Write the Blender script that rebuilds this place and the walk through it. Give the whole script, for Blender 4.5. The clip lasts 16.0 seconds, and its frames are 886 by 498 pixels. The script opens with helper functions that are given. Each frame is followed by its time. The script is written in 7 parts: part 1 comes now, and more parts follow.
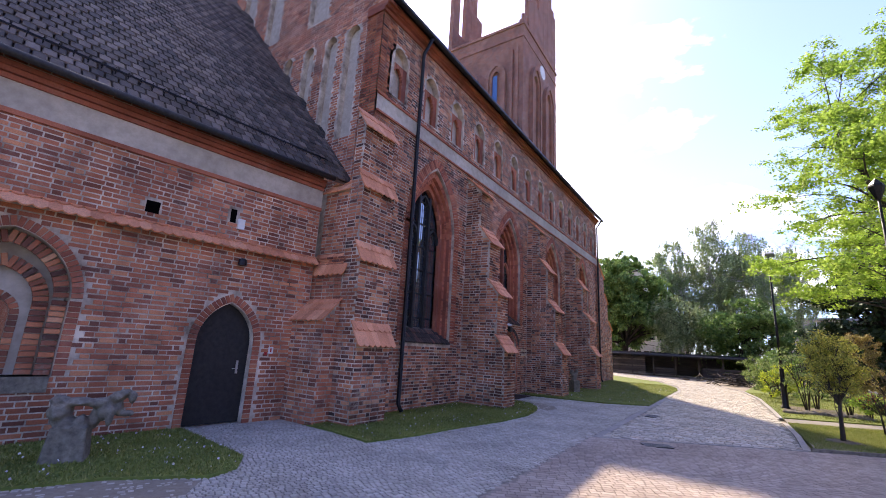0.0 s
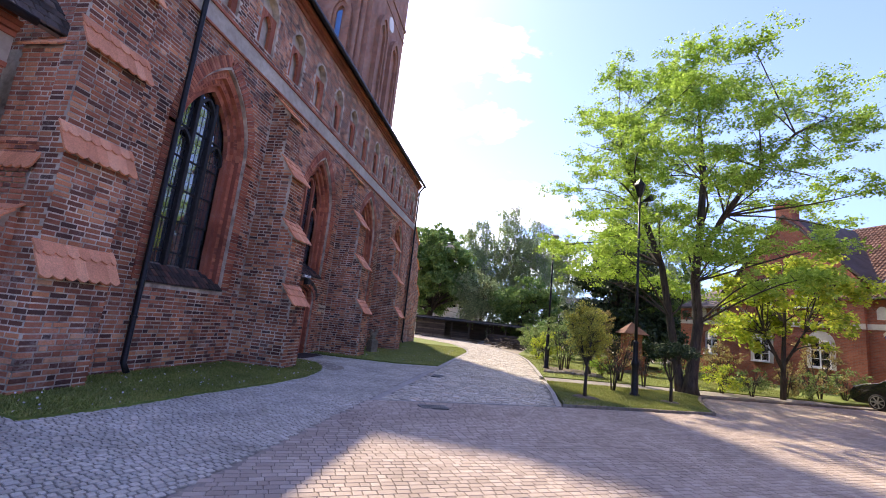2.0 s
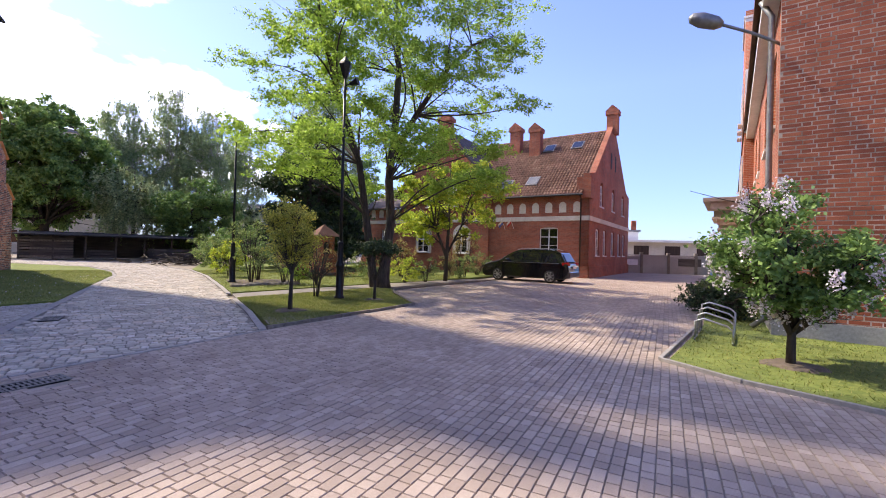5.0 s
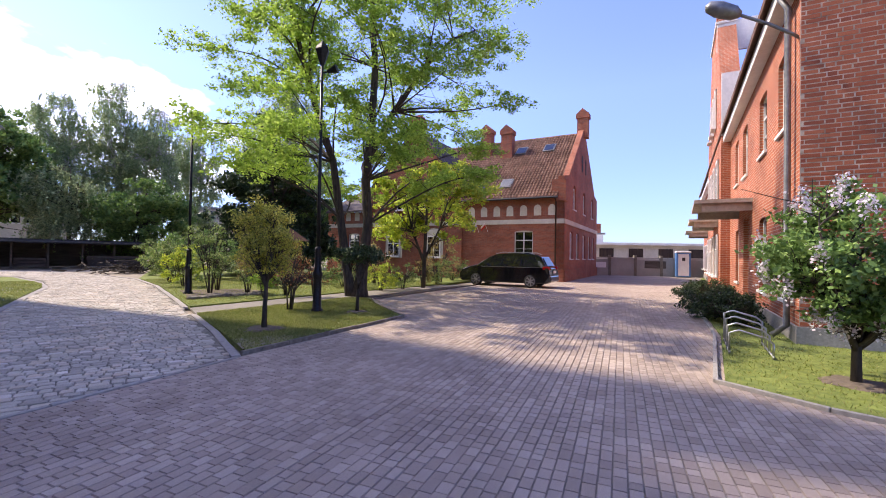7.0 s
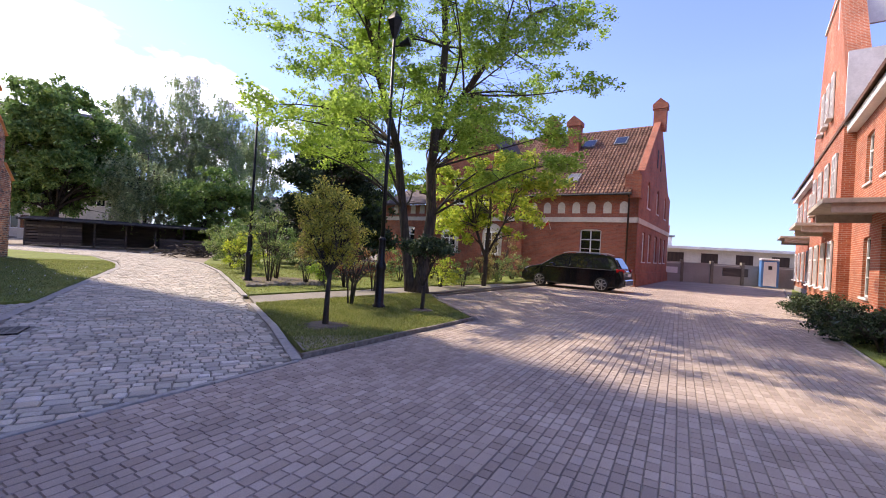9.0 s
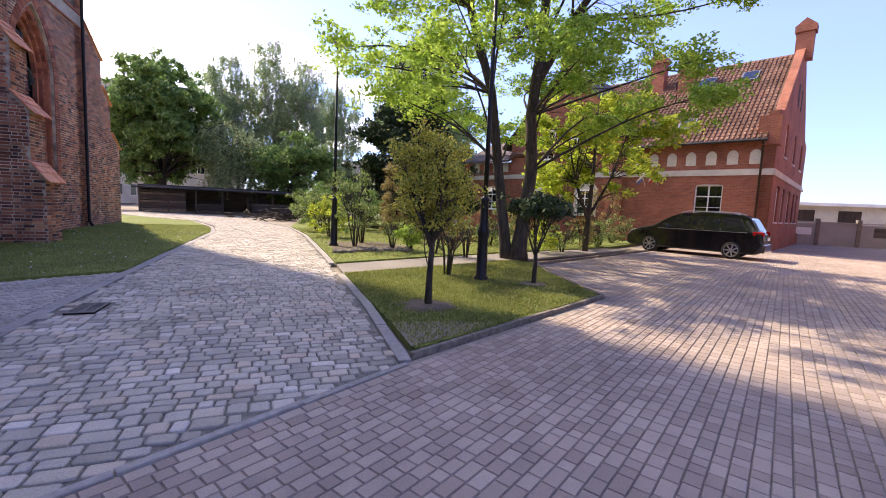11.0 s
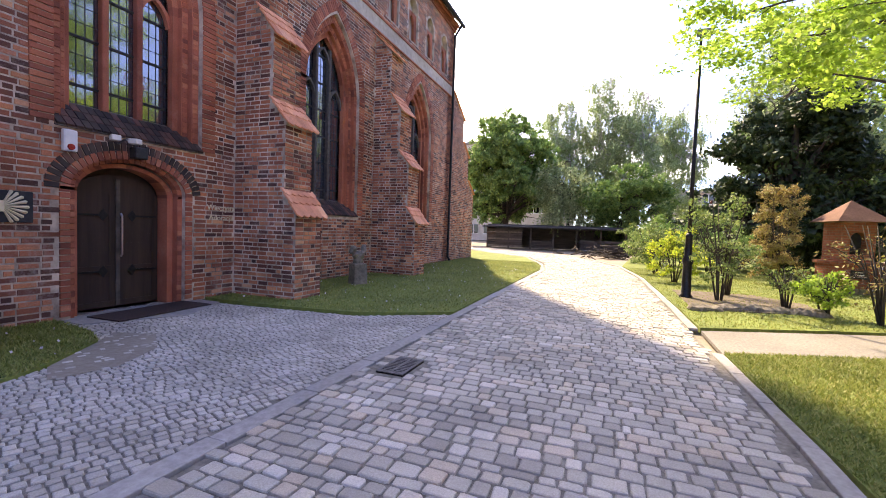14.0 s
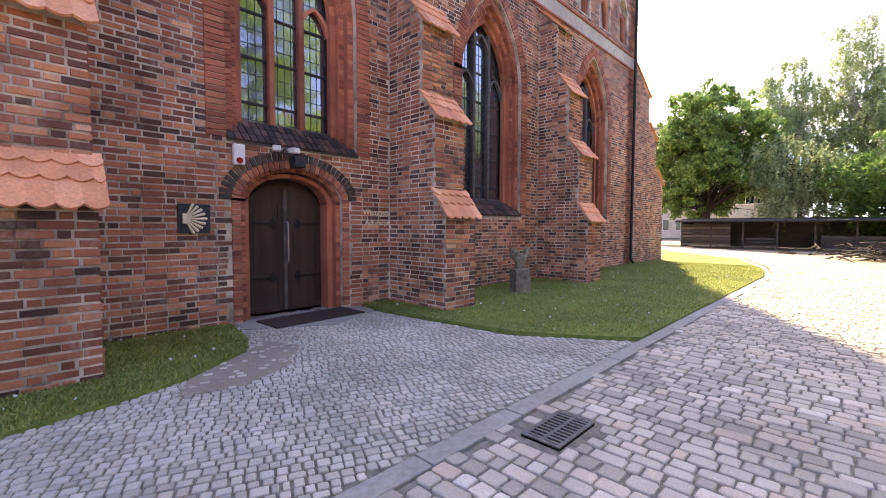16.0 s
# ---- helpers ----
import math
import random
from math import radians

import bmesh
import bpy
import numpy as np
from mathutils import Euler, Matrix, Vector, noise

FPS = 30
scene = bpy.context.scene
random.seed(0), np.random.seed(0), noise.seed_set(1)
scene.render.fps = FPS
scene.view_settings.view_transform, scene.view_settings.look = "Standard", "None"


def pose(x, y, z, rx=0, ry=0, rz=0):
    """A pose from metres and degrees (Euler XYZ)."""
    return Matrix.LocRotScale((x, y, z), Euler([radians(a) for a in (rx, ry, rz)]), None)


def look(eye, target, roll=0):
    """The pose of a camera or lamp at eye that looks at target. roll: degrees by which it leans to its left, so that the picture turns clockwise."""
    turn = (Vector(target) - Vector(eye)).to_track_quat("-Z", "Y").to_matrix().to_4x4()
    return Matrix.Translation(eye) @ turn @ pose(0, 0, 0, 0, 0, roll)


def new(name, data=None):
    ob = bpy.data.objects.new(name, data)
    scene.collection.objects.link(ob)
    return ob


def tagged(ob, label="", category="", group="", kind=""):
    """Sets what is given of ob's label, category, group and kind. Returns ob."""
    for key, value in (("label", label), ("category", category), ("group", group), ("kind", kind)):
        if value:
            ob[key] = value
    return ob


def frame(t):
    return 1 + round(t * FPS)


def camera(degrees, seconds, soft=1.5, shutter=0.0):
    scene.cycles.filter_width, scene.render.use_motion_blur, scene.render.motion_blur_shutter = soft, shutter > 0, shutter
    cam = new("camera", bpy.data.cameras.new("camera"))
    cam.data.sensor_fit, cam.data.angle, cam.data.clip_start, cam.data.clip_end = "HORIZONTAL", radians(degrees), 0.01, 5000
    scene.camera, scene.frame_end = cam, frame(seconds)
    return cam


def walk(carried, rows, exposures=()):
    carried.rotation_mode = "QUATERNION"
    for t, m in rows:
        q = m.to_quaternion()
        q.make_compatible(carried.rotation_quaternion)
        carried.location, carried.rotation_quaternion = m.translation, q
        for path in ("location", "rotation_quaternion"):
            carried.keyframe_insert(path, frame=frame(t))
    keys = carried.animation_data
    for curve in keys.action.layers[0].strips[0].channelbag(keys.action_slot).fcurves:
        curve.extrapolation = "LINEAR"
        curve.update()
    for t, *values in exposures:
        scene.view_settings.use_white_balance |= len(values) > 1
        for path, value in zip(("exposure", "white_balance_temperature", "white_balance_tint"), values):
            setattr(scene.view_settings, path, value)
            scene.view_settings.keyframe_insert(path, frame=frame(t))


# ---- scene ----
cam = camera(92.7, 16.0, 1.0)
PATH = [
    (0, (0.396, 1.896, 1.714), (-0.697, 3.51, 2.162), 3.2),
    (0.5, (0.354, 2.297, 1.698), (-0.666, 3.967, 2.112), 4.9),
    (1, (0.377, 2.748, 1.665), (-0.401, 4.546, 2.069), 4.1),
    (1.5, (0.359, 3.206, 1.628), (-0.093, 5.115, 2.018), 6.9),
    (2, (0.378, 3.62, 1.589), (0.031, 5.56, 1.933), 6.2),
    (2.5, (0.338, 3.997, 1.571), (0.251, 5.978, 1.83), 5.4),
    (3, (0.232, 4.366, 1.559), (0.388, 6.349, 1.764), 4.4),
    (3.5, (0.277, 4.786, 1.523), (0.555, 6.765, 1.606), 3.0),
    (4, (0.255, 5.262, 1.502), (0.891, 7.158, 1.526), 2.7),
    (4.5, (0.222, 5.659, 1.473), (1.053, 7.478, 1.484), 2.1),
    (5, (0.268, 6.06, 1.473), (1.33, 7.755, 1.484), 1.5),
    (5.2, (0.303, 6.198, 1.432), (1.438, 7.844, 1.458), 1.9),
    (7.3, (0.2, 7.572, 1.528), (1.412, 9.163, 1.559), 1.0),
    (7.5, (0.233, 7.706, 1.526), (1.404, 9.327, 1.559), 0.6),
    (8, (0.298, 8.018, 1.525), (1.378, 9.701, 1.551), 1.9),
    (8.2, (0.311, 8.126, 1.517), (1.369, 9.823, 1.539), 2.5),
    (10.3, (0.523, 9.826, 1.435), (1.459, 11.587, 1.286), 3.6),
    (10.5, (0.539, 10.003, 1.443), (1.406, 11.795, 1.249), 3.5),
    (11, (0.486, 10.445, 1.441), (1.203, 12.301, 1.245), 2.6),
    (11.5, (0.456, 10.839, 1.434), (0.918, 12.778, 1.276), 1.7),
    (12, (0.443, 11.22, 1.471), (0.485, 13.219, 1.416), 2.4),
    (12.5, (0.387, 11.616, 1.491), (0.108, 13.595, 1.431), 1.3),
    (13, (0.386, 12.003, 1.485), (-0.112, 13.939, 1.413), 2.3),
    (13.5, (0.289, 12.418, 1.465), (-0.278, 14.334, 1.386), 2.9),
    (14, (0.237, 12.801, 1.458), (-0.482, 14.665, 1.37), 2.0),
    (14.5, (0.164, 13.167, 1.456), (-0.733, 14.953, 1.37), 2.0),
    (15, (-0.007, 13.481, 1.456), (-1.067, 15.174, 1.358), 1.3),
    (15.5, (-0.103, 13.822, 1.437), (-1.311, 15.413, 1.34), 0.1),
    (16, (-0.241, 14.061, 1.459), (-1.639, 15.488, 1.358), 0.2),
]
walk(cam, [(t, look(eye, target, roll)) for t, eye, target, roll in PATH], [(0.0, 2.12, 7800, 16), (2.0, 2.1, 7700, 15), (4.0, 1.85, 7500, 15), (8.0, 1.84, 7300, 19), (11.0, 2.1, 7900, 18), (12.5, 2.5, 8400, 17), (14.0, 2.75, 9200, 15), (16.0, 3.15, 10600, 14)])

# ---- world and sun ----
SUN_AZ, SUN_EL = 30.5, 48.3   # degrees from +y towards -x, and above the horizon
world = bpy.data.worlds.new("sky")
scene.world = world
world.use_nodes = True
wn, wl = world.node_tree.nodes, world.node_tree.links
wn.clear()
w_out, w_bg, w_sky = wn.new("ShaderNodeOutputWorld"), wn.new("ShaderNodeBackground"), wn.new("ShaderNodeTexSky")
w_sky.sky_type, w_sky.sun_disc = "NISHITA", False
w_sky.sun_elevation, w_sky.sun_rotation = radians(SUN_EL), radians(-SUN_AZ)
w_sky.air_density, w_sky.dust_density, w_sky.ozone_density = 1.0, 0.3, 2.5
# broken white cloud over the blue, thicker towards the sun
w_tc, w_map, w_n = wn.new("ShaderNodeTexCoord"), wn.new("ShaderNodeMapping"), wn.new("ShaderNodeTexNoise")
w_map.inputs["Scale"].default_value = (1.0, 1.0, 2.2)
w_map.inputs["Location"].default_value = (0.35, 0.1, 0.0)
w_n.inputs["Scale"].default_value, w_n.inputs["Detail"].default_value, w_n.inputs["Roughness"].default_value = 1.7, 7, 0.55
w_dot = wn.new("ShaderNodeVectorMath")
w_dot.operation = "DOT_PRODUCT"
w_dot.inputs[1].default_value = (-0.72, 0.62, 0.30)
w_sum = wn.new("ShaderNodeMath")
w_sum.operation = "MULTIPLY_ADD"
w_sum.inputs[1].default_value = 0.32
w_ramp = wn.new("ShaderNodeValToRGB")
w_ramp.color_ramp.elements[0].position, w_ramp.color_ramp.elements[1].position = 0.725, 1.0
w_mix = wn.new("ShaderNodeMix")
w_mix.data_type = "RGBA"
w_mix.inputs["B"].default_value = (19.0, 19.0, 19.2, 1)
wl.new(w_tc.outputs["Generated"], w_map.inputs["Vector"])
wl.new(w_map.outputs["Vector"], w_n.inputs["Vector"])
wl.new(w_tc.outputs["Generated"], w_dot.inputs[0])
wl.new(w_dot.outputs["Value"], w_sum.inputs[0])
wl.new(w_n.outputs["Fac"], w_sum.inputs[2])
wl.new(w_sum.outputs["Value"], w_ramp.inputs["Fac"])
wl.new(w_ramp.outputs["Color"], w_mix.inputs["Factor"])
w_tint = wn.new("ShaderNodeMix")
w_tint.data_type, w_tint.blend_type = "RGBA", "MULTIPLY"
w_tint.inputs["Factor"].default_value = 1.0
w_sep, w_high = wn.new("ShaderNodeSeparateXYZ"), wn.new("ShaderNodeValToRGB")
w_high.color_ramp.elements[0].position, w_high.color_ramp.elements[0].color = 0.0, (0.22, 0.29, 0.50, 1)
w_high.color_ramp.elements[1].position, w_high.color_ramp.elements[1].color = 0.35, (0.48, 0.50, 0.80, 1)
wl.new(w_tc.outputs["Generated"], w_sep.inputs["Vector"])
wl.new(w_sep.outputs["Z"], w_high.inputs["Fac"])
wl.new(w_high.outputs["Color"], w_tint.inputs["B"])
wl.new(w_sky.outputs["Color"], w_tint.inputs["A"])
wl.new(w_tint.outputs["Result"], w_mix.inputs["A"])
wl.new(w_mix.outputs["Result"], w_bg.inputs["Color"])
w_bg.inputs["Strength"].default_value = 0.15
wl.new(w_bg.outputs["Background"], w_out.inputs["Surface"])

sun = new("sun", bpy.data.lights.new("sun", "SUN"))
sun.data.energy, sun.data.angle, sun.data.color = 1.95, radians(0.8), (1.0, 0.95, 0.86)
_ce = math.cos(radians(SUN_EL))
sun.matrix_world = look((-math.sin(radians(SUN_AZ)) * _ce * 80, math.cos(radians(SUN_AZ)) * _ce * 80, math.sin(radians(SUN_EL)) * 80), (0, 0, 0))

# ---- materials ----
def material(name, rough=0.8, metal=0.0, spec=0.3):
    m = bpy.data.materials.new(name)
    m.use_nodes = True
    n, l = m.node_tree.nodes, m.node_tree.links
    b = n["Principled BSDF"]
    b.inputs["Roughness"].default_value, b.inputs["Metallic"].default_value = rough, metal
    b.inputs["Specular IOR Level"].default_value = spec
    return m, n, l, b


def noise_node(n, l, scale, detail=4, rough=0.6, coords=None, stretch=None):
    t = n.new("ShaderNodeTexNoise")
    t.inputs["Scale"].default_value, t.inputs["Detail"].default_value, t.inputs["Roughness"].default_value = scale, detail, rough
    if coords is None:
        coords = n.new("ShaderNodeTexCoord").outputs["Object"]
    if stretch:
        mp = n.new("ShaderNodeMapping")
        mp.inputs["Scale"].default_value = stretch
        l.new(coords, mp.inputs["Vector"])
        coords = mp.outputs["Vector"]
    l.new(coords, t.inputs["Vector"])
    return t.outputs["Fac"]


def ramp_node(n, l, fac, stops, interp="LINEAR"):
    r = n.new("ShaderNodeValToRGB")
    e = r.color_ramp.elements
    r.color_ramp.interpolation = interp
    while len(e) < len(stops):
        e.new(0.5)
    for el, (p, c) in zip(e, stops):
        el.position, el.color = p, (*c, 1) if len(c) == 3 else c
    l.new(fac, r.inputs["Fac"])
    return r.outputs["Color"]


def mix_node(n, l, fac, a, b, mode="MIX"):
    x = n.new("ShaderNodeMix")
    x.data_type, x.blend_type = "RGBA", mode
    for sock, val in (("Factor", fac), ("A", a), ("B", b)):
        if isinstance(val, (int, float)):
            x.inputs[sock].default_value = val
        elif isinstance(val, tuple):
            x.inputs[sock].default_value = (*val, 1)
        else:
            l.new(val, x.inputs[sock])
    return x.outputs["Result"]


def bump_node(n, l, b, height, strength=0.3, dist=0.01):
    bp = n.new("ShaderNodeBump")
    bp.inputs["Strength"].default_value, bp.inputs["Distance"].default_value = strength, dist
    l.new(height, bp.inputs["Height"])
    l.new(bp.outputs["Normal"], b.inputs["Normal"])


def piece_random(n, l):
    """One random value for each piece, be it an object or an island of a joined mesh."""
    g, o, a = n.new("ShaderNodeNewGeometry"), n.new("ShaderNodeObjectInfo"), n.new("ShaderNodeMath")
    l.new(g.outputs["Random Per Island"], a.inputs[0])
    l.new(o.outputs["Random"], a.inputs[1])
    f = n.new("ShaderNodeMath")
    f.operation = "FRACT"
    l.new(a.outputs["Value"], f.inputs[0])
    return f.outputs["Value"]


def pieces_mat(name, stops, rough=0.85, grain=60, stain=0.9, stain_cols=((0.55, 0.5, 0.46), (1.1, 1.08, 1.05)), bump=0.4, spec=0.25, lime=0.0):
    m, n, l, b = material(name, rough, 0, spec)
    col = ramp_node(n, l, piece_random(n, l), stops)
    pos = n.new("ShaderNodeNewGeometry").outputs["Position"]
    g = noise_node(n, l, grain, 5, 0.7, pos)
    col = mix_node(n, l, 0.8, col, ramp_node(n, l, g, [(0.25, (0.62, 0.6, 0.58)), (0.75, (1.25, 1.22, 1.2))]), "MULTIPLY")
    s = noise_node(n, l, stain, 6, 0.6, pos)
    col = mix_node(n, l, 0.9, col, ramp_node(n, l, s, [(0.34, stain_cols[0]), (0.62, stain_cols[1])]), "MULTIPLY")
    if lime:   # old lime and salt bloom, in patches
        k = mix_node(n, l, 1.0, ramp_node(n, l, noise_node(n, l, 1.7, 5, 0.65, pos), [(0.52, (0, 0, 0)), (0.72, (lime, lime, lime))]), ramp_node(n, l, noise_node(n, l, 23, 4, 0.7, pos), [(0.42, (0, 0, 0)), (0.62, (1, 1, 1))]), "MULTIPLY")
        col = mix_node(n, l, k, col, (0.52, 0.46, 0.4))
    l.new(col, b.inputs["Base Color"])
    bump_node(n, l, b, g, bump, 0.006)
    return m


def plain_mat(name, c1, c2, scale=8, rough=0.8, metal=0.0, bump=0.15, spec=0.3, stretch=None, big=0.6):
    m, n, l, b = material(name, rough, metal, spec)
    pos = n.new("ShaderNodeTexCoord").outputs["Object"]
    g = noise_node(n, l, scale, 6, 0.65, pos, stretch)
    col = ramp_node(n, l, g, [(0.3, c1), (0.7, c2)])
    s = noise_node(n, l, big, 4, 0.6, pos)
    col = mix_node(n, l, 0.7, col, ramp_node(n, l, s, [(0.35, (0.75, 0.74, 0.72)), (0.65, (1.12, 1.12, 1.1))]), "MULTIPLY")
    l.new(col, b.inputs["Base Color"])
    if bump:
        bump_node(n, l, b, g, bump, 0.01)
    return m


def brick_tex_mat(name, c1, c2, mortar, w=0.27, h=0.1, gap=0.012, rough=0.85):
    """Brickwork of walls that stay far off. Uses generated UV laid in metres."""
    m, n, l, b = material(name, rough, 0, 0.25)
    uv = n.new("ShaderNodeUVMap").outputs["UV"]
    t = n.new("ShaderNodeTexBrick")
    t.inputs["Scale"].default_value = 1.0
    t.inputs["Brick Width"].default_value, t.inputs["Row Height"].default_value = w, h
    t.inputs["Mortar Size"].default_value, t.inputs["Mortar Smooth"].default_value = gap, 0.3
    t.inputs["Bias"].default_value = 0.1
    t.inputs["Color1"].default_value, t.inputs["Color2"].default_value, t.inputs["Mortar"].default_value = (*c1, 1), (*c2, 1), (*mortar, 1)
    l.new(uv, t.inputs["Vector"])
    pos = n.new("ShaderNodeNewGeometry").outputs["Position"]
    col = mix_node(n, l, 0.85, t.outputs["Color"], ramp_node(n, l, noise_node(n, l, 0.7, 7, 0.65, pos), [(0.32, (0.62, 0.58, 0.55)), (0.66, (1.18, 1.14, 1.1))]), "MULTIPLY")
    col = mix_node(n, l, 0.7, col, ramp_node(n, l, noise_node(n, l, 14, 4, 0.7, pos), [(0.3, (0.7, 0.68, 0.66)), (0.7, (1.2, 1.18, 1.15))]), "MULTIPLY")
    l.new(col, b.inputs["Base Color"])
    inv = n.new("ShaderNodeMath")
    inv.operation = "SUBTRACT"
    inv.inputs[0].default_value = 1.0
    l.new(t.outputs["Fac"], inv.inputs[1])
    bump_node(n, l, b, inv.outputs["Value"], 0.5, 0.01)
    return m


M = {}
M["brick_old"] = pieces_mat("old_brick", [(0.0, (0.08, 0.045, 0.038)), (0.2, (0.18, 0.075, 0.052)), (0.44, (0.345, 0.13, 0.076)), (0.72, (0.48, 0.18, 0.097)), (0.92, (0.59, 0.25, 0.127)), (1.0, (0.64, 0.36, 0.215))], lime=0.5, stain_cols=((0.5, 0.45, 0.42), (1.18, 1.13, 1.08)))
M["brick_red"] = pieces_mat("red_brick", [(0.0, (0.255, 0.089, 0.062)), (0.4, (0.414, 0.137, 0.083)), (0.8, (0.512, 0.180, 0.105)), (1.0, (0.554, 0.230, 0.131))], lime=0.2)
M["brick_chapel"] = pieces_mat("chapel_brick", [(0.0, (0.187, 0.075, 0.055)), (0.3, (0.406, 0.142, 0.084)), (0.75, (0.562, 0.200, 0.108)), (1.0, (0.68, 0.3, 0.16))], lime=0.3)
M["brick_new"] = pieces_mat("machine_brick", [(0.0, (0.30, 0.085, 0.045)), (0.5, (0.40, 0.115, 0.055)), (1.0, (0.46, 0.15, 0.075))], stain=0.5, stain_cols=((0.8, 0.77, 0.75), (1.05, 1.05, 1.04)))
M["mortar"] = plain_mat("lime_mortar", (0.13, 0.095, 0.072), (0.78, 0.65, 0.51), 2.2, 0.95, bump=0.1, big=0.5)
M["mortar_dark"] = plain_mat("dark_mortar", (0.10, 0.085, 0.075), (0.2, 0.18, 0.16), 30, 0.95, bump=0.4)
M["wall_far"] = brick_tex_mat("far_old_brick", (0.178, 0.078, 0.056), (0.388, 0.155, 0.093), (0.388, 0.341, 0.295))
M["wall_rect"] = brick_tex_mat("rectory_brick", (0.27, 0.085, 0.05), (0.37, 0.125, 0.07), (0.26, 0.17, 0.13), 0.26, 0.077, 0.01)
M["wall_new"] = brick_tex_mat("east_brick", (0.36, 0.1, 0.05), (0.46, 0.145, 0.075), (0.48, 0.36, 0.28), 0.26, 0.077, 0.01)
M["plaster"] = plain_mat("grey_plaster", (0.38, 0.325, 0.26), (0.54, 0.475, 0.39), 6, 0.95, bump=0.25)
M["white"] = plain_mat("white_paint", (0.68, 0.67, 0.64), (0.8, 0.79, 0.76), 12, 0.6, bump=0.05)
M["cream"] = plain_mat("cream_plaster", (0.5, 0.45, 0.36), (0.62, 0.57, 0.47), 8, 0.9, bump=0.1)
M["tile_cap"] = pieces_mat("new_roof_tile", [(0.0, (0.626, 0.252, 0.132)), (0.5, (0.756, 0.314, 0.167)), (1.0, (0.842, 0.403, 0.230))], grain=40, stain=2.5, stain_cols=((0.84, 0.81, 0.79), (1.05, 1.03, 1.0)))
M["tile_dark"] = pieces_mat("weathered_roof_tile", [(0.0, (0.055, 0.048, 0.044)), (0.5, (0.11, 0.09, 0.078)), (1.0, (0.2, 0.16, 0.135))], grain=30, stain=1.2, rough=0.75)
M["tile_rect"] = pieces_mat("rectory_roof_tile", [(0.0, (0.138, 0.077, 0.051)), (0.5, (0.207, 0.108, 0.072)), (1.0, (0.262, 0.162, 0.112))], grain=20, stain=0.8)
M["glass"], _n, _l, _b = material("leaded_glass", 0.06, 0, 0.9)
_b.inputs["Base Color"].default_value = (0.035, 0.045, 0.055, 1)
_b.inputs["IOR"].default_value = 2.3
bump_node(_n, _l, _b, noise_node(_n, _l, 5, 2), 0.08, 0.02)
M["lead"] = plain_mat("dark_lead", (0.02, 0.021, 0.023), (0.05, 0.05, 0.052), 20, 0.5, 0.3)
M["iron"] = plain_mat("black_iron", (0.012, 0.012, 0.013), (0.03, 0.03, 0.032), 25, 0.4, 0.5)
M["iron_grey"] = plain_mat("worn_cast_iron", (0.07, 0.068, 0.064), (0.19, 0.185, 0.175), 30, 0.6, 0.4, bump=0.2)
M["steel"] = plain_mat("galvanised_steel", (0.35, 0.36, 0.37), (0.5, 0.51, 0.52), 20, 0.35, 0.85, bump=0.05)
M["zinc"] = plain_mat("weathered_zinc", (0.16, 0.165, 0.17), (0.26, 0.265, 0.27), 9, 0.5, 0.6, bump=0.08)
M["oak"] = plain_mat("dark_oak", (0.026, 0.016, 0.011), (0.068, 0.043, 0.03), 5, 0.7, bump=0.4, stretch=(1, 1, 0.08))
M["black_wood"] = plain_mat("black_door_paint", (0.012, 0.012, 0.012), (0.03, 0.029, 0.028), 12, 0.55, bump=0.15)
M["stone"] = plain_mat("weathered_stone", (0.104, 0.090, 0.069), (0.265, 0.231, 0.180), 14, 0.92, bump=0.6, big=3)
M["concrete"] = plain_mat("concrete", (0.25, 0.232, 0.205), (0.38, 0.358, 0.32), 18, 0.92, bump=0.3)
M["sett_big"] = pieces_mat("granite_sett", [(0.0, (0.330, 0.305, 0.249)), (0.3, (0.417, 0.388, 0.318)), (0.7, (0.515, 0.480, 0.396)), (0.86, (0.515, 0.430, 0.321)), (1.0, (0.618, 0.588, 0.510))], grain=90, stain=1.1, stain_cols=((0.78, 0.77, 0.75), (1.08, 1.07, 1.06)), rough=0.75)
M["sett_small"] = pieces_mat("small_sett", [(0.0, (0.386, 0.360, 0.299)), (0.5, (0.464, 0.432, 0.361)), (1.0, (0.536, 0.503, 0.428))], grain=90, stain=1.0, stain_cols=((0.75, 0.74, 0.72), (1.08, 1.07, 1.06)))
M["paver"] = pieces_mat("concrete_paver", [(0.0, (0.317, 0.259, 0.209)), (0.5, (0.384, 0.317, 0.256)), (1.0, (0.445, 0.374, 0.305))], grain=120, stain=0.7, stain_cols=((0.8, 0.78, 0.77), (1.06, 1.05, 1.04)))
M["joint"] = plain_mat("sandy_joint", (0.10, 0.09, 0.072), (0.28, 0.252, 0.205), 14, 0.98, bump=0.4)
M["gravel"] = plain_mat("pale_gravel", (0.15, 0.135, 0.11), (0.3, 0.275, 0.235), 26, 0.96, bump=0.5)
M["joint_court"] = plain_mat("swept_joint", (0.20, 0.168, 0.138), (0.33, 0.285, 0.235), 30, 0.98, bump=0.3)
M["soil"] = plain_mat("bare_soil", (0.104, 0.081, 0.058), (0.195, 0.156, 0.117), 14, 0.98, bump=0.6)
M["sand"] = plain_mat("sandy_ground", (0.215, 0.176, 0.130), (0.293, 0.254, 0.195), 16, 0.98, bump=0.5)
M["turf"] = plain_mat("short_turf", (0.085, 0.122, 0.024), (0.207, 0.243, 0.055), 9, 0.95, bump=0.6, big=0.9)
M["timber"] = plain_mat("weathered_timber", (0.05, 0.042, 0.035), (0.14, 0.12, 0.1), 4, 0.9, bump=0.3, stretch=(0.15, 1, 1))
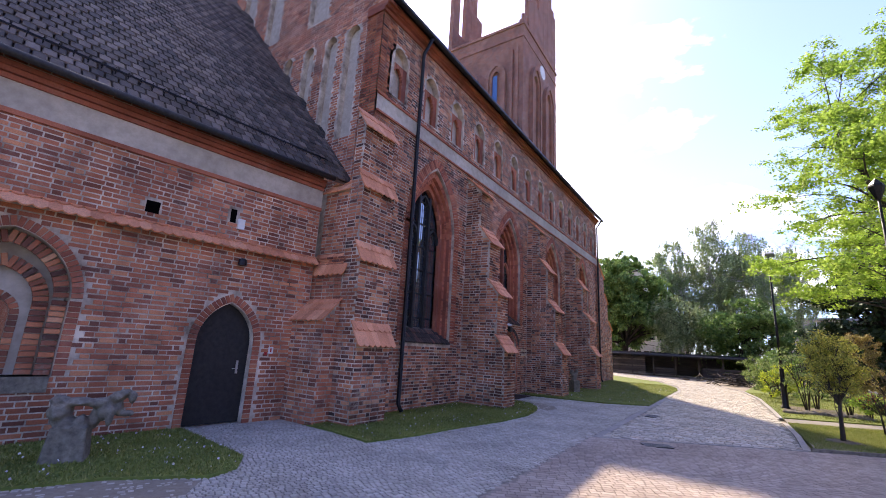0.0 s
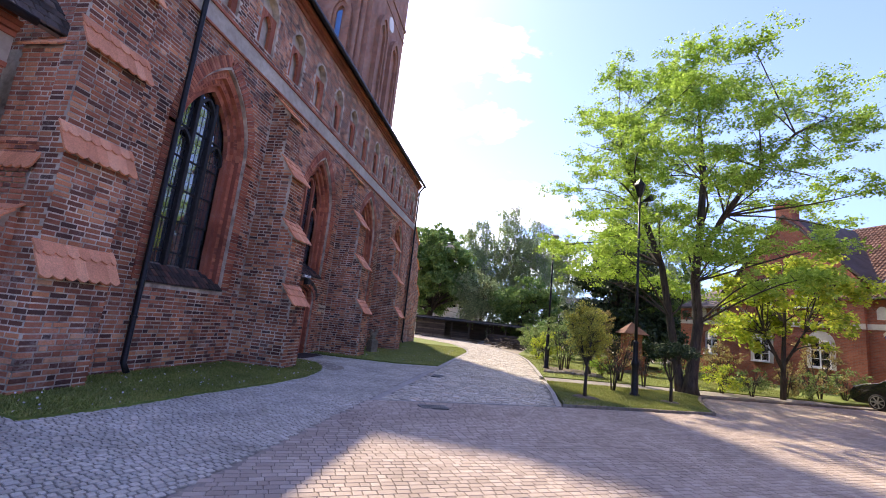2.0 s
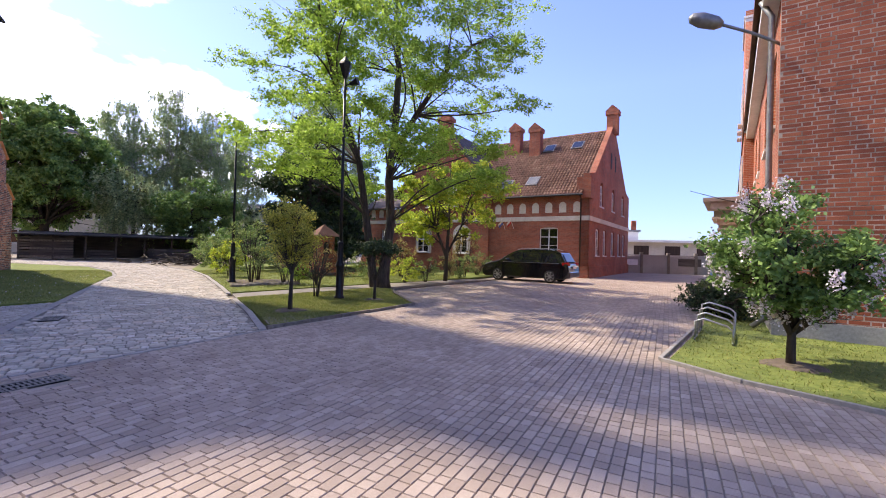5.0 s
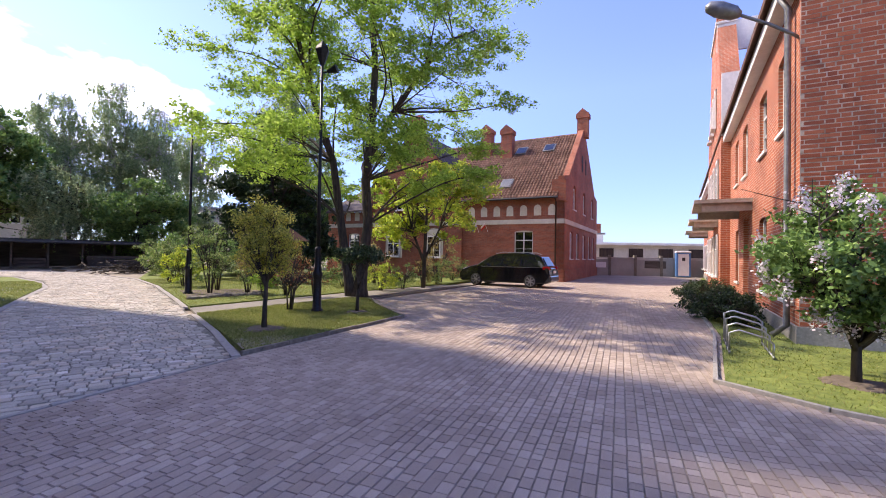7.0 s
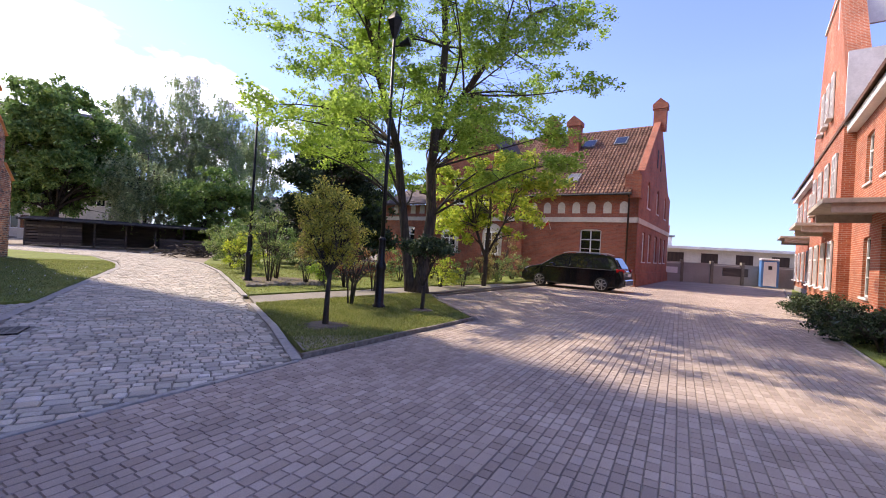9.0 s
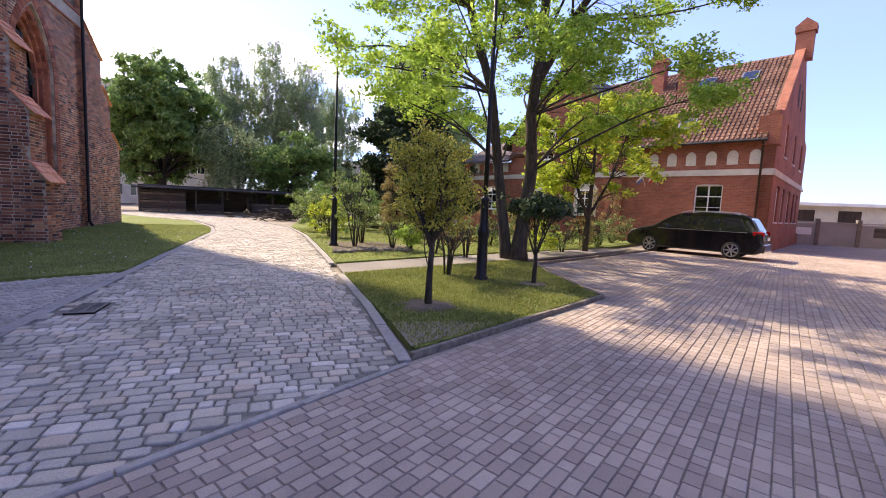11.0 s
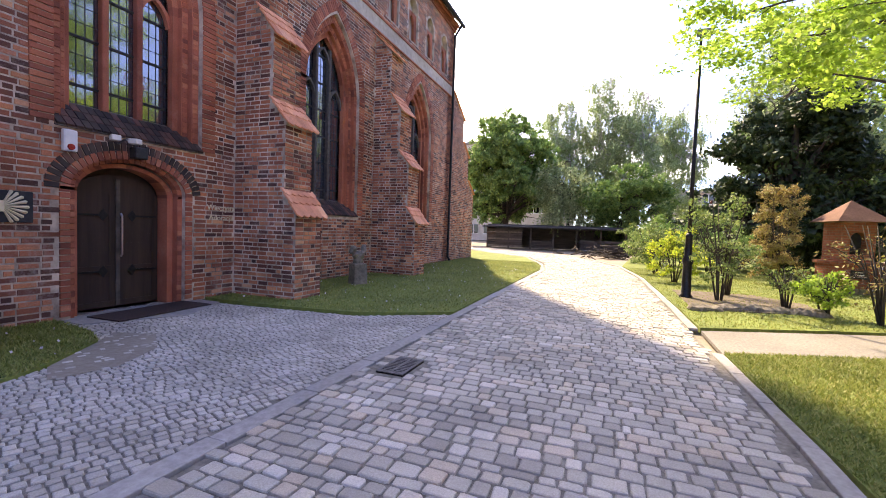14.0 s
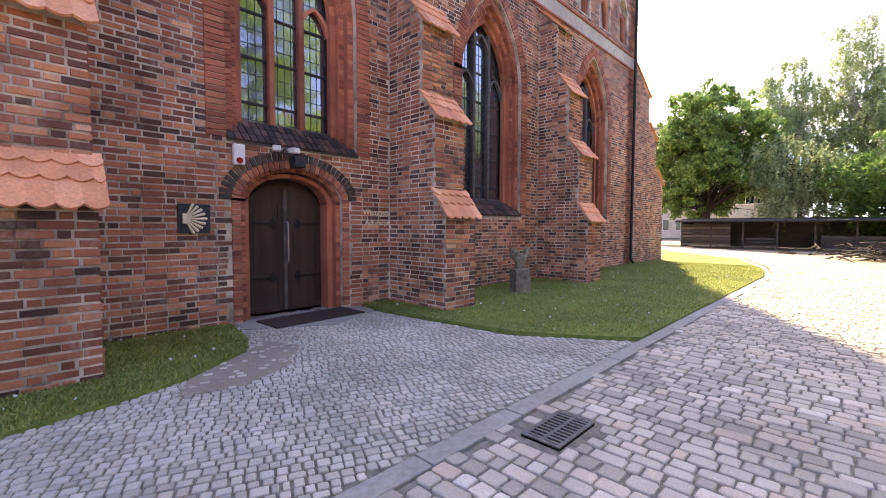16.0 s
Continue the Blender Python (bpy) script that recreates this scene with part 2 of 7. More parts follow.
M["tar"] = plain_mat("tar_paper", (0.02, 0.02, 0.021), (0.05, 0.05, 0.05), 6, 0.85)
M["carpaint"], _n, _l, _b = material("black_car_paint", 0.12, 0, 0.6)
_b.inputs["Base Color"].default_value = (0.006, 0.006, 0.007, 1)
_b.inputs["Coat Weight"].default_value = 1.0
M["carglass"], _n, _l, _b = material("tinted_glass", 0.03, 0, 0.8)
_b.inputs["Base Color"].default_value = (0.01, 0.011, 0.012, 1)
M["rubber"] = plain_mat("tyre_rubber", (0.012, 0.012, 0.012), (0.022, 0.022, 0.022), 30, 0.85)
M["alloy"] = plain_mat("alloy_rim", (0.45, 0.46, 0.47), (0.6, 0.6, 0.61), 10, 0.3, 0.9, bump=0)
M["redlamp"] = plain_mat("red_lens", (0.3, 0.01, 0.01), (0.4, 0.015, 0.012), 10, 0.15, bump=0)
M["bluebox"] = plain_mat("blue_plastic", (0.06, 0.16, 0.36), (0.09, 0.22, 0.45), 6, 0.4)
M["flag_red"] = plain_mat("red_cloth", (0.45, 0.03, 0.03), (0.6, 0.05, 0.04), 10, 0.8)
M["flag_blue"] = plain_mat("blue_cloth", (0.05, 0.12, 0.45), (0.1, 0.2, 0.6), 10, 0.8)
# near-black colour that paints the shade inside holes, pits and window depths
M["hollow_dark"] = plain_mat("hollow_shade", (0.002, 0.002, 0.002), (0.004, 0.004, 0.004), 10, 1.0, bump=0, spec=0.0)
M["mat"] = plain_mat("brown_doormat", (0.035, 0.022, 0.018), (0.07, 0.045, 0.035), 60, 0.95)
M["gold"] = plain_mat("dull_gilt", (0.7, 0.62, 0.4), (0.85, 0.78, 0.55), 20, 0.5, 0.15, bump=0.1)


def leaf_mat(name, stops, trans=0.35):
    m, n, l, b = material(name, 0.55, 0, 0.25)
    col = ramp_node(n, l, piece_random(n, l), stops)
    pos = n.new("ShaderNodeNewGeometry").outputs["Position"]
    col = mix_node(n, l, 0.6, col, ramp_node(n, l, noise_node(n, l, 0.9, 3, 0.5, pos), [(0.35, (0.7, 0.75, 0.7)), (0.65, (1.2, 1.18, 1.1))]), "MULTIPLY")
    l.new(col, b.inputs["Base Color"])
    t, mx = n.new("ShaderNodeBsdfTranslucent"), n.new("ShaderNodeMixShader")
    l.new(col, t.inputs["Color"])
    mx.inputs["Fac"].default_value = trans
    l.new(b.outputs["BSDF"], mx.inputs[1])
    l.new(t.outputs["BSDF"], mx.inputs[2])
    l.new(mx.outputs["Shader"], n["Material Output"].inputs["Surface"])
    return m


M["leaf_bright"] = leaf_mat("bright_leaf", [(0, (0.187, 0.319, 0.044)), (0.5, (0.319, 0.473, 0.077)), (1, (0.462, 0.605, 0.121))], 0.6)
M["leaf_yellow"] = leaf_mat("yellow_green_leaf", [(0, (0.231, 0.341, 0.050)), (0.5, (0.407, 0.506, 0.066)), (1, (0.616, 0.616, 0.088))], 0.58)
M["leaf_dark"] = leaf_mat("dark_leaf", [(0, (0.090, 0.172, 0.052)), (0.5, (0.156, 0.270, 0.075)), (1, (0.264, 0.391, 0.115))], 0.3)
M["leaf_birch"] = leaf_mat("birch_leaf", [(0, (0.182, 0.250, 0.117)), (0.5, (0.312, 0.400, 0.195)), (1, (0.494, 0.575, 0.312))], 0.35)
M["leaf_yew"] = leaf_mat("yew_needle", [(0, (0.021, 0.039, 0.018)), (0.5, (0.035, 0.063, 0.027)), (1, (0.070, 0.106, 0.038))], 0.1)
M["leaf_thuja"] = leaf_mat("thuja_spray", [(0, (0.238, 0.264, 0.055)), (0.5, (0.476, 0.480, 0.094)), (1, (0.812, 0.684, 0.132))], 0.4)
M["leaf_brown"] = leaf_mat("browned_conifer", [(0, (0.228, 0.152, 0.067)), (0.5, (0.380, 0.285, 0.114)), (1, (0.494, 0.456, 0.152))], 0.2)
M["leaf_shrub"] = leaf_mat("shrub_leaf", [(0, (0.090, 0.149, 0.045)), (0.5, (0.194, 0.284, 0.083)), (1, (0.359, 0.419, 0.149))], 0.35)
M["leaf_red"] = leaf_mat("red_leaf", [(0, (0.2, 0.05, 0.03)), (1, (0.35, 0.12, 0.05))], 0.3)
M["petal"] = leaf_mat("pale_lilac_petal", [(0, (0.6, 0.5, 0.62)), (0.5, (0.75, 0.68, 0.74)), (1, (0.85, 0.82, 0.84))], 0.3)
M["grass"] = leaf_mat("grass_blade", [(0, (0.129, 0.160, 0.032)), (0.5, (0.224, 0.266, 0.059)), (1, (0.413, 0.378, 0.144))], 0.35)
M["bark"] = plain_mat("rough_bark", (0.026, 0.021, 0.017), (0.10, 0.083, 0.066), 12, 0.95, bump=0.8, stretch=(1, 1, 0.2))
M["bark_birch"] = plain_mat("birch_bark", (0.4, 0.39, 0.37), (0.62, 0.61, 0.58), 6, 0.85, bump=0.2, stretch=(0.3, 0.3, 2))

# ---- mesh tools ----
class Geo:
    """Gathers vertices and faces of one mesh."""

    def __init__(self):
        self.v, self.f = [], []

    def add(self, verts, faces):
        o = len(self.v)
        self.v.extend(tuple(p) for p in verts)
        self.f.extend(tuple(i + o for i in q) for q in faces)
        return self

    def box(self, x0, x1, y0, y1, z0, z1, m=None):
        p = [Vector((x, y, z)) for z in (z0, z1) for x, y in ((x0, y0), (x1, y0), (x1, y1), (x0, y1))]
        if m is not None:
            p = [m @ q for q in p]
        return self.add(p, [(3, 2, 1, 0), (4, 5, 6, 7), (0, 1, 5, 4), (1, 2, 6, 5), (2, 3, 7, 6), (3, 0, 4, 7)])

    def prism(self, pts, m, depth):
        """pts: a polygon (u, v), mapped by m as (u, v, 0), and drawn out to (u, v, depth)."""
        n = len(pts)
        return self.add([m @ Vector((u, v, 0)) for u, v in pts] + [m @ Vector((u, v, depth)) for u, v in pts],
                        [tuple(range(n - 1, -1, -1)), tuple(range(n, 2 * n))] + [(i, (i + 1) % n, n + (i + 1) % n, n + i) for i in range(n)])

    def tube(self, pts, radii, n=8, cap=True):
        pts = [Vector(p) for p in pts]
        o, rings = len(self.v), []
        side = None
        for i, p in enumerate(pts):
            d = (pts[min(i + 1, len(pts) - 1)] - pts[max(i - 1, 0)]).normalized()
            side = d.orthogonal().normalized() if side is None else (side - d * side.dot(d)).normalized()
            up = d.cross(side)
            r = radii[i] if isinstance(radii, (list, tuple)) else radii
            self.v.extend(tuple(p + (side * math.cos(a) + up * math.sin(a)) * r) for a in (2 * math.pi * k / n for k in range(n)))
        for i in range(len(pts) - 1):
            for k in range(n):
                a, b = o + i * n + k, o + i * n + (k + 1) % n
                self.f.append((a, b, b + n, a + n))
        if cap:
            self.f.append(tuple(o + k for k in range(n - 1, -1, -1)))
            self.f.append(tuple(o + (len(pts) - 1) * n + k for k in range(n)))
        return self

    def lathe(self, prof, n=16, m=None):
        """prof: (radius, z) from the foot up."""
        o = len(self.v)
        for r, z in prof:
            for k in range(n):
                p = Vector((r * math.cos(2 * math.pi * k / n), r * math.sin(2 * math.pi * k / n), z))
                self.v.append(tuple(m @ p if m is not None else p))
        for i in range(len(prof) - 1):
            for k in range(n):
                a, b = o + i * n + k, o + i * n + (k + 1) % n
                self.f.append((a, b, b + n, a + n))
        self.f.append(tuple(o + k for k in range(n - 1, -1, -1)))
        self.f.append(tuple(o + (len(prof) - 1) * n + k for k in range(n)))
        return self

    def mesh(self, name, mat, smooth=False, uv=False):
        me = bpy.data.meshes.new(name)
        me.from_pydata(self.v, [], self.f)
        me.materials.append(mat)
        if smooth:
            me.polygons.foreach_set("use_smooth", [True] * len(me.polygons))
        if uv:
            metre_uv(me)
        me.update()
        return me


def metre_uv(me):
    """Lays a UV map in metres on each face by its own plane."""
    lay = me.uv_layers.new(name="UVMap")
    for p in me.polygons:
        nx, ny, nz = p.normal
        for li in p.loop_indices:
            x, y, z = me.vertices[me.loops[li].vertex_index].co
            if abs(nz) > 0.7:
                lay.data[li].uv = (x, y)
            else:
                h = math.hypot(nx, ny)
                lay.data[li].uv = ((-ny * x + nx * y) / h, z)


def part(name, geo, mat, parent=None, label="", smooth=False, uv=False, bevel=0.0):
    ob = new(name, geo.mesh(name, mat, smooth, uv) if isinstance(geo, Geo) else geo)
    if parent is not None:
        ob.parent = parent
    if label:
        ob["label"] = label
    if bevel:
        b = ob.modifiers.new("bevel", "BEVEL")
        b.width, b.segments, b.limit_method, b.angle_limit = bevel, 2, "ANGLE", radians(40)
    return ob


def thing(name, label, category, m=None, group="", kind=""):
    ob = new(name)
    ob.empty_display_size = 0.2
    if m is not None:
        ob.matrix_world = m
    return tagged(ob, label, category, group, kind)


def blocks_mesh(name, mat, cen, siz, axes, inset=0.006):
    """Many tapered blocks as one mesh: centres (n,3) on the base plane, sizes (n,3) along the axes (u, v, out), axes (3,3) or (n,3,3)."""
    cen, siz = np.asarray(cen, float), np.asarray(siz, float)
    n = len(cen)
    ax = np.broadcast_to(np.asarray(axes, float), (n, 3, 3))
    su = np.array([-1, 1, 1, -1, -1, 1, 1, -1]) * 0.5
    sv = np.array([-1, -1, 1, 1, -1, -1, 1, 1]) * 0.5
    top = np.array([0, 0, 0, 0, 1, 1, 1, 1.0])
    u = su[None] * (siz[:, 0:1] - 2 * inset * top[None])
    v = sv[None] * (siz[:, 1:2] - 2 * inset * top[None])
    w = top[None] * siz[:, 2:3]
    P = cen[:, None] + u[..., None] * ax[:, 0][:, None] + v[..., None] * ax[:, 1][:, None] + w[..., None] * ax[:, 2][:, None]
    quads = np.array([[4, 5, 6, 7], [0, 1, 5, 4], [1, 2, 6, 5], [2, 3, 7, 6], [3, 0, 4, 7]])
    F = (quads[None] + 8 * np.arange(n)[:, None, None]).reshape(-1)
    me = bpy.data.meshes.new(name)
    me.vertices.add(8 * n)
    me.vertices.foreach_set("co", P.reshape(-1))
    me.loops.add(20 * n)
    me.loops.foreach_set("vertex_index", F.astype(np.int32))
    me.polygons.add(5 * n)
    me.polygons.foreach_set("loop_start", (np.arange(5 * n) * 4).astype(np.int32))
    me.materials.append(mat)
    me.update(calc_edges=True)
    me.polygons.foreach_set("use_smooth", np.zeros(5 * n, bool))
    me.validate()
    return me


def stones_mesh(name, mat, cen, siz, axes, inset, rng, wob=0.1):
    """Many worn stones as one mesh: eight-cornered, uneven outlines with a rounded top."""
    cen, siz = np.asarray(cen, float), np.asarray(siz, float)
    n = len(cen)
    ax = np.broadcast_to(np.asarray(axes, float), (n, 3, 3))
    ou = np.array([-0.41, 0.41, 0.5, 0.5, 0.41, -0.41, -0.5, -0.5])
    ov = np.array([-0.5, -0.5, -0.38, 0.38, 0.5, 0.5, 0.38, -0.38])
    bu = ou[None] + rng.uniform(-wob, wob, (n, 8)) * (np.abs(ou) < 0.45)
    bv = ov[None] + rng.uniform(-wob, wob, (n, 8)) * (np.abs(ov) < 0.45)
    rings = []
    for ins, h in ((0.0, 0.0), (0.25, 0.72), (1.0, 1.0)):
        u = bu * (siz[:, 0:1] - 2 * inset * ins)
        v = bv * (siz[:, 1:2] - 2 * inset * ins)
        w = np.repeat(h * siz[:, 2:3], 8, 1)
        rings.append(cen[:, None] + u[..., None] * ax[:, 0][:, None] + v[..., None] * ax[:, 1][:, None] + w[..., None] * ax[:, 2][:, None])
    P = np.concatenate(rings, 1)
    k = np.arange(8)
    q = np.concatenate([np.stack([k, (k + 1) % 8, 8 + (k + 1) % 8, 8 + k], 1), np.stack([8 + k, 8 + (k + 1) % 8, 16 + (k + 1) % 8, 16 + k], 1)]).reshape(-1)
    one = np.concatenate([q, 16 + k])
    F = (one[None] + 24 * np.arange(n)[:, None]).reshape(-1)
    start = (np.concatenate([np.arange(16) * 4, [64]])[None] + 72 * np.arange(n)[:, None]).reshape(-1)
    me = bpy.data.meshes.new(name)
    me.vertices.add(24 * n)
    me.vertices.foreach_set("co", P.reshape(-1))
    me.loops.add(72 * n)
    me.loops.foreach_set("vertex_index", F.astype(np.int32))
    me.polygons.add(17 * n)
    me.polygons.foreach_set("loop_start", start.astype(np.int32))
    me.materials.append(mat)
    me.update(calc_edges=True)
    me.polygons.foreach_set("use_smooth", np.zeros(17 * n, bool))
    me.validate()
    return me


LAST = []   # small pieces that are built as objects at the end: (name, parent, mesh, matrices)


def arch_z(u, hw, k=2.0):
    """Height of a pointed arch of half width hw over its springing at u from the middle; k: radius over half width (1: round)."""
    if k < 1:   # a flat, elliptical arch
        return k * hw * math.sqrt(max(1 - (u / hw) ** 2, 0.0))
    R = hw * k
    a = abs(u) + R - hw
    return math.sqrt(max(R * R - a * a, 0.0))


def arch_pts(hw, zs, k=2.0, n=10, foot=None):
    """(u, z) from the left foot over the arch to the right foot."""
    pts = [] if foot is None else [(-hw, foot)]
    us = [-hw * math.cos(math.pi * i / (2 * n)) for i in range(n + 1)]
    us += [-u for u in reversed(us[:-1])]
    pts += [(u, zs + arch_z(u, hw, k)) for u in us]
    return pts + ([] if foot is None else [(hw, foot)])


def wall_slab(geo, m, u0, u1, z0, z1, thick, openings):
    """A wall in the plane of m (u, z, out), its front at 0, its back at -thick; openings (uc, hw, sill, spring, k) go through it."""
    def P(u, z, d):
        return m @ Vector((u, z, d))
    cur = u0
    for uc, hw, zs, zp, k in sorted(openings):
        if uc - hw > cur:
            for d, rev in ((0, False), (-thick, True)):
                q = [P(cur, z0, d), P(uc - hw, z0, d), P(uc - hw, z1, d), P(cur, z1, d)]
                geo.add(q[::-1] if rev else q, [(0, 1, 2, 3)])
        pts = [(uc + a, b) for a, b in arch_pts(hw, zp, k)]
        for d, rev in ((0, False), (-thick, True)):
            if zs > z0:
                q = [P(uc - hw, z0, d), P(uc + hw, z0, d), P(uc + hw, zs, d), P(uc - hw, zs, d)]
                geo.add(q[::-1] if rev else q, [(0, 1, 2, 3)])
            for (a, b), (a2, b2) in zip(pts, pts[1:]):
                q = [P(a, b, d), P(a2, b2, d), P(a2, z1, d), P(a, z1, d)]
                geo.add(q[::-1] if rev else q, [(0, 1, 2, 3)])
        loop = [(uc - hw, zs)] + pts + [(uc + hw, zs)]
        for i in range(len(loop)):
            a, b = loop[i], loop[(i + 1) % len(loop)]
            geo.add([P(*a, 0), P(*a, -thick), P(*b, -thick), P(*b, 0)], [(0, 1, 2, 3)])
        cur = uc + hw
    if cur < u1:
        for d, rev in ((0, False), (-thick, True)):
            q = [P(cur, z0, d), P(u1, z0, d), P(u1, z1, d), P(cur, z1, d)]
            geo.add(q[::-1] if rev else q, [(0, 1, 2, 3)])
    for a, b in (((u0, z0), (u0, z1)), ((u0, z1), (u1, z1)), ((u1, z1), (u1, z0)), ((u1, z0), (u0, z0))):
        geo.add([P(*a, 0), P(*b, 0), P(*b, -thick), P(*a, -thick)], [(0, 1, 2, 3)])
    return geo


def face_axes(m):
    r = m.to_3x3()
    return np.array([list(r.col[0]), list(r.col[1]), list(r.col[2])])


def brick_cells(u0, u1, z0, z1, L=0.25, H=0.084, gap=0.021, skip=None, seed=1, rnd=0.008):
    """Gothic-bond bricks (uc, zc, w, h) over a rectangle; skip(u, z) is true where none may lie."""
    rng = np.random.RandomState(seed)
    out, row, z = [], 0, z0
    while z + H * 0.6 < z1:
        h = min(H, z1 - z)
        u, i = u0 - (0.21 if row % 2 else 0.0) - rng.rand() * 0.05, 0
        while u < u1:
            w = L if (i % 3 != 2) else L * 0.5
            a, b = max(u, u0), min(u + w, u1)
            if b - a > 0.06:
                uc, zc = (a + b) / 2, z + h / 2
                bad = skip is not None and (skip(uc, zc) or skip(a + 0.02, zc) or skip(b - 0.02, zc))
                if bad and b - a > 0.16 and not skip(uc, zc):
                    l_bad, r_bad = skip(a + 0.02, zc), skip(b - 0.02, zc)
                    if l_bad != r_bad:
                        a, b = (uc - 0.03, b) if l_bad else (a, uc + 0.03)
                        out.append(((a + b) / 2, zc, b - a - gap, h - gap))
                elif not bad:
                    out.append((uc, zc, b - a - gap + rng.randn() * rnd * 0.5, h - gap + rng.randn() * rnd * 0.4))
            u += w
            i += 1
        z += H
        row += 1
    return out


def lay_bricks(name, parent, m, cells, mat, proud=0.007, pick=None, seed=3):
    """Bricks on the plane m; those for which pick(u, z) holds become objects of their own at the end (300 at most)."""
    rng = np.random.RandomState(seed)
    A = face_axes(m)
    loose, joined = [], []
    for c in cells:
        (loose if pick is not None and len(loose) < 300 and pick(c[0], c[1]) else joined).append(c)
    if joined:
        c = np.array(joined)
        base = np.array(m.translation)
        cen = base + c[:, 0:1] * A[0] + c[:, 1:2] * A[1]
        dep = proud * (0.45 + 0.75 * rng.rand(len(c)))
        me = blocks_mesh(name, mat, cen, np.c_[c[:, 2], c[:, 3], dep], A, 0.004)
        ob = part(name, me, mat, parent)
        ob["kind"] = "stuff"
    if loose:
        groups = {}
        for uc, zc, w, h in loose:
            groups.setdefault((round(w / 0.03) * 0.03, round(h, 2)), []).append((uc, zc))
        for (w, h), at in groups.items():
            me = blocks_mesh("brick", mat, [(0, 0, 0)], [(w, h, proud)], np.eye(3), 0.004)
            LAST.append(("brick", parent, me, [m @ Matrix.Translation((u, z, 0)) for u, z in at]))


def tile_cap(parent, u0, u1, lower, upper, rows=2, mat=None, name="tile_cap", w=0.17, th=0.022, over=0.05):
    """Beaver-tail tiles on a sloped cap from the lower edge to the upper one. lower and upper: (y-independent) functions u -> Vector."""
    mat = mat or M["tile_cap"]
    n = max(1, round((u1 - u0) / w))
    g = Geo()
    for r in range(rows):
        f0, f1 = r / rows, min(1.0, (r + 1.35) / rows)
        for i in range(n + (r % 2)):
            a = u0 + (u1 - u0) * (i - 0.5 * (r % 2)) / n
            b = a + (u1 - u0) / n
            a, b = max(a, u0), min(b, u1)
            if b - a < 0.03:
                continue
            lo0, lo1, up0, up1 = lower(a), lower(b), upper(a), upper(b)
            d = (up0 - lo0).normalized()
            nrm = (lo1 - lo0).cross(up0 - lo0).normalized()
            if nrm.z < 0:
                nrm = -nrm
            lift = nrm * (0.012 + th * 0.4)
            base = [lo0.lerp(up0, f1), lo1.lerp(up1, f1)]
            s0, s1 = lo0.lerp(up0, f0), lo1.lerp(up1, f0)
            if r == 0:
                s0, s1 = s0 - d * over, s1 - d * over
            arc = []
            for k in range(7):
                q = k / 6
                p = s1.lerp(s0, q)
                arc.append(p + d * (0.055 * (1 - math.sin(math.pi * q))) + lift)
            top = [base[0] + nrm * 0.004, base[1] + nrm * 0.004] + [p + nrm * 0.006 for p in arc]
            g.add([p + nrm * th for p in top] + top, [tuple(range(9)), tuple(range(17, 8, -1))] + [(j, 9 + j, 9 + (j + 1) % 9, (j + 1) % 9) for j in range(9)])
    return part(name, g, mat, parent)


# ---- ground ----
GA = radians(30.0)      # direction of the paver rows and of the edge against the road
BA = radians(24.0)      # direction of the eastern houses


def sheet(name, pts, z, mat, label, thick=0.0, kind="structure"):
    g = Geo()
    g.prism(pts, Matrix.Translation((0, 0, z - thick)), thick) if thick else g.add([(x, y, z) for x, y in pts], [tuple(range(len(pts)))])
    return tagged(part(name, g, mat), label, name, kind=kind)


def inside(x, y, poly):
    hit = False
    for (x1, y1), (x2, y2) in zip(poly, poly[1:] + poly[:1]):
        if (y1 > y) != (y2 > y) and x < (x2 - x1) * (y - y1) / (y2 - y1) + x1:
            hit = not hit
    return hit


ROAD = [(-2.03, 11.95), (1.5, 14.02), (1.58, 16.5), (1.55, 20.9), (1.37, 29.4), (0.8, 35), (-1.9, 43.5), (-6.8, 49.2), (-14, 53), (-22, 55), (-22, 50.5),
        (-9, 44.2), (-4, 38.5), (-2.6, 34), (-2.02, 30), (-2.03, 19.6)]
FORE = [(-9.4, -8), (-2.23, -8), (-2.23, 19.7), (-3.6, 18.8), (-6.3, 18.5), (-7.5, 18.5), (-7.5, 8), (-9.4, 8)]
COURT = [(-2.23, -12), (60, -12), (60, 40), (28, 40), (19.5, 25.9), (13.9, 23.35), (7.1, 20.2), (6.5, 18.8), (5.8, 16.2), (1.58, 14.1), (-2.23, 11.82)]
LAWN_CHAPEL = [(-9.2, -3), (-7.2, -3), (-6.5, 1), (-6.03, 3.45), (-5.7, 4.25), (-5.0, 5.1), (-5.1, 5.5), (-5.57, 5.88), (-7.75, 6.12), (-8.6, 6.12)]
LAWN_BAY = [(-7.0, 8.05), (-6.06, 8.0), (-5.0, 7.85), (-4.75, 9.0), (-4.65, 10.1), (-4.35, 12), (-4.3, 13.4), (-4.4, 14.0), (-4.55, 14.7), (-4.75, 15.2), (-5.3, 15.95), (-5.75, 16.13), (-6.68, 16.28), (-7.0, 16.28)]
LAWN_WEST = [(-7.0, 18.62), (-6.3, 18.62), (-4.9, 18.7), (-3.6, 18.9), (-2.9, 19.3), (-2.22, 19.8), (-2.22, 30.1), (-2.45, 32), (-2.85, 33.6), (-4.2, 38), (-9.2, 43.5), (-22, 49.8), (-30, 49), (-30, 33), (-7.0, 33)]
ISLAND = [(1.75, 14.35), (5.7, 16.3), (6.35, 18.8), (6.95, 20.3), (6.5, 20.9), (5.1, 20.3), (1.7, 19.05)]
GARDEN = [(1.72, 20.65), (3.7, 21.5), (8, 23.2), (13.6, 25.0), (18.5, 27.6), (14, 48), (2, 46), (1.0, 35), (1.55, 29.4)]
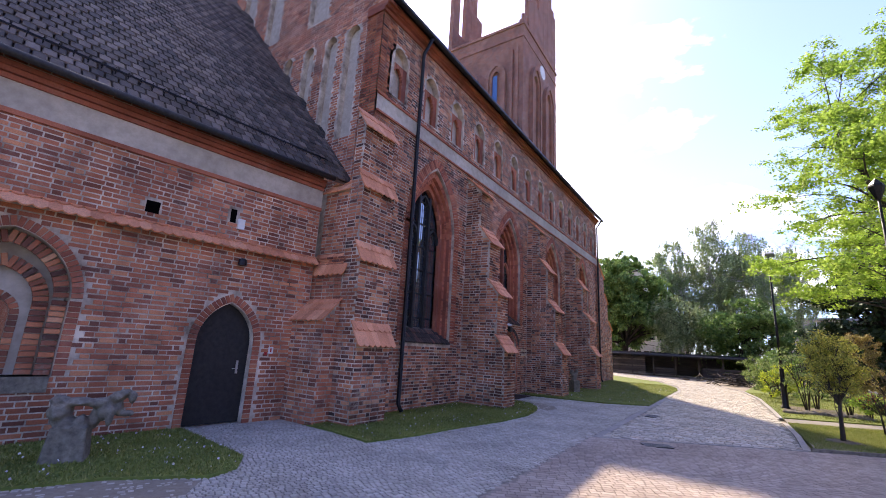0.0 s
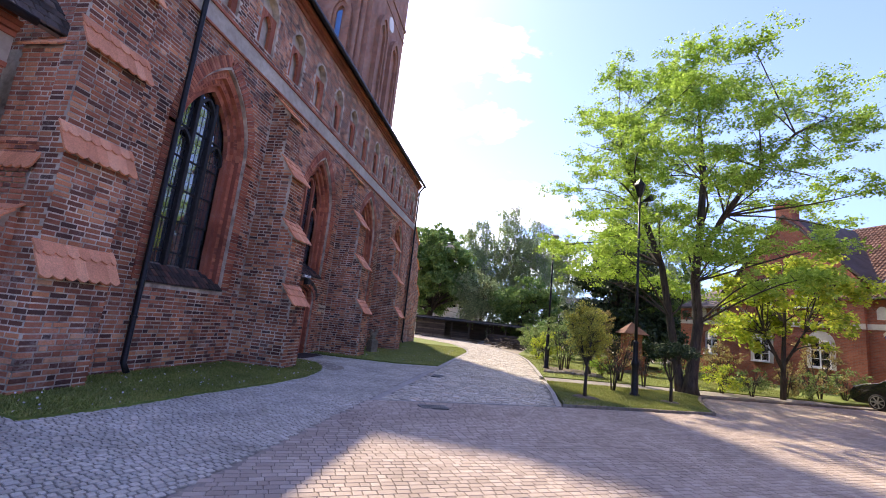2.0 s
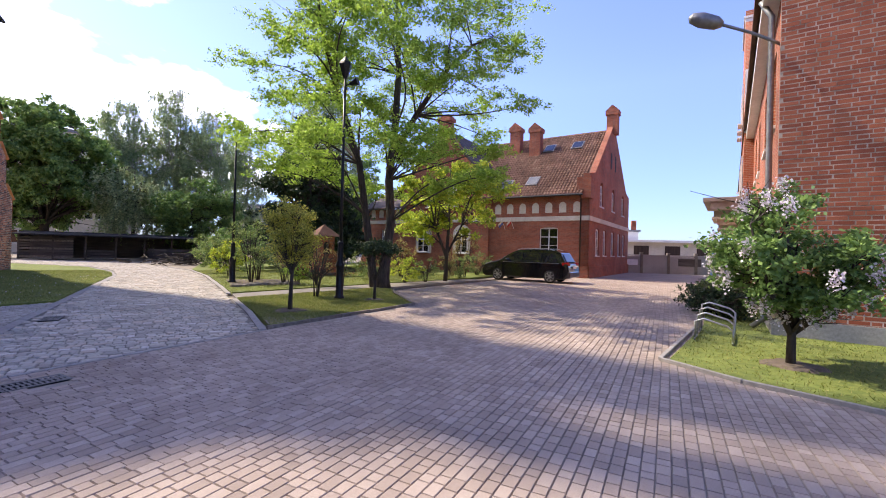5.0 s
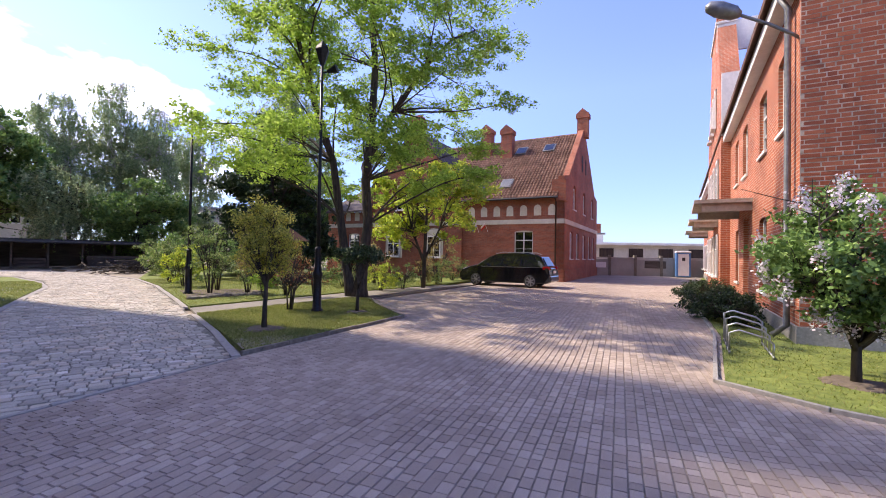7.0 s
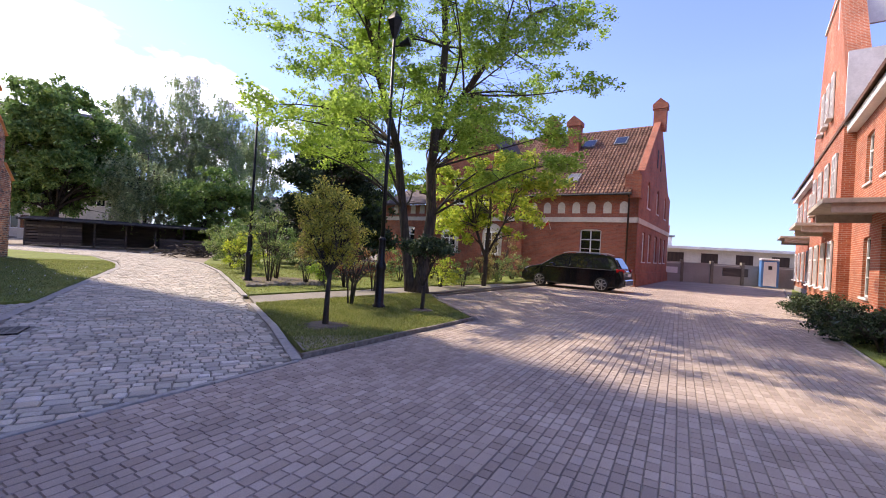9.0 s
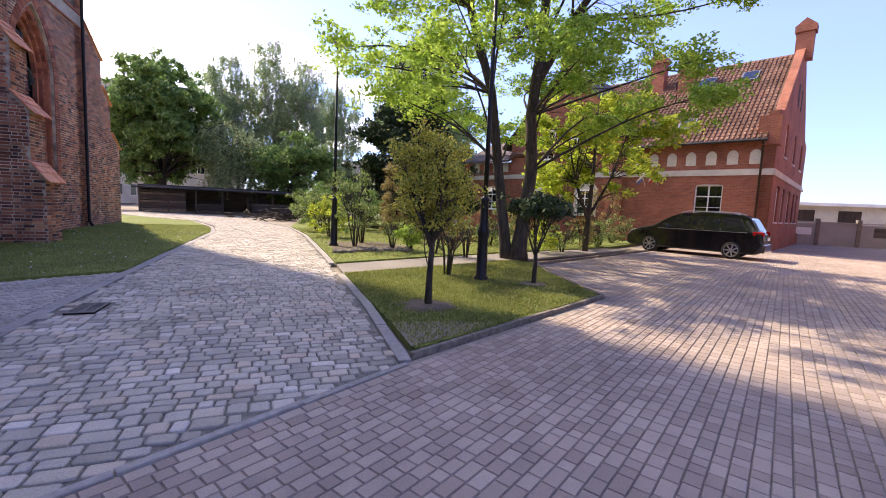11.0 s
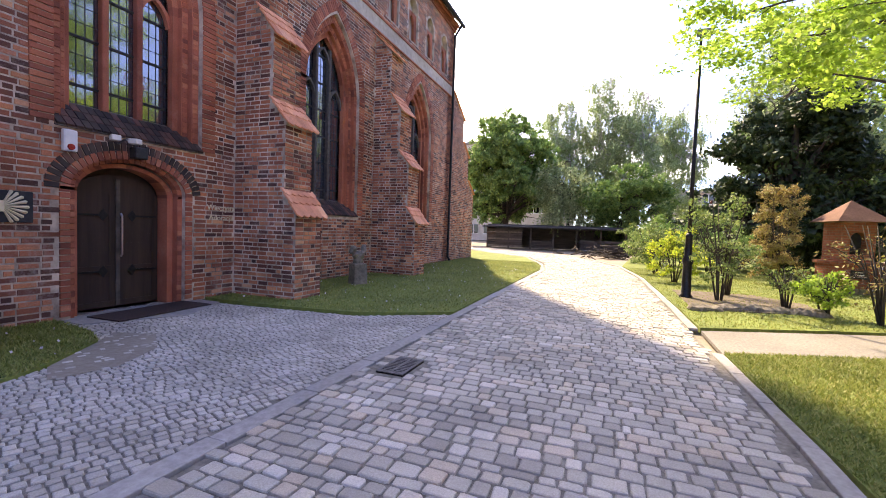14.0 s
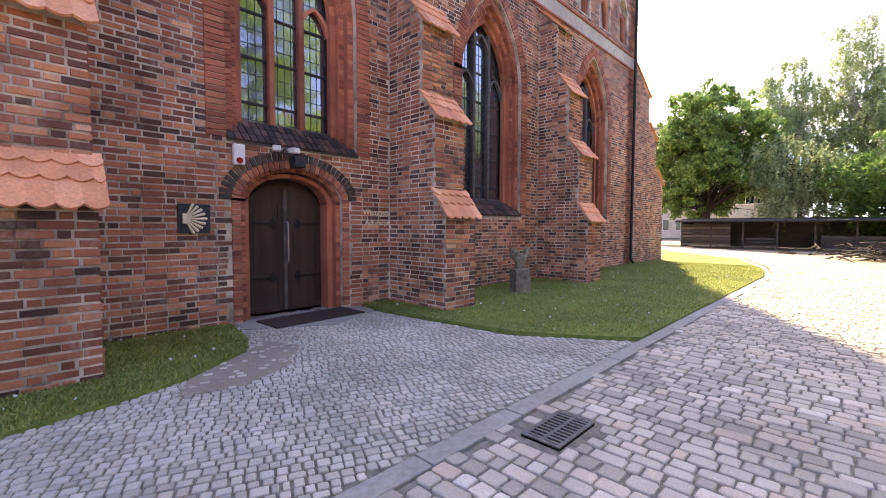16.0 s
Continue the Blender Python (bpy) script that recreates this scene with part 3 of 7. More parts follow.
LAWN_EAST = [(6.2, 9.42), (6.02, 8.4), (6.15, 7.2), (6.6, -6), (14, -6), (12, 9), (40, 21.5), (39.6, 22.6), (27.1, 18.2), (15.8, 13.55), (9.83, 10.75)]

g = Geo()
g.add([(-700, -700, -0.09), (700, -700, -0.09), (700, 700, -0.09), (-700, 700, -0.09)], [(0, 1, 2, 3)])
tagged(part("ground", g, M["sand"]), "sandy open ground with thin weeds", "ground", kind="structure")
court = sheet("pavement", COURT, -0.012, M["joint_court"], "courtyard paved with worn reddish concrete pavers", 0.05)
fore = sheet("pavement", FORE, -0.012, M["joint"], "forecourt of small grey granite setts", 0.05)
road = sheet("road", ROAD, -0.014, M["joint"], "lane paved with large grey granite setts", 0.05)
path_poly = [(1.7, 19.1), (5.1, 20.35), (6.9, 21.1), (14, 24.1), (13.6, 24.9), (8, 23.1), (3.7, 21.4), (1.72, 20.55)]
garden_path = sheet("path", path_poly, 0.0, M["gravel"], "pale gravel and concrete garden path", 0.05)


def lawn(name, poly, z=0.03, label="mown lawn with daisies"):
    """A gently uneven turf body with a soft rim, cut to its outline."""
    xs, ys = [p[0] for p in poly], [p[1] for p in poly]
    bm = bmesh.new()
    vs = [bm.verts.new((x, y, z)) for x, y in poly]
    bm.faces.new(vs)
    bm.normal_update()
    top = bm.faces[:]
    if top[0].normal.z < 0:
        bmesh.ops.reverse_faces(bm, faces=top)
    r = bmesh.ops.extrude_face_region(bm, geom=bm.faces[:])
    for v in [e for e in r["geom"] if isinstance(e, bmesh.types.BMVert)]:
        v.co.z = z
    for v in bm.verts:
        if v.co.z < z - 1e-6:
            v.co.z = -0.06
    for v in vs:
        v.co.z = -0.06
    bmesh.ops.recalc_face_normals(bm, faces=bm.faces[:])
    bmesh.ops.triangulate(bm, faces=bm.faces[:])
    me = bpy.data.meshes.new(name)
    bm.to_mesh(me)
    bm.free()
    me.materials.append(M["turf"])
    ob = new(name, me)
    return tagged(ob, label, "lawn", kind="structure")


LAWNS = [("lawn_chapel", LAWN_CHAPEL), ("lawn_bay", LAWN_BAY), ("lawn_west", LAWN_WEST), ("lawn_island", ISLAND), ("lawn_garden", GARDEN), ("lawn_east", LAWN_EAST)]
for nm, poly in LAWNS:
    lawn(nm, poly)


def kerb(pts, label, w=0.08, h=0.05, name="kerb", mat="concrete", z=-0.04):
    """A row of kerb stones along a line, as one run with joints."""
    run = thing(name, label, "kerb", kind="structure")
    for (x1, y1), (x2, y2) in zip(pts, pts[1:]):
        L = math.hypot(x2 - x1, y2 - y1)
        a = math.atan2(y2 - y1, x2 - x1)
        n = max(1, round(L / 1.0))
        for i in range(n):
            g = Geo().box(i * L / n + 0.004, (i + 1) * L / n - 0.004, -w / 2, w / 2, z, h + 0.004 * ((i * 7) % 3))
            o = part("kerbstone", g, M[mat], run, bevel=0.008)
            o.matrix_local = pose(x1, y1, 0, 0, 0, math.degrees(a))
    return run


kerb([(1.58, 14.12), (1.66, 16.5), (1.62, 19.05)], "flat concrete kerb beside the lane", 0.13, 0.01)
kerb([(1.62, 20.65), (1.6, 23), (1.45, 29.4), (0.9, 35), (-1.0, 41)], "flat concrete kerb beside the lane", 0.14, 0.012)
kerb([(1.66, 14.2), (5.75, 16.22), (6.43, 18.8), (7.02, 20.25), (13.9, 23.45), (19.3, 26.0)], "dark weathered concrete edging round the green", 0.06, 0.05, mat="stone")
kerb([(-2.13, 11.95), (-2.13, 19.7), (-2.12, 30.1), (-2.7, 33.8), (-4.1, 38.2), (-9.1, 43.8)], "flat concrete strip between lane and forecourt", 0.17, 0.003)
kerb([(6.5, -5.5), (6.1, 7.2), (5.97, 8.4), (6.12, 9.5), (9.8, 10.85), (15.8, 13.65), (27.1, 18.3), (39, 22.9)], "weathered concrete edging beside the lawn", 0.06, 0.05)
kerb([(-2.2, 11.84), (1.58, 14.06)], "flush concrete edge between pavers and setts", 0.06, 0.006)

# ---- church ----
WX = -6.81
SIDE = Matrix(((0, 0, 1, WX), (1, 0, 0, 0), (0, 1, 0, 0), (0, 0, 0, 1)))          # u = y, v = z, out = +x
church = thing("church", "medieval brick church with stepped buttresses and pointed windows", "church")
END_Y = 31.6
Z_BAND0, Z_BAND1, Z_EAVE = 7.68, 8.13, 10.75
WINDOWS = [(12.0, 1.15, 1.8), (17.4, 1.12, 2.75), (22.55, 1.2, 1.8), (28.05, 1.2, 1.8)]
SPRING = 5.1
PORTAL = (17.33, 0.87, 1.88, 0.62)
g = Geo()
wall_slab(g, SIDE, 9.0, 15.8, 0, Z_BAND0, 0.6, [(12.0, 1.15, 1.8, SPRING, 2.0)])
wall_slab(g, SIDE, 15.8, 19.0, 0, 2.7, 0.6, [(PORTAL[0], PORTAL[1], 0.0, PORTAL[2], PORTAL[3])])
wall_slab(g, SIDE, 15.8, 19.0, 2.7, Z_BAND0, 0.6, [(17.4, 1.12, 2.75, SPRING, 2.0)])
wall_slab(g, SIDE, 19.0, END_Y, 0, Z_BAND0, 0.6, [(22.55, 1.2, 1.8, SPRING, 2.0), (28.05, 1.2, 1.8, SPRING, 2.0)])
NICHES = [9.85 + 1.58 * i for i in range(14)]
wall_slab(g, SIDE, 9.0, END_Y, Z_BAND0, Z_EAVE, 0.22, [(y, 0.38, 8.4, 9.5, 1.35) for y in NICHES])
g.box(WX - 0.6, WX - 0.22, 9.0, END_Y, Z_BAND0, Z_EAVE)
nave_wall = part("nave_wall", g, M["mortar"], church, "lime mortar bed of the nave wall")
g = Geo().box(WX - 0.02, WX + 0.012, 9.05, END_Y - 0.02, Z_BAND0, Z_BAND1)
part("plaster_band", g, M["plaster"], church, "grey plaster frieze band")
g = Geo()
for z in (Z_BAND0 - 0.05, Z_BAND1):
    g.box(WX, WX + 0.05, 9.05, END_Y, z, z + 0.05)
part("string_course", g, M["brick_red"], church)
# recessed fields of the blind niches
for y in NICHES:
    g = Geo().prism(arch_pts(0.375, 9.5, 1.35, 6, 8.4), SIDE @ Matrix.Translation((y, 0, -0.219)), 0.01)
    part("niche_field", g, M["plaster"], church)
    g = Geo()
    wall_slab(g, SIDE @ Matrix.Translation((y, 0, -0.07)), -0.379, 0.379, 8.4, 9.5, 0.1, [(0, 0.2, 8.45, 9.05, 2.0)])
    part("niche_tracery", g, M["brick_red"], church)


def side_skip(u, z):
    for yc, hw, zs in WINDOWS:
        w = hw + 0.15
        if abs(u - yc) < w and z > zs - (0.1 if abs(u - yc) < hw else 0) and z < SPRING + arch_z(min(abs(u - yc), w), w):
            return True
    w = PORTAL[1] + 0.12
    if abs(u - PORTAL[0]) < w and z < PORTAL[2] + 0.1 + arch_z(u - PORTAL[0], w, 0.65):
        return True
    for y0 in (13.87, 19.27, 24.6):
        if y0 < u < y0 + 0.75 and z < 7.5:
            return True
    return u < 9.55 and z < 7.35


cells = brick_cells(9.0, END_Y, 0, Z_BAND0 - 0.06, skip=side_skip, seed=5)
lay_bricks("brickwork", nave_wall, SIDE, cells, M["brick_old"], pick=lambda u, z: 15.0 < u < 16.35 and 0.4 < z < 2.6)


def frieze_skip(u, z):
    k = min(NICHES, key=lambda y: abs(y - u))
    return abs(u - k) < 0.4 and 8.36 < z < 9.55 + arch_z(min(abs(u - k), 0.4), 0.4, 1.35)


lay_bricks("brickwork", nave_wall, SIDE, brick_cells(9.0, END_Y, Z_BAND1 + 0.06, Z_EAVE, skip=frieze_skip, seed=6), M["brick_old"])


def voussoirs(name, parent, m, uc, hw, zs, k, foot, mat, deep=0.12, length=0.27, step=0.088, proud=0.02, jamb=True):
    """A ring of bricks on edge round an arch, and the jamb bricks under it."""
    cen, siz, axs = [], [], []
    pts = arch_pts(hw + length / 2, zs, k, 24)
    run = [Vector((u, z)) for u, z in pts]
    want = 0.0
    A = face_axes(m)
    o = np.array(m.translation)
    dist = 0.0
    for a, b in zip(run, run[1:]):
        L = (b - a).length
        while want <= dist + L:
            p, d = a.lerp(b, (want - dist) / max(L, 1e-6)), (b - a).normalized()
            cen.append(o + (uc + p.x) * A[0] + p.y * A[1])
            tu, tv = d.x * A[0] + d.y * A[1], -d.y * A[0] + d.x * A[1]
            axs.append([tu, tv, A[2]])
            siz.append((step - 0.013, length, proud))
            want += step
        dist += L
    if jamb:
        z = foot
        while z < zs - 0.03:
            for s in (-1, 1):
                cen.append(o + (uc + s * (hw + length / 2)) * A[0] + (z + step / 2) * A[1])
                siz.append((length, step - 0.013, proud))
                axs.append(A)
            z += step
    ob = part(name, blocks_mesh(name, mat, cen, siz, np.array(axs), 0.004), mat, parent)
    ob["kind"] = "stuff"


def reveal_ring(geo, m, uc, hw0, hw1, foot, zs, k, d0, d1):
    """A flat ring from half width hw0 at depth d0 to hw1, and its soffit from d0 to d1."""
    a, b = arch_pts(hw0, zs, k, 12, foot), arch_pts(hw1, zs, k, 12, foot)
    P = lambda q, d: m @ Vector((uc + q[0], q[1], d))
    for (p, q), (r, s) in zip(zip(a, a[1:]), zip(b, b[1:])):
        geo.add([P(p, d0), P(q, d0), P(s, d0), P(r, d0)], [(0, 1, 2, 3)])
        geo.add([P(r, d0), P(s, d0), P(s, d1), P(r, d1)], [(0, 1, 2, 3)])


def church_window(yc, hw, sill, mull_mat):
    w = part("window", Geo().box(WX - 0.62, WX - 0.5, yc - hw, yc + hw, sill - 0.3, sill - 0.02), M["lead"], church)
    g = Geo()
    inner = hw - 0.34
    reveal_ring(g, SIDE, yc, hw, hw - 0.13, sill, SPRING, 2.0, -0.10, -0.22)
    reveal_ring(g, SIDE, yc, hw - 0.13, hw - 0.24, sill, SPRING, 2.0, -0.22, -0.32)
    reveal_ring(g, SIDE, yc, hw - 0.24, inner, sill, SPRING, 2.0, -0.32, -0.44)
    part("reveal", g, M["brick_red"], w, "moulded red brick reveal")
    voussoirs("arch_bricks", w, SIDE, yc, hw, SPRING, 2.0, sill, M["brick_red"])
    # jamb bricks on the inner steps
    for k, d in ((hw - 0.12, -0.10), (hw - 0.23, -0.22)):
        voussoirs("arch_bricks", w, SIDE @ Matrix.Translation((0, 0, d)), yc, k, SPRING, 2.0, sill + 0.15, M["brick_red"], length=0.1, proud=0.012)
    # glass, saddle bars and leads
    g = Geo().prism(arch_pts(inner + 0.02, SPRING, 2.0, 10, sill), SIDE @ Matrix.Translation((yc, 0, -0.52)), 0.02)
    part("pane", g, M["glass"], w, "dark leaded glass")
    lw = 2 * inner / 3
    g = Geo()
    top = SPRING + arch_z(0, inner)
    z = sill + 0.7
    while z < top - 0.15:
        ww = inner if z < SPRING else max(0.05, inner * (1 - ((z - SPRING) / (top - SPRING)) ** 1.6))
        part("saddle_bar", Geo().box(WX - 0.5, WX - 0.47, yc - ww, yc + ww, z - 0.016, z + 0.016), M["lead"], w)
        z += 0.72
    g = Geo()
    for i in range(13):
        u = -inner + 2 * inner * (i + 0.5) / 13
        g.box(WX - 0.5, WX - 0.492, yc + u - 0.005, yc + u + 0.005, sill, SPRING + arch_z(u, inner))
    z = sill + 0.2
    while z < top - 0.3:
        ww = inner if z < SPRING else max(0.05, inner * (1 - ((z - SPRING) / (top - SPRING)) ** 1.6))
        g.box(WX - 0.5, WX - 0.492, yc - ww, yc + ww, z - 0.004, z + 0.004)
        z += 0.24
    part("leading", g, M["lead"], w)["kind"] = "stuff"
    # mullions and the pointed heads of the three lights
    for s in (-1, 1):
        g = Geo().box(WX - 0.5, WX - 0.38, yc + s * lw / 2 - 0.05, yc + s * lw / 2 + 0.05, sill, SPRING + arch_z(lw / 2, inner))
        part("mullion", g, mull_mat, w, bevel=0.02)
    for c, zs in ((-lw, SPRING - 0.25), (0, SPRING + 0.75), (lw, SPRING - 0.25)):
        a = arch_pts(lw / 2 - 0.03, zs, 2.0, 6)
        mm = SIDE @ Matrix.Translation((yc + c, 0, -0.48))
        n, g = len(a), Geo()
        V = [mm @ Vector((u * f, z + e, d)) for d in (0, 0.08) for f, e in ((1, 0), (1.28, 0.06)) for u, z in a]
        F = [(0, n, 3 * n, 2 * n), (n - 1, 3 * n - 1, 4 * n - 1, 2 * n - 1)]
        for i in range(n - 1):
            F += [(2 * n + i, 2 * n + i + 1, 3 * n + i + 1, 3 * n + i), (i + 1, i, n + i, n + i + 1), (i, i + 1, 2 * n + i + 1, 2 * n + i), (n + i + 1, n + i, 3 * n + i, 3 * n + i + 1)]
        g.add(V, F)
        part("light_head", g, mull_mat, w)
    # sloping sill of dark bricks
    cen, siz, axs = [], [], []
    d = Vector((-0.5, 0, 0.44)).normalized()
    nrm = Vector((0.44, 0, 0.5)).normalized()
    nb = int(2 * hw / 0.11)
    for r in range(3):
        for i in range(nb):
            y = yc - hw + (i + 0.5) * 2 * hw / nb
            p = Vector((WX + 0.05, y, sill - 0.03)) + d * (r + 0.5) * 0.2
            cen.append(p), siz.append((2 * hw / nb - 0.012, 0.188, 0.03)), axs.append([(0, 1, 0), tuple(d), tuple(nrm)])
    ob = part("sill", blocks_mesh("sill", M["sill_brick"], cen, siz, np.array(axs, float), 0.004), M["sill_brick"], w, "dark glazed sill bricks")
    ob["kind"] = "stuff"
    g = Geo().prism([(WX + 0.045, sill - 0.04), (WX - 0.48, sill - 0.04), (WX - 0.48, sill + 0.42)], Matrix(((1, 0, 0, 0), (0, 0, 1, yc - hw), (0, 1, 0, 0), (0, 0, 0, 1))), 2 * hw)
    part("sill_bed", g, M["mortar_dark"], w)


M["sill_brick"] = pieces_mat("dark_sill_brick", [(0, (0.035, 0.03, 0.029)), (0.6, (0.085, 0.062, 0.054)), (1, (0.2, 0.1, 0.075))], rough=0.62)
for (yc, hw, sill), mm in zip(WINDOWS, ("lead", "brick_red", "stone_dark", "stone_dark")):
    M.setdefault("stone_dark", plain_mat("sooty_stone", (0.06, 0.055, 0.05), (0.14, 0.13, 0.12), 10, 0.9))
    church_window(yc, hw, sill, M[mm])

# eaves cornice and roof
g = Geo()
for i, (x, z) in enumerate(((0.06, Z_EAVE - 0.1), (0.14, Z_EAVE), (0.22, Z_EAVE + 0.1))):
    g.box(WX - 0.6, WX + x, 8.95, END_Y + 0.05, z, z + 0.1)
part("cornice", g, M["brick_red"], church, "stepped red brick eaves cornice")
RIDGE = (-19.0, 22.5)
g = Geo()
e0, e1 = Vector((WX + 0.42, 0, Z_EAVE + 0.16)), Vector((RIDGE[0], 0, RIDGE[1]))
g.prism([(e0.x, e0.z), (e1.x, e1.z), (2 * e1.x - e0.x, e0.z), (2 * e1.x - e0.x, e0.z + 0.12), (e1.x, e1.z + 0.15), (e0.x, e0.z + 0.12)],
        Matrix(((1, 0, 0, 0), (0, 0, 1, 9.1), (0, 1, 0, 0), (0, 0, 0, 1))), END_Y - 9.0)
part("roof", g, M["tile_dark"], church, "steep dark tiled nave roof")
g = Geo().box(WX + 0.38, WX + 0.52, 9.0, END_Y + 0.1, Z_EAVE + 0.06, Z_EAVE + 0.17)
part("gutter", g, M["lead"], church, "dark metal eaves gutter", bevel=0.03)

# west wall, gables
g = Geo().box(-31.2, WX, END_Y - 0.6, END_Y, 0, Z_EAVE)
g.box(-24.2, -14.2, END_Y, 35.6, 0, 14)
g.prism([(-31.2, Z_EAVE), (WX, Z_EAVE), (RIDGE[0], RIDGE[1])], Matrix(((1, 0, 0, 0), (0, 0, 1, END_Y - 0.6), (0, 1, 0, 0), (0, 0, 0, 1))), 0.6)
g.box(-31.2, -30.6, 9, END_Y, 0, Z_EAVE)
part("west_wall", g, M["wall_far"], church, uv=True)
# south gable with tall blind niches, as a slab of strips
GAB = Matrix(((-1, 0, 0, 0), (0, 0, -1, 9.0), (0, 1, 0, 0), (0, 0, 0, 1)))     # u = -x, v = z, out = -y
gable_niches = [(7.95, 0.27, 7.1, 10.35), (8.87, 0.24, 7.1, 10.35), (9.9, 0.22, 7.9, 10.4), (10.93, 0.2, 8.85, 10.4)]
upper_niches = [(9.7, 0.46, 11.5, 13.9), (12.2, 0.4, 11.6, 14.6), (14.0, 0.4, 12.2, 16.0), (15.6, 0.4, 13.1, 16.0)]


def gable_h(u):
    x = -u
    return Z_EAVE + 0.3 + (RIDGE[1] - Z_EAVE) * (1 - abs(x - RIDGE[0]) / (-RIDGE[0] - 6.81))


g = Geo()
wall_slab(g, GAB, 6.81, 31.2, 0, 11.05, 0.2, [(u, w, s, t, 1.2) for u, w, s, t in gable_niches])
g.box(-31.2, -6.81, 9.2, 9.6, 0, 11.05)
cur = 6.81
steps = sorted([(u - w, u + w, s, t) for u, w, s, t in upper_niches])
edges = [6.81]
for a, b, s, t in steps:
    edges += [a, b]
edges += [RIDGE[0] * -1, 31.2]
edges = sorted(edges)
for a, b in zip(edges, edges[1:]):
    nic = next(((s, t) for c, d, s, t in steps if c <= (a + b) / 2 <= d), None)
    spans = [(11.05, None)] if nic is None else [(11.05, nic[0]), (nic[1], None)]
    for z0, z1 in spans:
        ha, hb = (gable_h(a), gable_h(b)) if z1 is None else (z1, z1)
        if max(ha, hb) > z0 + 0.02:
            g.prism([(a, z0), (b, z0), (b, max(hb, z0)), (a, max(ha, z0))], GAB @ Matrix.Translation((0, 0, -0.2)), 0.2)
g.prism([(6.81, 11.05), (31.2, 11.05), (-RIDGE[0], RIDGE[1] + 0.3)], GAB @ Matrix.Translation((0, 0, -0.6)), 0.35)
south_gable = part("south_gable", g, M["mortar"], church, "red brick stepped gable")
for u, w, s, t in gable_niches:
    part("niche_plaster", Geo().box(-u - w, -u + w, 9.17, 9.21, s, t + w), M["plaster"], church, "grey plastered blind niche")
for u, w, s, t in upper_niches:
    part("niche_plaster", Geo().box(-u - w, -u + w, 9.16, 9.22, s, t), M["plaster"], church, "grey plastered blind niche")


def gable_skip(u, z):
    if z > gable_h(u) - 0.05:
        return True
    for c, w, s, t in gable_niches:
        if abs(u - c) < w + 0.02 and s < z < t + w:
            return True
    for c, w, s, t in upper_niches:
        if abs(u - c) < w + 0.02 and s < z < t:
            return True
    return False


lay_bricks("brickwork", south_gable, GAB, brick_cells(6.81, 19.5, 5.5, 17.5, skip=gable_skip, seed=8), M["brick_chapel"])


def stepped(parent, name, m, profile, width, caps, mat_brick, z_step=0, sides=(True, True), pick=None, seed=11):
    """A stepped buttress. profile: (out, z) from the foot up the front and back to the wall; m: u across, v up, out forward (0 at the wall)."""
    side = m @ Matrix(((0, 0, 1, 0), (0, 1, 0, 0), (1, 0, 0, 0), (0, 0, 0, 1)))    # polygon (out, z) drawn along u
    g = Geo().prism([(0, 0)] + profile, side, width)
    b = part(name, g, M["mortar"], parent)
    # front faces
    fronts = [(p, q) for p, q in zip(profile, profile[1:]) if abs(p[0] - q[0]) < 0.12 and q[1] - p[1] > 0.3]
    for i, (p, q) in enumerate(fronts):
        mm = m @ Matrix.Translation((0, 0, max(p[0], q[0]) + 0.001))
        lay_bricks("brickwork", b, mm, brick_cells(-0.024, width + 0.024, p[1], q[1] - 0.03, seed=seed + i), mat_brick, pick=pick if i == 0 else None, seed=seed + i)

    def out_at(z):
        o = 0
        for p, q in zip(profile, profile[1:]):
            if p[1] <= z <= q[1] and q[1] > p[1]:
                o = max(o, p[0] + (q[0] - p[0]) * (z - p[1]) / (q[1] - p[1]))
        return o
    big, top = max(p[0] for p in profile), max(p[1] for p in profile)
    for s, on in zip((0, 1), sides):
        if not on:
            continue
        if s == 0:
            mm = m @ Matrix(((0, 0, -1, 0), (0, 1, 0, 0), (1, 0, 0, 0), (0, 0, 0, 1)))
        else:
            mm = m @ Matrix(((0, 0, 1, width), (0, 1, 0, 0), (1, 0, 0, 0), (0, 0, 0, 1)))
        lay_bricks("brickwork", b, mm, brick_cells(0.0, big, 0, top, skip=lambda u, z: u > min(out_at(z - 0.04), out_at(z + 0.04)) - 0.005, seed=seed + 5 + s), mat_brick, seed=seed + 9 + s)
    for lo, hi, rows in caps:
        lo_f = lambda u, lo=lo: m @ Vector((u, lo[1], lo[0]))
        hi_f = lambda u, hi=hi: m @ Vector((u, hi[1], hi[0]))
        tile_cap(b, -0.085, width + 0.085, lo_f, hi_f, rows, over=0.12, th=0.03)
    return b


BUT = [(1.55, 0), (1.53, 1.72), (1.25, 2.1), (1.27, 3.44), (0.92, 3.86), (0.95, 5.14), (0.57, 5.66), (0.58, 6.93), (0.0, 7.5)]
CAPS = [((1.57, 1.68), (1.22, 2.15), 3), ((1.32, 3.4), (0.9, 3.9), 3), ((1.0, 5.09), (0.55, 5.7), 3), ((0.62, 6.89), (0.0, 7.52), 3)]
for i, y0 in enumerate((13.87, 19.27, 24.6)):
    stepped(church, "buttress", SIDE @ Matrix.Translation((y0, 0, 0)), BUT, 0.75, CAPS, M["brick_old"], seed=20 + 10 * i,
            pick=(lambda u, z: z < 1.8) if i == 0 else None)
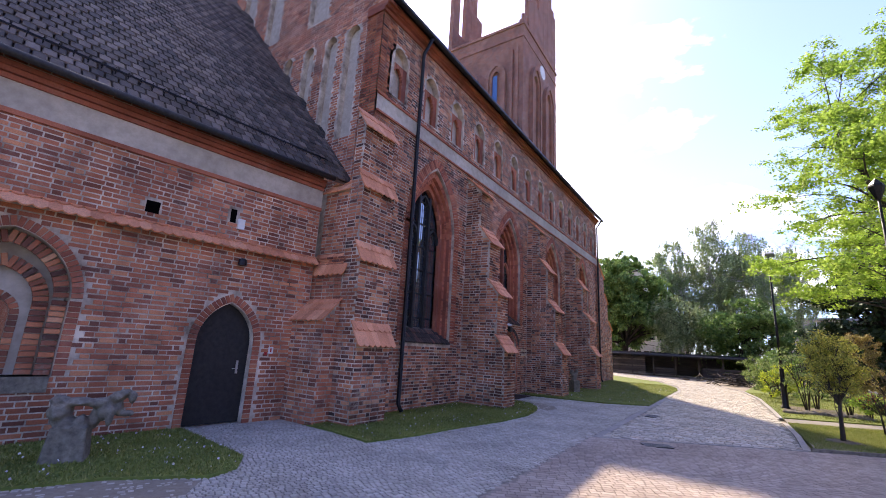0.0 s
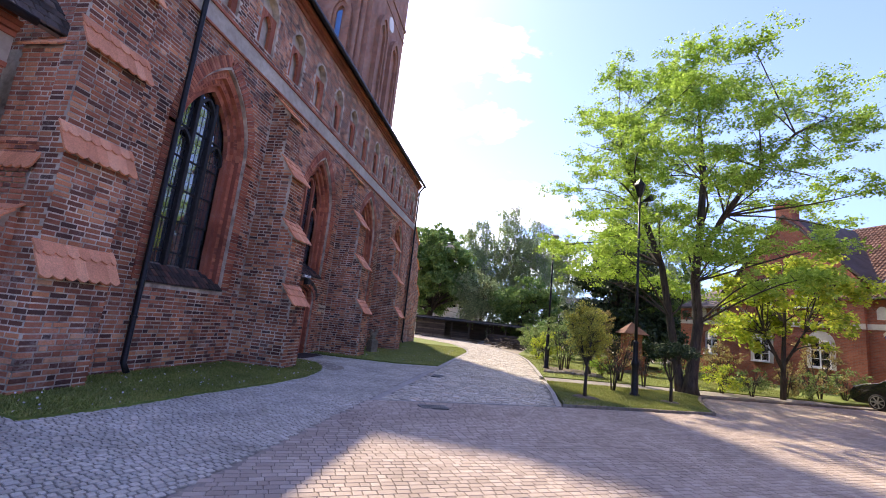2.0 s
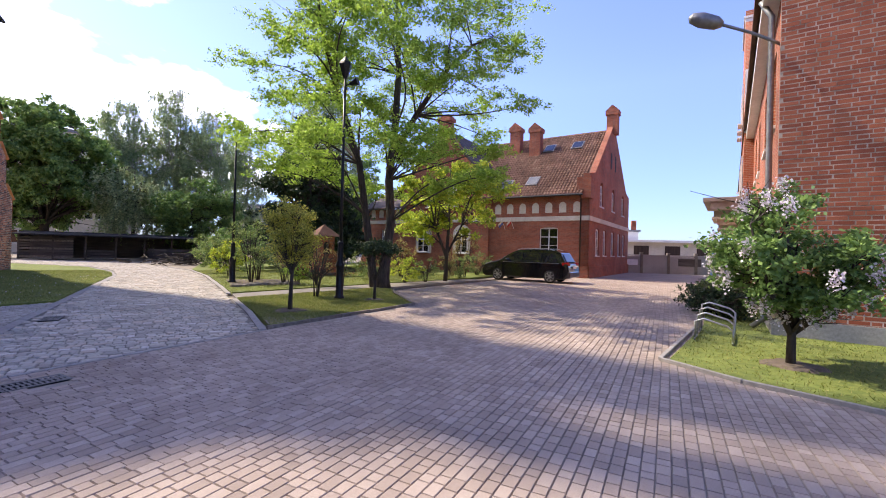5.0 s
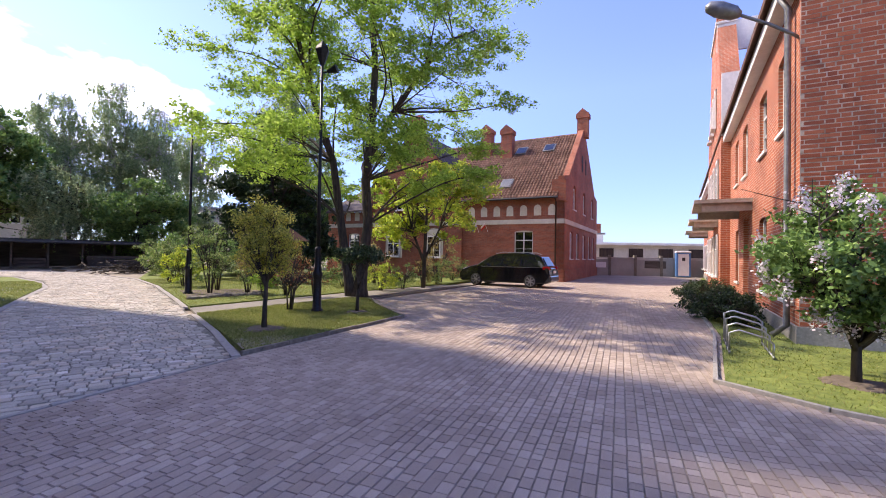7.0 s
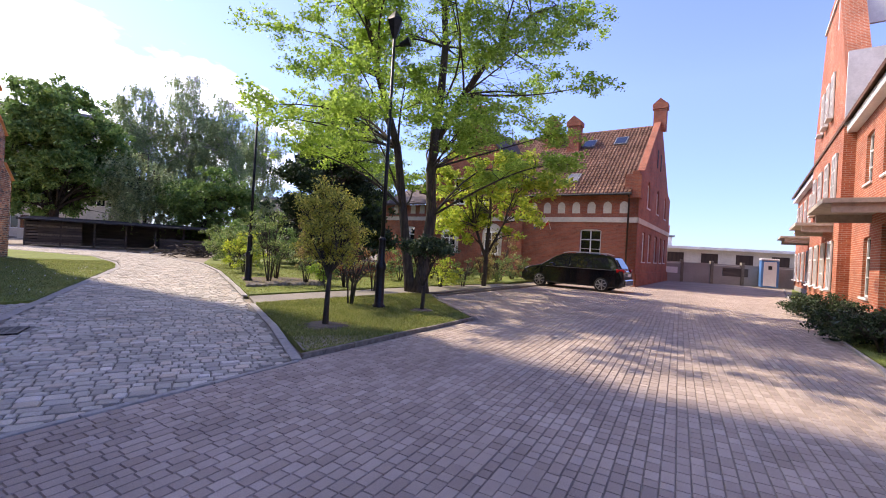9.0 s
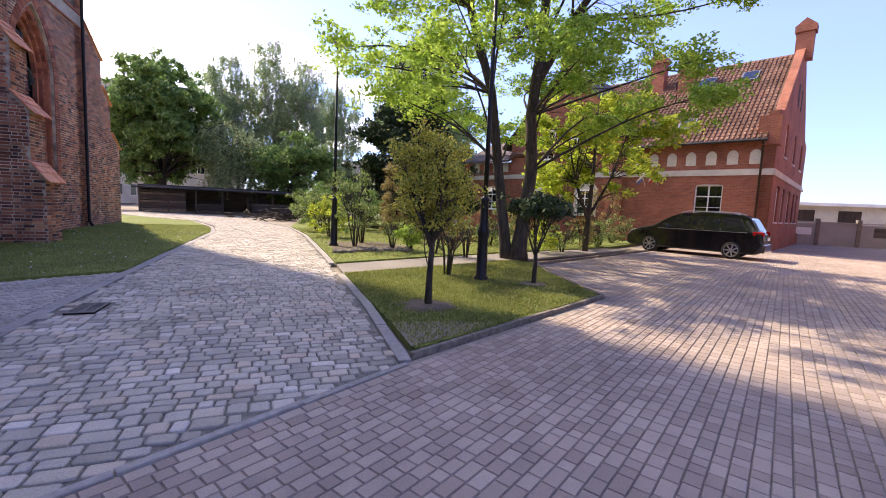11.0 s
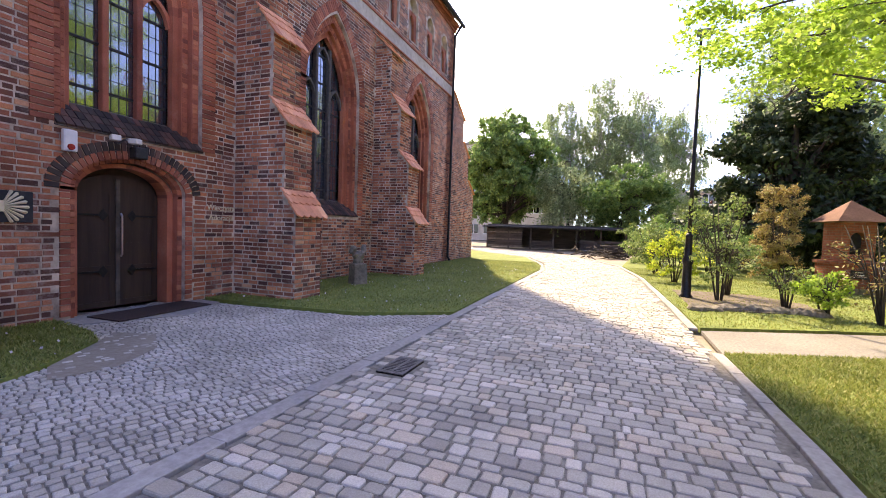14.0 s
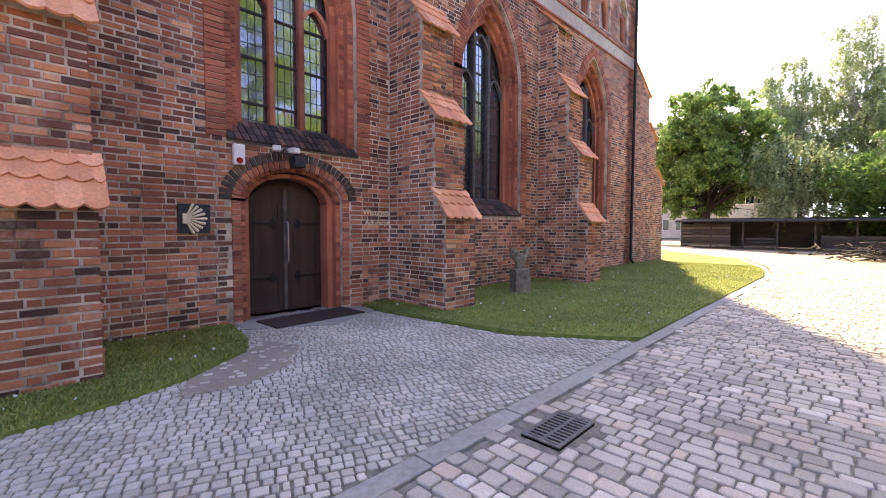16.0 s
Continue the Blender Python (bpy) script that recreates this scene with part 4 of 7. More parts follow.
# corner buttresses at the south end
B1 = [(0.68, 0), (0.68, 1.78), (0.54, 2.05), (0.54, 3.6), (0.42, 3.86), (0.42, 5.34), (0.3, 5.62), (0.3, 6.88), (0.0, 7.35)]
stepped(church, "buttress", SIDE @ Matrix.Translation((8.5, 0, 0)), B1, 1.06, [((0.72, 1.7), (0.5, 2.14), 2), ((0.57, 3.53), (0.38, 3.94), 2), ((0.45, 5.27), (0.26, 5.7), 2), ((0.33, 6.83), (0.0, 7.36), 2)], M["brick_old"], seed=60)
SOUTH = Matrix(((-1, 0, 0, -6.75), (0, 0, -1, 9.0), (0, 1, 0, 0), (0, 0, 0, 1)))
stepped(church, "buttress", SOUTH, [(0.95, 0), (0.95, 2.15), (0.55, 2.6), (0.5, 3.3), (0.4, 3.65), (0.4, 5.3), (0.0, 5.7)], 1.0, [((0.95, 2.15), (0.5, 2.62), 3), ((0.52, 3.25), (0.36, 3.72), 2), ((0.4, 5.3), (0.0, 5.72), 2)], M["brick_chapel"], seed=70)
# west corner buttress, standing in line with the long wall
WEST = Matrix(((1, 0, 0, WX - 1.13), (0, 0, 1, END_Y), (0, 1, 0, 0), (0, 0, 0, 1)))
stepped(church, "buttress", WEST, [(3.75, 0), (3.68, 3.55), (2.7, 4.1), (2.62, 5.4), (1.75, 5.95), (1.72, 7.1), (0.0, 8.0)], 1.15, [((3.72, 3.5), (2.68, 4.14), 3), ((2.66, 5.35), (1.73, 5.99), 3), ((1.76, 7.05), (0.0, 8.03), 4)], M["brick_old"], seed=80)


def downpipe(parent, x, y, z0, z1, r=0.055, kick=(0.12, 0), mat="iron"):
    g = Geo().tube([(x + kick[0], y + kick[1], z0), (x, y, z0 + 0.18), (x, y, z1), (x + 0.3, y, z1 + 0.45)], r, 10)
    p = part("downpipe", g, M[mat], parent, "black metal downpipe", smooth=True)
    z = z0 + 1.0
    while z < z1:
        part("pipe_clamp", Geo().lathe([(r + 0.012, z), (r + 0.012, z + 0.05)], 10, Matrix.Translation((x, y, 0))), M[mat], p)
        z += 2.0


downpipe(church, WX + 0.13, 10.72, 0.06, Z_EAVE - 0.4)
downpipe(church, WX + 0.13, END_Y - 0.25, 0.06, Z_EAVE - 0.4)

# portal
portal = part("portal", Geo().box(WX - 0.62, WX - 0.56, PORTAL[0] - 0.9, PORTAL[0] + 0.9, -0.02, 2.6), M["oak"], church, "round-headed side portal")
g = Geo()
reveal_ring(g, SIDE, PORTAL[0], 0.87, 0.78, 0, PORTAL[2], 0.62, -0.08, -0.2)
reveal_ring(g, SIDE, PORTAL[0], 0.78, 0.68, 0, PORTAL[2] - 0.03, 0.62, -0.2, -0.46)
part("jamb_moulding", g, M["brick_red"], portal)
voussoirs("arch_bricks", portal, SIDE, PORTAL[0], 0.87, PORTAL[2], 0.62, 0.05, M["brick_red"], length=0.13)
voussoirs("arch_bricks", portal, SIDE @ Matrix.Translation((0, 0, -0.08)), PORTAL[0], 0.775, PORTAL[2], 0.62, 0.05, M["brick_red"], length=0.09, proud=0.012)
voussoirs("arch_bricks", portal, SIDE, PORTAL[0], 1.0, PORTAL[2] + 0.02, 0.62, 0.05, M["sill_brick"], length=0.17, proud=0.016, jamb=False)
for s in (-1, 1):
    leaf = Geo()
    pts = [(0, 0.03)] + [(u, z) for u, z in arch_pts(0.67, 1.76, 0.6, 12) if u >= -1e-6] + [(0.67, 0.03)]
    pts = [(s * u, z) for u, z in pts]
    leaf.prism(pts if s > 0 else pts[::-1], SIDE @ Matrix.Translation((PORTAL[0], 0, -0.48)), 0.05)
    door = part("door", leaf, M["oak"], portal, "dark oak door leaf")
    g = Geo()
    for i in range(9):   # horizontal boards in the framed field
        z = 0.78 + i * 0.075
        a, b = sorted((s * 0.14, s * 0.56))
        part("board", Geo().prism([(a, z), (b, z), (b, z + 0.066), (a, z + 0.066)], SIDE @ Matrix.Translation((PORTAL[0], 0, -0.44)), 0.012 + 0.004 * (i % 2)), M["oak"], door)
    for z0, z1 in ((0.05, 0.13), (0.62, 0.70), (1.5, 1.58)):
        a, b = sorted((s * 0.02, s * 0.64))
        g.prism([(a, z0), (b, z0), (b, z1), (a, z1)], SIDE @ Matrix.Translation((PORTAL[0], 0, -0.44)), 0.025)
    for u0, u1 in ((0.03, 0.12), (0.57, 0.65)):
        a, b = sorted((s * u0, s * u1))
        g.prism([(a, 0.05), (b, 0.05), (b, 1.85), (a, 1.85)], SIDE @ Matrix.Translation((PORTAL[0], 0, -0.44)), 0.02)
    part("door_framing", g, M["oak"], door)
    g = Geo()
    for z in (0.6, 1.5):     # iron strap hinges with a diamond end
        a, b = s * 0.62, s * 0.22
        lo, hi = sorted((a, b))
        g.prism([(lo, z), (hi, z), (hi, z + 0.03), (lo, z + 0.03)], SIDE @ Matrix.Translation((PORTAL[0], 0, -0.41)), 0.01)
        c = b
        g.prism([(c - 0.07, z + 0.015), (c, z - 0.08), (c + 0.07, z + 0.015), (c, z + 0.11)], SIDE @ Matrix.Translation((PORTAL[0], 0, -0.408)), 0.01)
        part("strap_hinge", g, M["iron"], door)
        g = Geo()
g = Geo().prism([(-0.03, 0.05), (0.03, 0.05), (0.03, 2.1), (-0.03, 2.1)], SIDE @ Matrix.Translation((PORTAL[0], 0, -0.43)), 0.035)
part("meeting_bar", g, M["timber"], portal)
g = Geo().tube([(WX - 0.36, PORTAL[0] + 0.02, 0.85), (WX - 0.33, PORTAL[0] + 0.02, 0.9), (WX - 0.33, PORTAL[0] + 0.02, 1.5), (WX - 0.36, PORTAL[0] + 0.02, 1.55)], 0.016, 8)
part("door_handle", g, M["steel"], portal, "long worn pull handle")

# tower behind the nave
TX, TY0, TY1, TZ = -14.2, 35.6, 45.2, 33.6
tower = part("tower", Geo().box(TX - 10, TX, TY0, TY1, 0, TZ), M["wall_far"], church, "tall square brick tower", uv=True)
def arch_frame(m, hw, wide, foot, zs, k, depth):
    """A raised band round an arch, as one closed mesh."""
    a, b = arch_pts(hw, zs, k, 8, foot), arch_pts(hw - wide, zs, k, 8, foot)
    n, g = len(a), Geo()
    V = [m @ Vector((u, z, d)) for d in (0, depth) for line in (a, b) for u, z in line]
    F = []
    for i in range(n - 1):
        F += [(2 * n + i, 2 * n + i + 1, 3 * n + i + 1, 3 * n + i), (i, i + 1, 2 * n + i + 1, 2 * n + i), (n + i + 1, n + i, 3 * n + i, 3 * n + i + 1)]
    return g.add(V, F + [(0, 2 * n, 3 * n, n), (n - 1, 2 * n - 1, 4 * n - 1, 3 * n - 1)])


for yy, hw, z0, zs in ((38.4, 1.25, 15.0, 28.2), (42.2, 1.35, 15.0, 28.0)):
    m = Matrix(((0, 0, 1, TX), (1, 0, 0, yy), (0, 1, 0, 0), (0, 0, 0, 1)))
    for wd, dp in ((hw, 0.42), (hw - 0.3, 0.26)):
        part("blind_arch", arch_frame(m, wd, 0.3, z0, zs, 2, dp), M["wall_far"], tower, uv=True)
for xx, hw, z0, zs in ((-17.0, 1.05, 17.0, 28.2), (-20.1, 1.05, 17.0, 28.2)):
    m = Matrix(((-1, 0, 0, xx), (0, 0, -1, TY0), (0, 1, 0, 0), (0, 0, 0, 1)))
    for wd, dp in ((hw, 0.42), (hw - 0.3, 0.26)):
        part("blind_arch", arch_frame(m, wd, 0.3, z0, zs, 2, dp), M["wall_far"], tower, uv=True)
for xx in (-14.8, -15.4):
    part("pilaster", Geo().box(xx - 0.15, xx + 0.15, TY0 - 0.2, TY0, 17, 31), M["wall_far"], tower, uv=True)
g = Geo().box(-17.45, -16.95, TY0 - 0.09, TY0 - 0.06, 23.5, 28.6)
part("louvre", g, M["bluebox"], tower, "blue louvre")
g = Geo().lathe([(0.75, 0), (0.75, 0.06)], 24, Matrix(((0, 0, 1, TX), (1, 0, 0, 40.8), (0, 1, 0, 31.2), (0, 0, 0, 1))))
part("clock_face", g, M["white"], tower, "white clock dial")
g = Geo().box(TX - 10.1, TX + 0.12, TY0 - 0.12, TY1 + 0.1, TZ, TZ + 0.3)
g.box(TX - 10.05, TX + 0.06, TY0 - 0.08, TY1 + 0.06, 32.2, 32.5)
part("tower_cornice", g, M["wall_far"], tower, uv=True)
for i in range(7):      # stepped gable facing the court; unseen tops shaped to cast the court's shadow
    g = Geo()
    a, b = TY0 + i * 1.371, TY0 + i * 1.371 + 1.371
    # first and third steps cut low to let sun through onto the paving
    h = TZ + 0.3 + 2.6 * (3 - abs(i - 3)) + (7.4 if i else 0.4) - (8.2 if i == 2 else 0.0)
    g.box(TX - 0.5, TX, a + 0.02, b - 0.02, TZ + 0.3, h)
    g.box(TX - 0.4, TX - 0.1, a + 0.3, b - 0.3, h, h + 0.9)
    part("gable_step", g, M["wall_far"], tower, uv=True)
    part("gable_step", Geo().box(TX - 10.0, TX - 9.5, a + 0.02, b - 0.02, TZ + 0.3, h), M["wall_far"], tower, uv=True)
# apex kept low so the roof leaves the near paving sunlit
g = Geo().prism([(TY0 + 0.3, TZ + 0.3), (TY1 - 0.3, TZ + 0.3), ((TY0 + TY1) / 2, TZ + 5.0)], Matrix(((0, 0, -1, TX - 0.5), (1, 0, 0, 0), (0, 1, 0, 0), (0, 0, 0, 1))), 9.0)
part("tower_roof", g, M["tile_rect"], tower, "red tiled saddleback roof")

# ---- chapel ----
CH = Matrix(((0.1187, 0, 0.9929, -7.98), (0.9929, 0, -0.1187, 6.0), (0, 1, 0, 0), (0, 0, 0, 1)))
chapel = thing("chapel", "low red brick sacristy with dark tiled roof", "church annexe")
CDOOR, CWIN = (0.68, 0.55, 0.0, 1.55, 1.5), (-2.62, 0.82, 0.95, 2.1, 1.25)
C_EAVE = 5.5
g = Geo()
wall_slab(g, CH, -9.0, 2.42, 0, C_EAVE, 0.6, [CDOOR, CWIN])
chapel_wall = part("wall", g, M["mortar"], chapel)


def chapel_skip(u, z):
    for c, w, s, t, k in (CDOOR, CWIN):
        ww = w + 0.16
        if abs(u - c) < ww and z > s - 0.02 and z < t + arch_z(min(abs(u - c), ww), ww, k):
            return True
    return 4.78 < z < 5.3 or abs(z - 3.52) < 0.09 or (abs(u + 0.99) < 0.13 and abs(z - 3.88) < 0.13) or (abs(u - 0.42) < 0.08 and abs(z - 4.1) < 0.16)


lay_bricks("brickwork", chapel_wall, CH, brick_cells(-9.0, 2.42, 0, C_EAVE, L=0.255, H=0.086, skip=chapel_skip, seed=31), M["brick_chapel"], pick=lambda u, z: -1.5 < u < 0.0 and 0.3 < z < 2.4)
for c, w, s, t, k in (CDOOR, CWIN):
    voussoirs("arch_bricks", chapel_wall, CH, c, w, t, k, s, M["brick_red"], length=0.15)
voussoirs("arch_bricks", chapel_wall, CH @ Matrix.Translation((0, 0, -0.12)), CWIN[0], 0.62, CWIN[3], 1.25, 0.95, M["brick_old"], length=0.19)
voussoirs("arch_bricks", chapel_wall, CH @ Matrix.Translation((0, 0, -0.28)), CWIN[0], 0.42, CWIN[3] - 0.1, 1.25, 0.95, M["brick_old"], length=0.19)
g = Geo().prism([(-9, 4.8), (2.42, 4.8), (2.42, 5.28), (-9, 5.28)], CH, 0.014)
part("plaster_band", g, M["plaster"], chapel, "grey plaster band under the eaves")
for z, d in ((4.76, 0.04), (5.28, 0.05), (5.37, 0.1), (5.45, 0.15)):
    part("cornice_course", Geo().prism([(-9, z), (2.42, z), (2.42, z + 0.08), (-9, z + 0.08)], CH, d), M["brick_red"], chapel)
g = Geo().prism([(CDOOR[0] + u, z) for u, z in arch_pts(0.55, 1.55, 1.5, 10, 0.02)], CH @ Matrix.Translation((0, 0, -0.22)), 0.06)
cd = part("door", g, M["black_wood"], chapel, "black pointed wooden door")
g = Geo().prism([(1.02, 0.95), (1.06, 0.95), (1.06, 1.2), (1.02, 1.2)], CH @ Matrix.Translation((0, 0, -0.16)), 0.02)
g.tube([CH @ Vector((1.04, 1.05, -0.14)), CH @ Vector((1.04, 1.05, -0.09)), CH @ Vector((0.93, 1.05, -0.09))], 0.009, 8)
part("door_handle", g, M["steel"], cd, "worn metal handle plate")
g = Geo().prism([(CWIN[0] + u, z) for u, z in arch_pts(0.44, 2.0, 1.25, 8, 0.95)], CH @ Matrix.Translation((0, 0, -0.45)), 0.03)
cw = part("window", g, M["glass"], chapel, "small dark round-headed window")
g = Geo()
for u in (-0.22, 0, 0.22):
    g.tube([CH @ Vector((CWIN[0] + u, 0.95, -0.4)), CH @ Vector((CWIN[0] + u, 2.4, -0.4))], 0.01, 6)
part("window_bars", g, M["iron"], cw)
g = Geo().prism([(CWIN[0] - 0.8, 0.72), (CWIN[0] + 0.8, 0.72), (CWIN[0] + 0.8, 0.95), (CWIN[0] - 0.8, 0.95)], CH @ Matrix.Translation((0, 0, -0.3)), 0.33)
part("window_sill", g, M["stone"], cw)
# black sheet standing in for the unlit depth behind the window
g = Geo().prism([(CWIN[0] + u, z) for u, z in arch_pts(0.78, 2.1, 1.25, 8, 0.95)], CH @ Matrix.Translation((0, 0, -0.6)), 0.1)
part("window_backing", g, M["hollow_dark"], cw)
g = Geo()
wall_slab(g, CH @ Matrix.Translation((0, 0, -0.38)), CWIN[0] - 0.8, CWIN[0] + 0.8, 0.95, 3.1, 0.06, [(CWIN[0] - 0.06, 0.27, 1.0, 1.82, 1.0)])
part("plaster_field", g, M["plaster"], cw, "grey plastered field round the small light")
voussoirs("arch_bricks", cw, CH @ Matrix.Translation((0, 0, -0.375)), CWIN[0] - 0.06, 0.27, 1.82, 1.0, 0.95, M["brick_old"], length=0.11)
# tiled string course
lo = lambda u: CH @ Vector((u, 3.46, 0.12))
hi = lambda u: CH @ Vector((u, 3.60, 0.0))
tile_cap(chapel, -9.0, 2.42, lo, hi, 2, name="tile_course", over=0.12, th=0.03)
# hole and small niche: no recess, their inner shade is a flat black patch
for u, z, w, h in ((-0.99, 3.88, 0.11, 0.11), (0.42, 4.1, 0.06, 0.14)):
    g = Geo().prism([(u - w, z - h), (u + w, z - h), (u + w, z + h), (u - w, z + h)], CH, 0.003)
    part("vent_hole", g, M["hollow_dark"], chapel, "flat black patch painted for the shade in a wall hollow")
# roof with its own tiles: plain tile rows as ribs
ROOF_T = math.radians(50)
rl, rn = 15.0, Vector((0, 0, 0))
roof_dir = (CH.to_3x3() @ Vector((0, math.sin(ROOF_T), -math.cos(ROOF_T)))).normalized()
u_dir = CH.to_3x3() @ Vector((1, 0, 0))
r_n = u_dir.cross(roof_dir).normalized()
if r_n.z < 0:
    r_n = -r_n
foot = CH @ Vector((0, C_EAVE + 0.1, 0.3))
g = Geo()
a, b = foot + u_dir * -9, foot + u_dir * 3.3
q = [a, b, b + roof_dir * rl, a + roof_dir * rl]
g.add([p - r_n * 0.08 for p in q] + [p - r_n * 0.02 for p in q], [(3, 2, 1, 0), (4, 5, 6, 7), (0, 1, 5, 4), (1, 2, 6, 5), (2, 3, 7, 6), (3, 0, 4, 7)])
roof = part("roof", g, M["tile_dark"], chapel, "steep roof of dark weathered tiles")
cen, siz, axs = [], [], []
row, s = 0, 0.0
rng = np.random.RandomState(4)
while s < 11.0:
    u = -8.9 + (0.1 if row % 2 else 0)
    while u < 3.2:
        tilt = 0.05 + 0.02 * rng.rand()
        d2 = (roof_dir + r_n * -tilt).normalized()
        cen.append(foot + u_dir * u + roof_dir * (s + 0.12) + r_n * (0.006 + 0.012 + 0.008 * rng.rand()))
        siz.append((0.185, 0.27, 0.034))
        axs.append([tuple(u_dir), tuple(d2), tuple(u_dir.cross(d2) if u_dir.cross(d2).z > 0 else -u_dir.cross(d2))])
        u += 0.2
    s += 0.23
    row += 1
ob = part("roof_tiles", blocks_mesh("roof_tiles", M["tile_dark"], cen, siz, np.array(axs), 0.012), M["tile_dark"], roof)
ob["kind"] = "stuff"
g = Geo().tube([foot + u_dir * -9 + Vector((0.08, 0, -0.05)), foot + u_dir * 2.45 + Vector((0.08, 0, -0.05))], 0.07, 10)
part("gutter", g, M["lead"], chapel, "dark metal gutter", smooth=True)
g = Geo()      # snow guard
for i in range(60):
    u = -8.8 + i * 0.19
    for s2 in (0.55, 0.66):
        p = foot + u_dir * u + roof_dir * s2
        g.tube([p + r_n * 0.02, p + r_n * 0.14], 0.008, 5)
for s2, h in ((0.55, 0.13), (0.66, 0.1)):
    g.tube([foot + u_dir * -9 + roof_dir * s2 + r_n * h, foot + u_dir * 2.4 + roof_dir * s2 + r_n * h], 0.01, 6)
part("snow_guard", g, M["iron"], roof)
g = Geo()
g.prism([(-9, 0), (-8.9, 0), (-8.9, C_EAVE), (-9, C_EAVE)], CH @ Matrix.Translation((0, 0, -8)), 7.4)
g.prism([(-8.9, 0), (2.4, 0), (2.4, C_EAVE), (-8.9, C_EAVE)], CH @ Matrix.Translation((0, 0, -1.4)), 0.2)
g.prism([(-8.9, C_EAVE), (2.4, C_EAVE), (2.4, C_EAVE + 0.42), (-8.9, C_EAVE + 0.42)], CH @ Matrix.Translation((0, 0, -0.3)), 0.3)
part("end_wall", g, M["wall_far"], chapel, uv=True)

# ---- eastern house ----
EA = 23.6
east = thing("brick_house", "long orange-red brick house with white windows", "house", pose(10.07, 9.57, 0, 0, 0, EA))
# local: x along the front away, y outwards from the front (towards the court), z up
EF = Matrix(((1, 0, 0, 0), (0, 0, 1, 0), (0, 1, 0, 0), (0, 0, 0, 1)))
E_EAVE, E_LEN, E_DEP = 6.9, 33.0, 11.0
wins_lo = [(1.0, 0.55, 0.75, 2.6), (3.85, 0.55, 0.75, 2.6), (9.3, 0.5, 0.75, 2.6)]
wins_hi = [(1.4, 0.55, 4.3, 5.85), (3.9, 0.55, 4.35, 5.85), (7.3, 0.55, 4.35, 5.95), (9.6, 0.5, 4.4, 6.0)]
door_e = (7.0, 0.6, 0.3, 2.9)
g = Geo()
wall_slab(g, EF, 0, 12.0, 0, 3.4, 0.4, [(c, w, a, b, 0.12) for c, w, a, b in wins_lo + [door_e]])
wall_slab(g, EF, 0, 12.0, 3.4, E_EAVE, 0.4, [(c, w, a, b, 0.12) for c, w, a, b in wins_hi])
part("front_wall", Geo().box(12, E_LEN, -0.4, 0, 0, E_EAVE), M["wall_new"], east, uv=True)
part("back_wall", Geo().box(0, E_LEN, -E_DEP, -E_DEP + 0.4, 0, E_EAVE).box(E_LEN - 0.4, E_LEN, -E_DEP + 0.4, -0.4, 0, E_EAVE), M["wall_new"], east, uv=True)
g.box(0, 0.4, -E_DEP + 0.4, -0.4, 0, E_EAVE)
g.prism([(0, E_EAVE), (-E_DEP, E_EAVE), (-E_DEP / 2, E_EAVE + 5.0)], Matrix(((0, 0, 1, 0), (1, 0, 0, 0), (0, 1, 0, 0), (0, 0, 0, 1))), 0.4)
e_wall = part("wall", g, M["wall_new"], east, uv=True)
EG = Matrix(((0, 0, -1, 0), (-1, 0, 0, 0), (0, 1, 0, 0), (0, 0, 0, 1)))     # gable end: u = -y, out = -x
me_m = EG
part("mortar_bed", Geo().prism([(0, 0.35), (9.5, 0.35), (9.5, 7.6), (0, 7.6)], EG, 0.003), M["mortar"], e_wall, "pale mortar bed")
cells = brick_cells(0, 9.5, 0.35, 7.6, L=0.3, H=0.085, gap=0.015, seed=41)
lay_bricks("brickwork", e_wall, EG, cells, M["brick_new"], proud=0.008)
g = Geo().box(-0.05, 0.0, -E_DEP, 0.05, 0, 0.34)
g.box(0.0, E_LEN, 0, 0.05, 0, 0.34)
part("plinth", g, M["concrete"], east, "grey concrete plinth")


def sash(parent, m, c, w, z0, z1, d=-0.14, name="window"):
    """A white wooden casement with mullion and transom, in an opening."""
    W = Geo().prism([(c - w, z0), (c + w, z0), (c + w, z1 + 0.1), (c - w, z1 + 0.1)], m @ Matrix.Translation((0, 0, d - 0.03)), 0.02)
    win = part(name, W, M["carglass"], parent, "white casement window")
    g = Geo()
    t = 0.06
    for a, b, e, f in ((c - w, c - w + t, z0, z1 + 0.1), (c + w - t, c + w, z0, z1 + 0.1), (c - w, c + w, z0, z0 + t), (c - w, c + w, z1, z1 + 0.1), (c - t / 2, c + t / 2, z0, z1),
                       (c - w, c + w, z0 + 0.66 * (z1 - z0), z0 + 0.66 * (z1 - z0) + t), (c - w, c + w, z0 + 0.33 * (z1 - z0), z0 + 0.33 * (z1 - z0) + 0.025)):
        g.prism([(a, e), (b, e), (b, f), (a, f)], m @ Matrix.Translation((0, 0, d)), 0.05)
    part("window_frame", g, M["white"], win)
    g = Geo().prism([(c - w - 0.06, z0 - 0.07), (c + w + 0.06, z0 - 0.07), (c + w + 0.06, z0), (c - w - 0.06, z0)], m @ Matrix.Translation((0, 0, d)), 0.2)
    part("window_sill", g, M["white"], win)
    return win


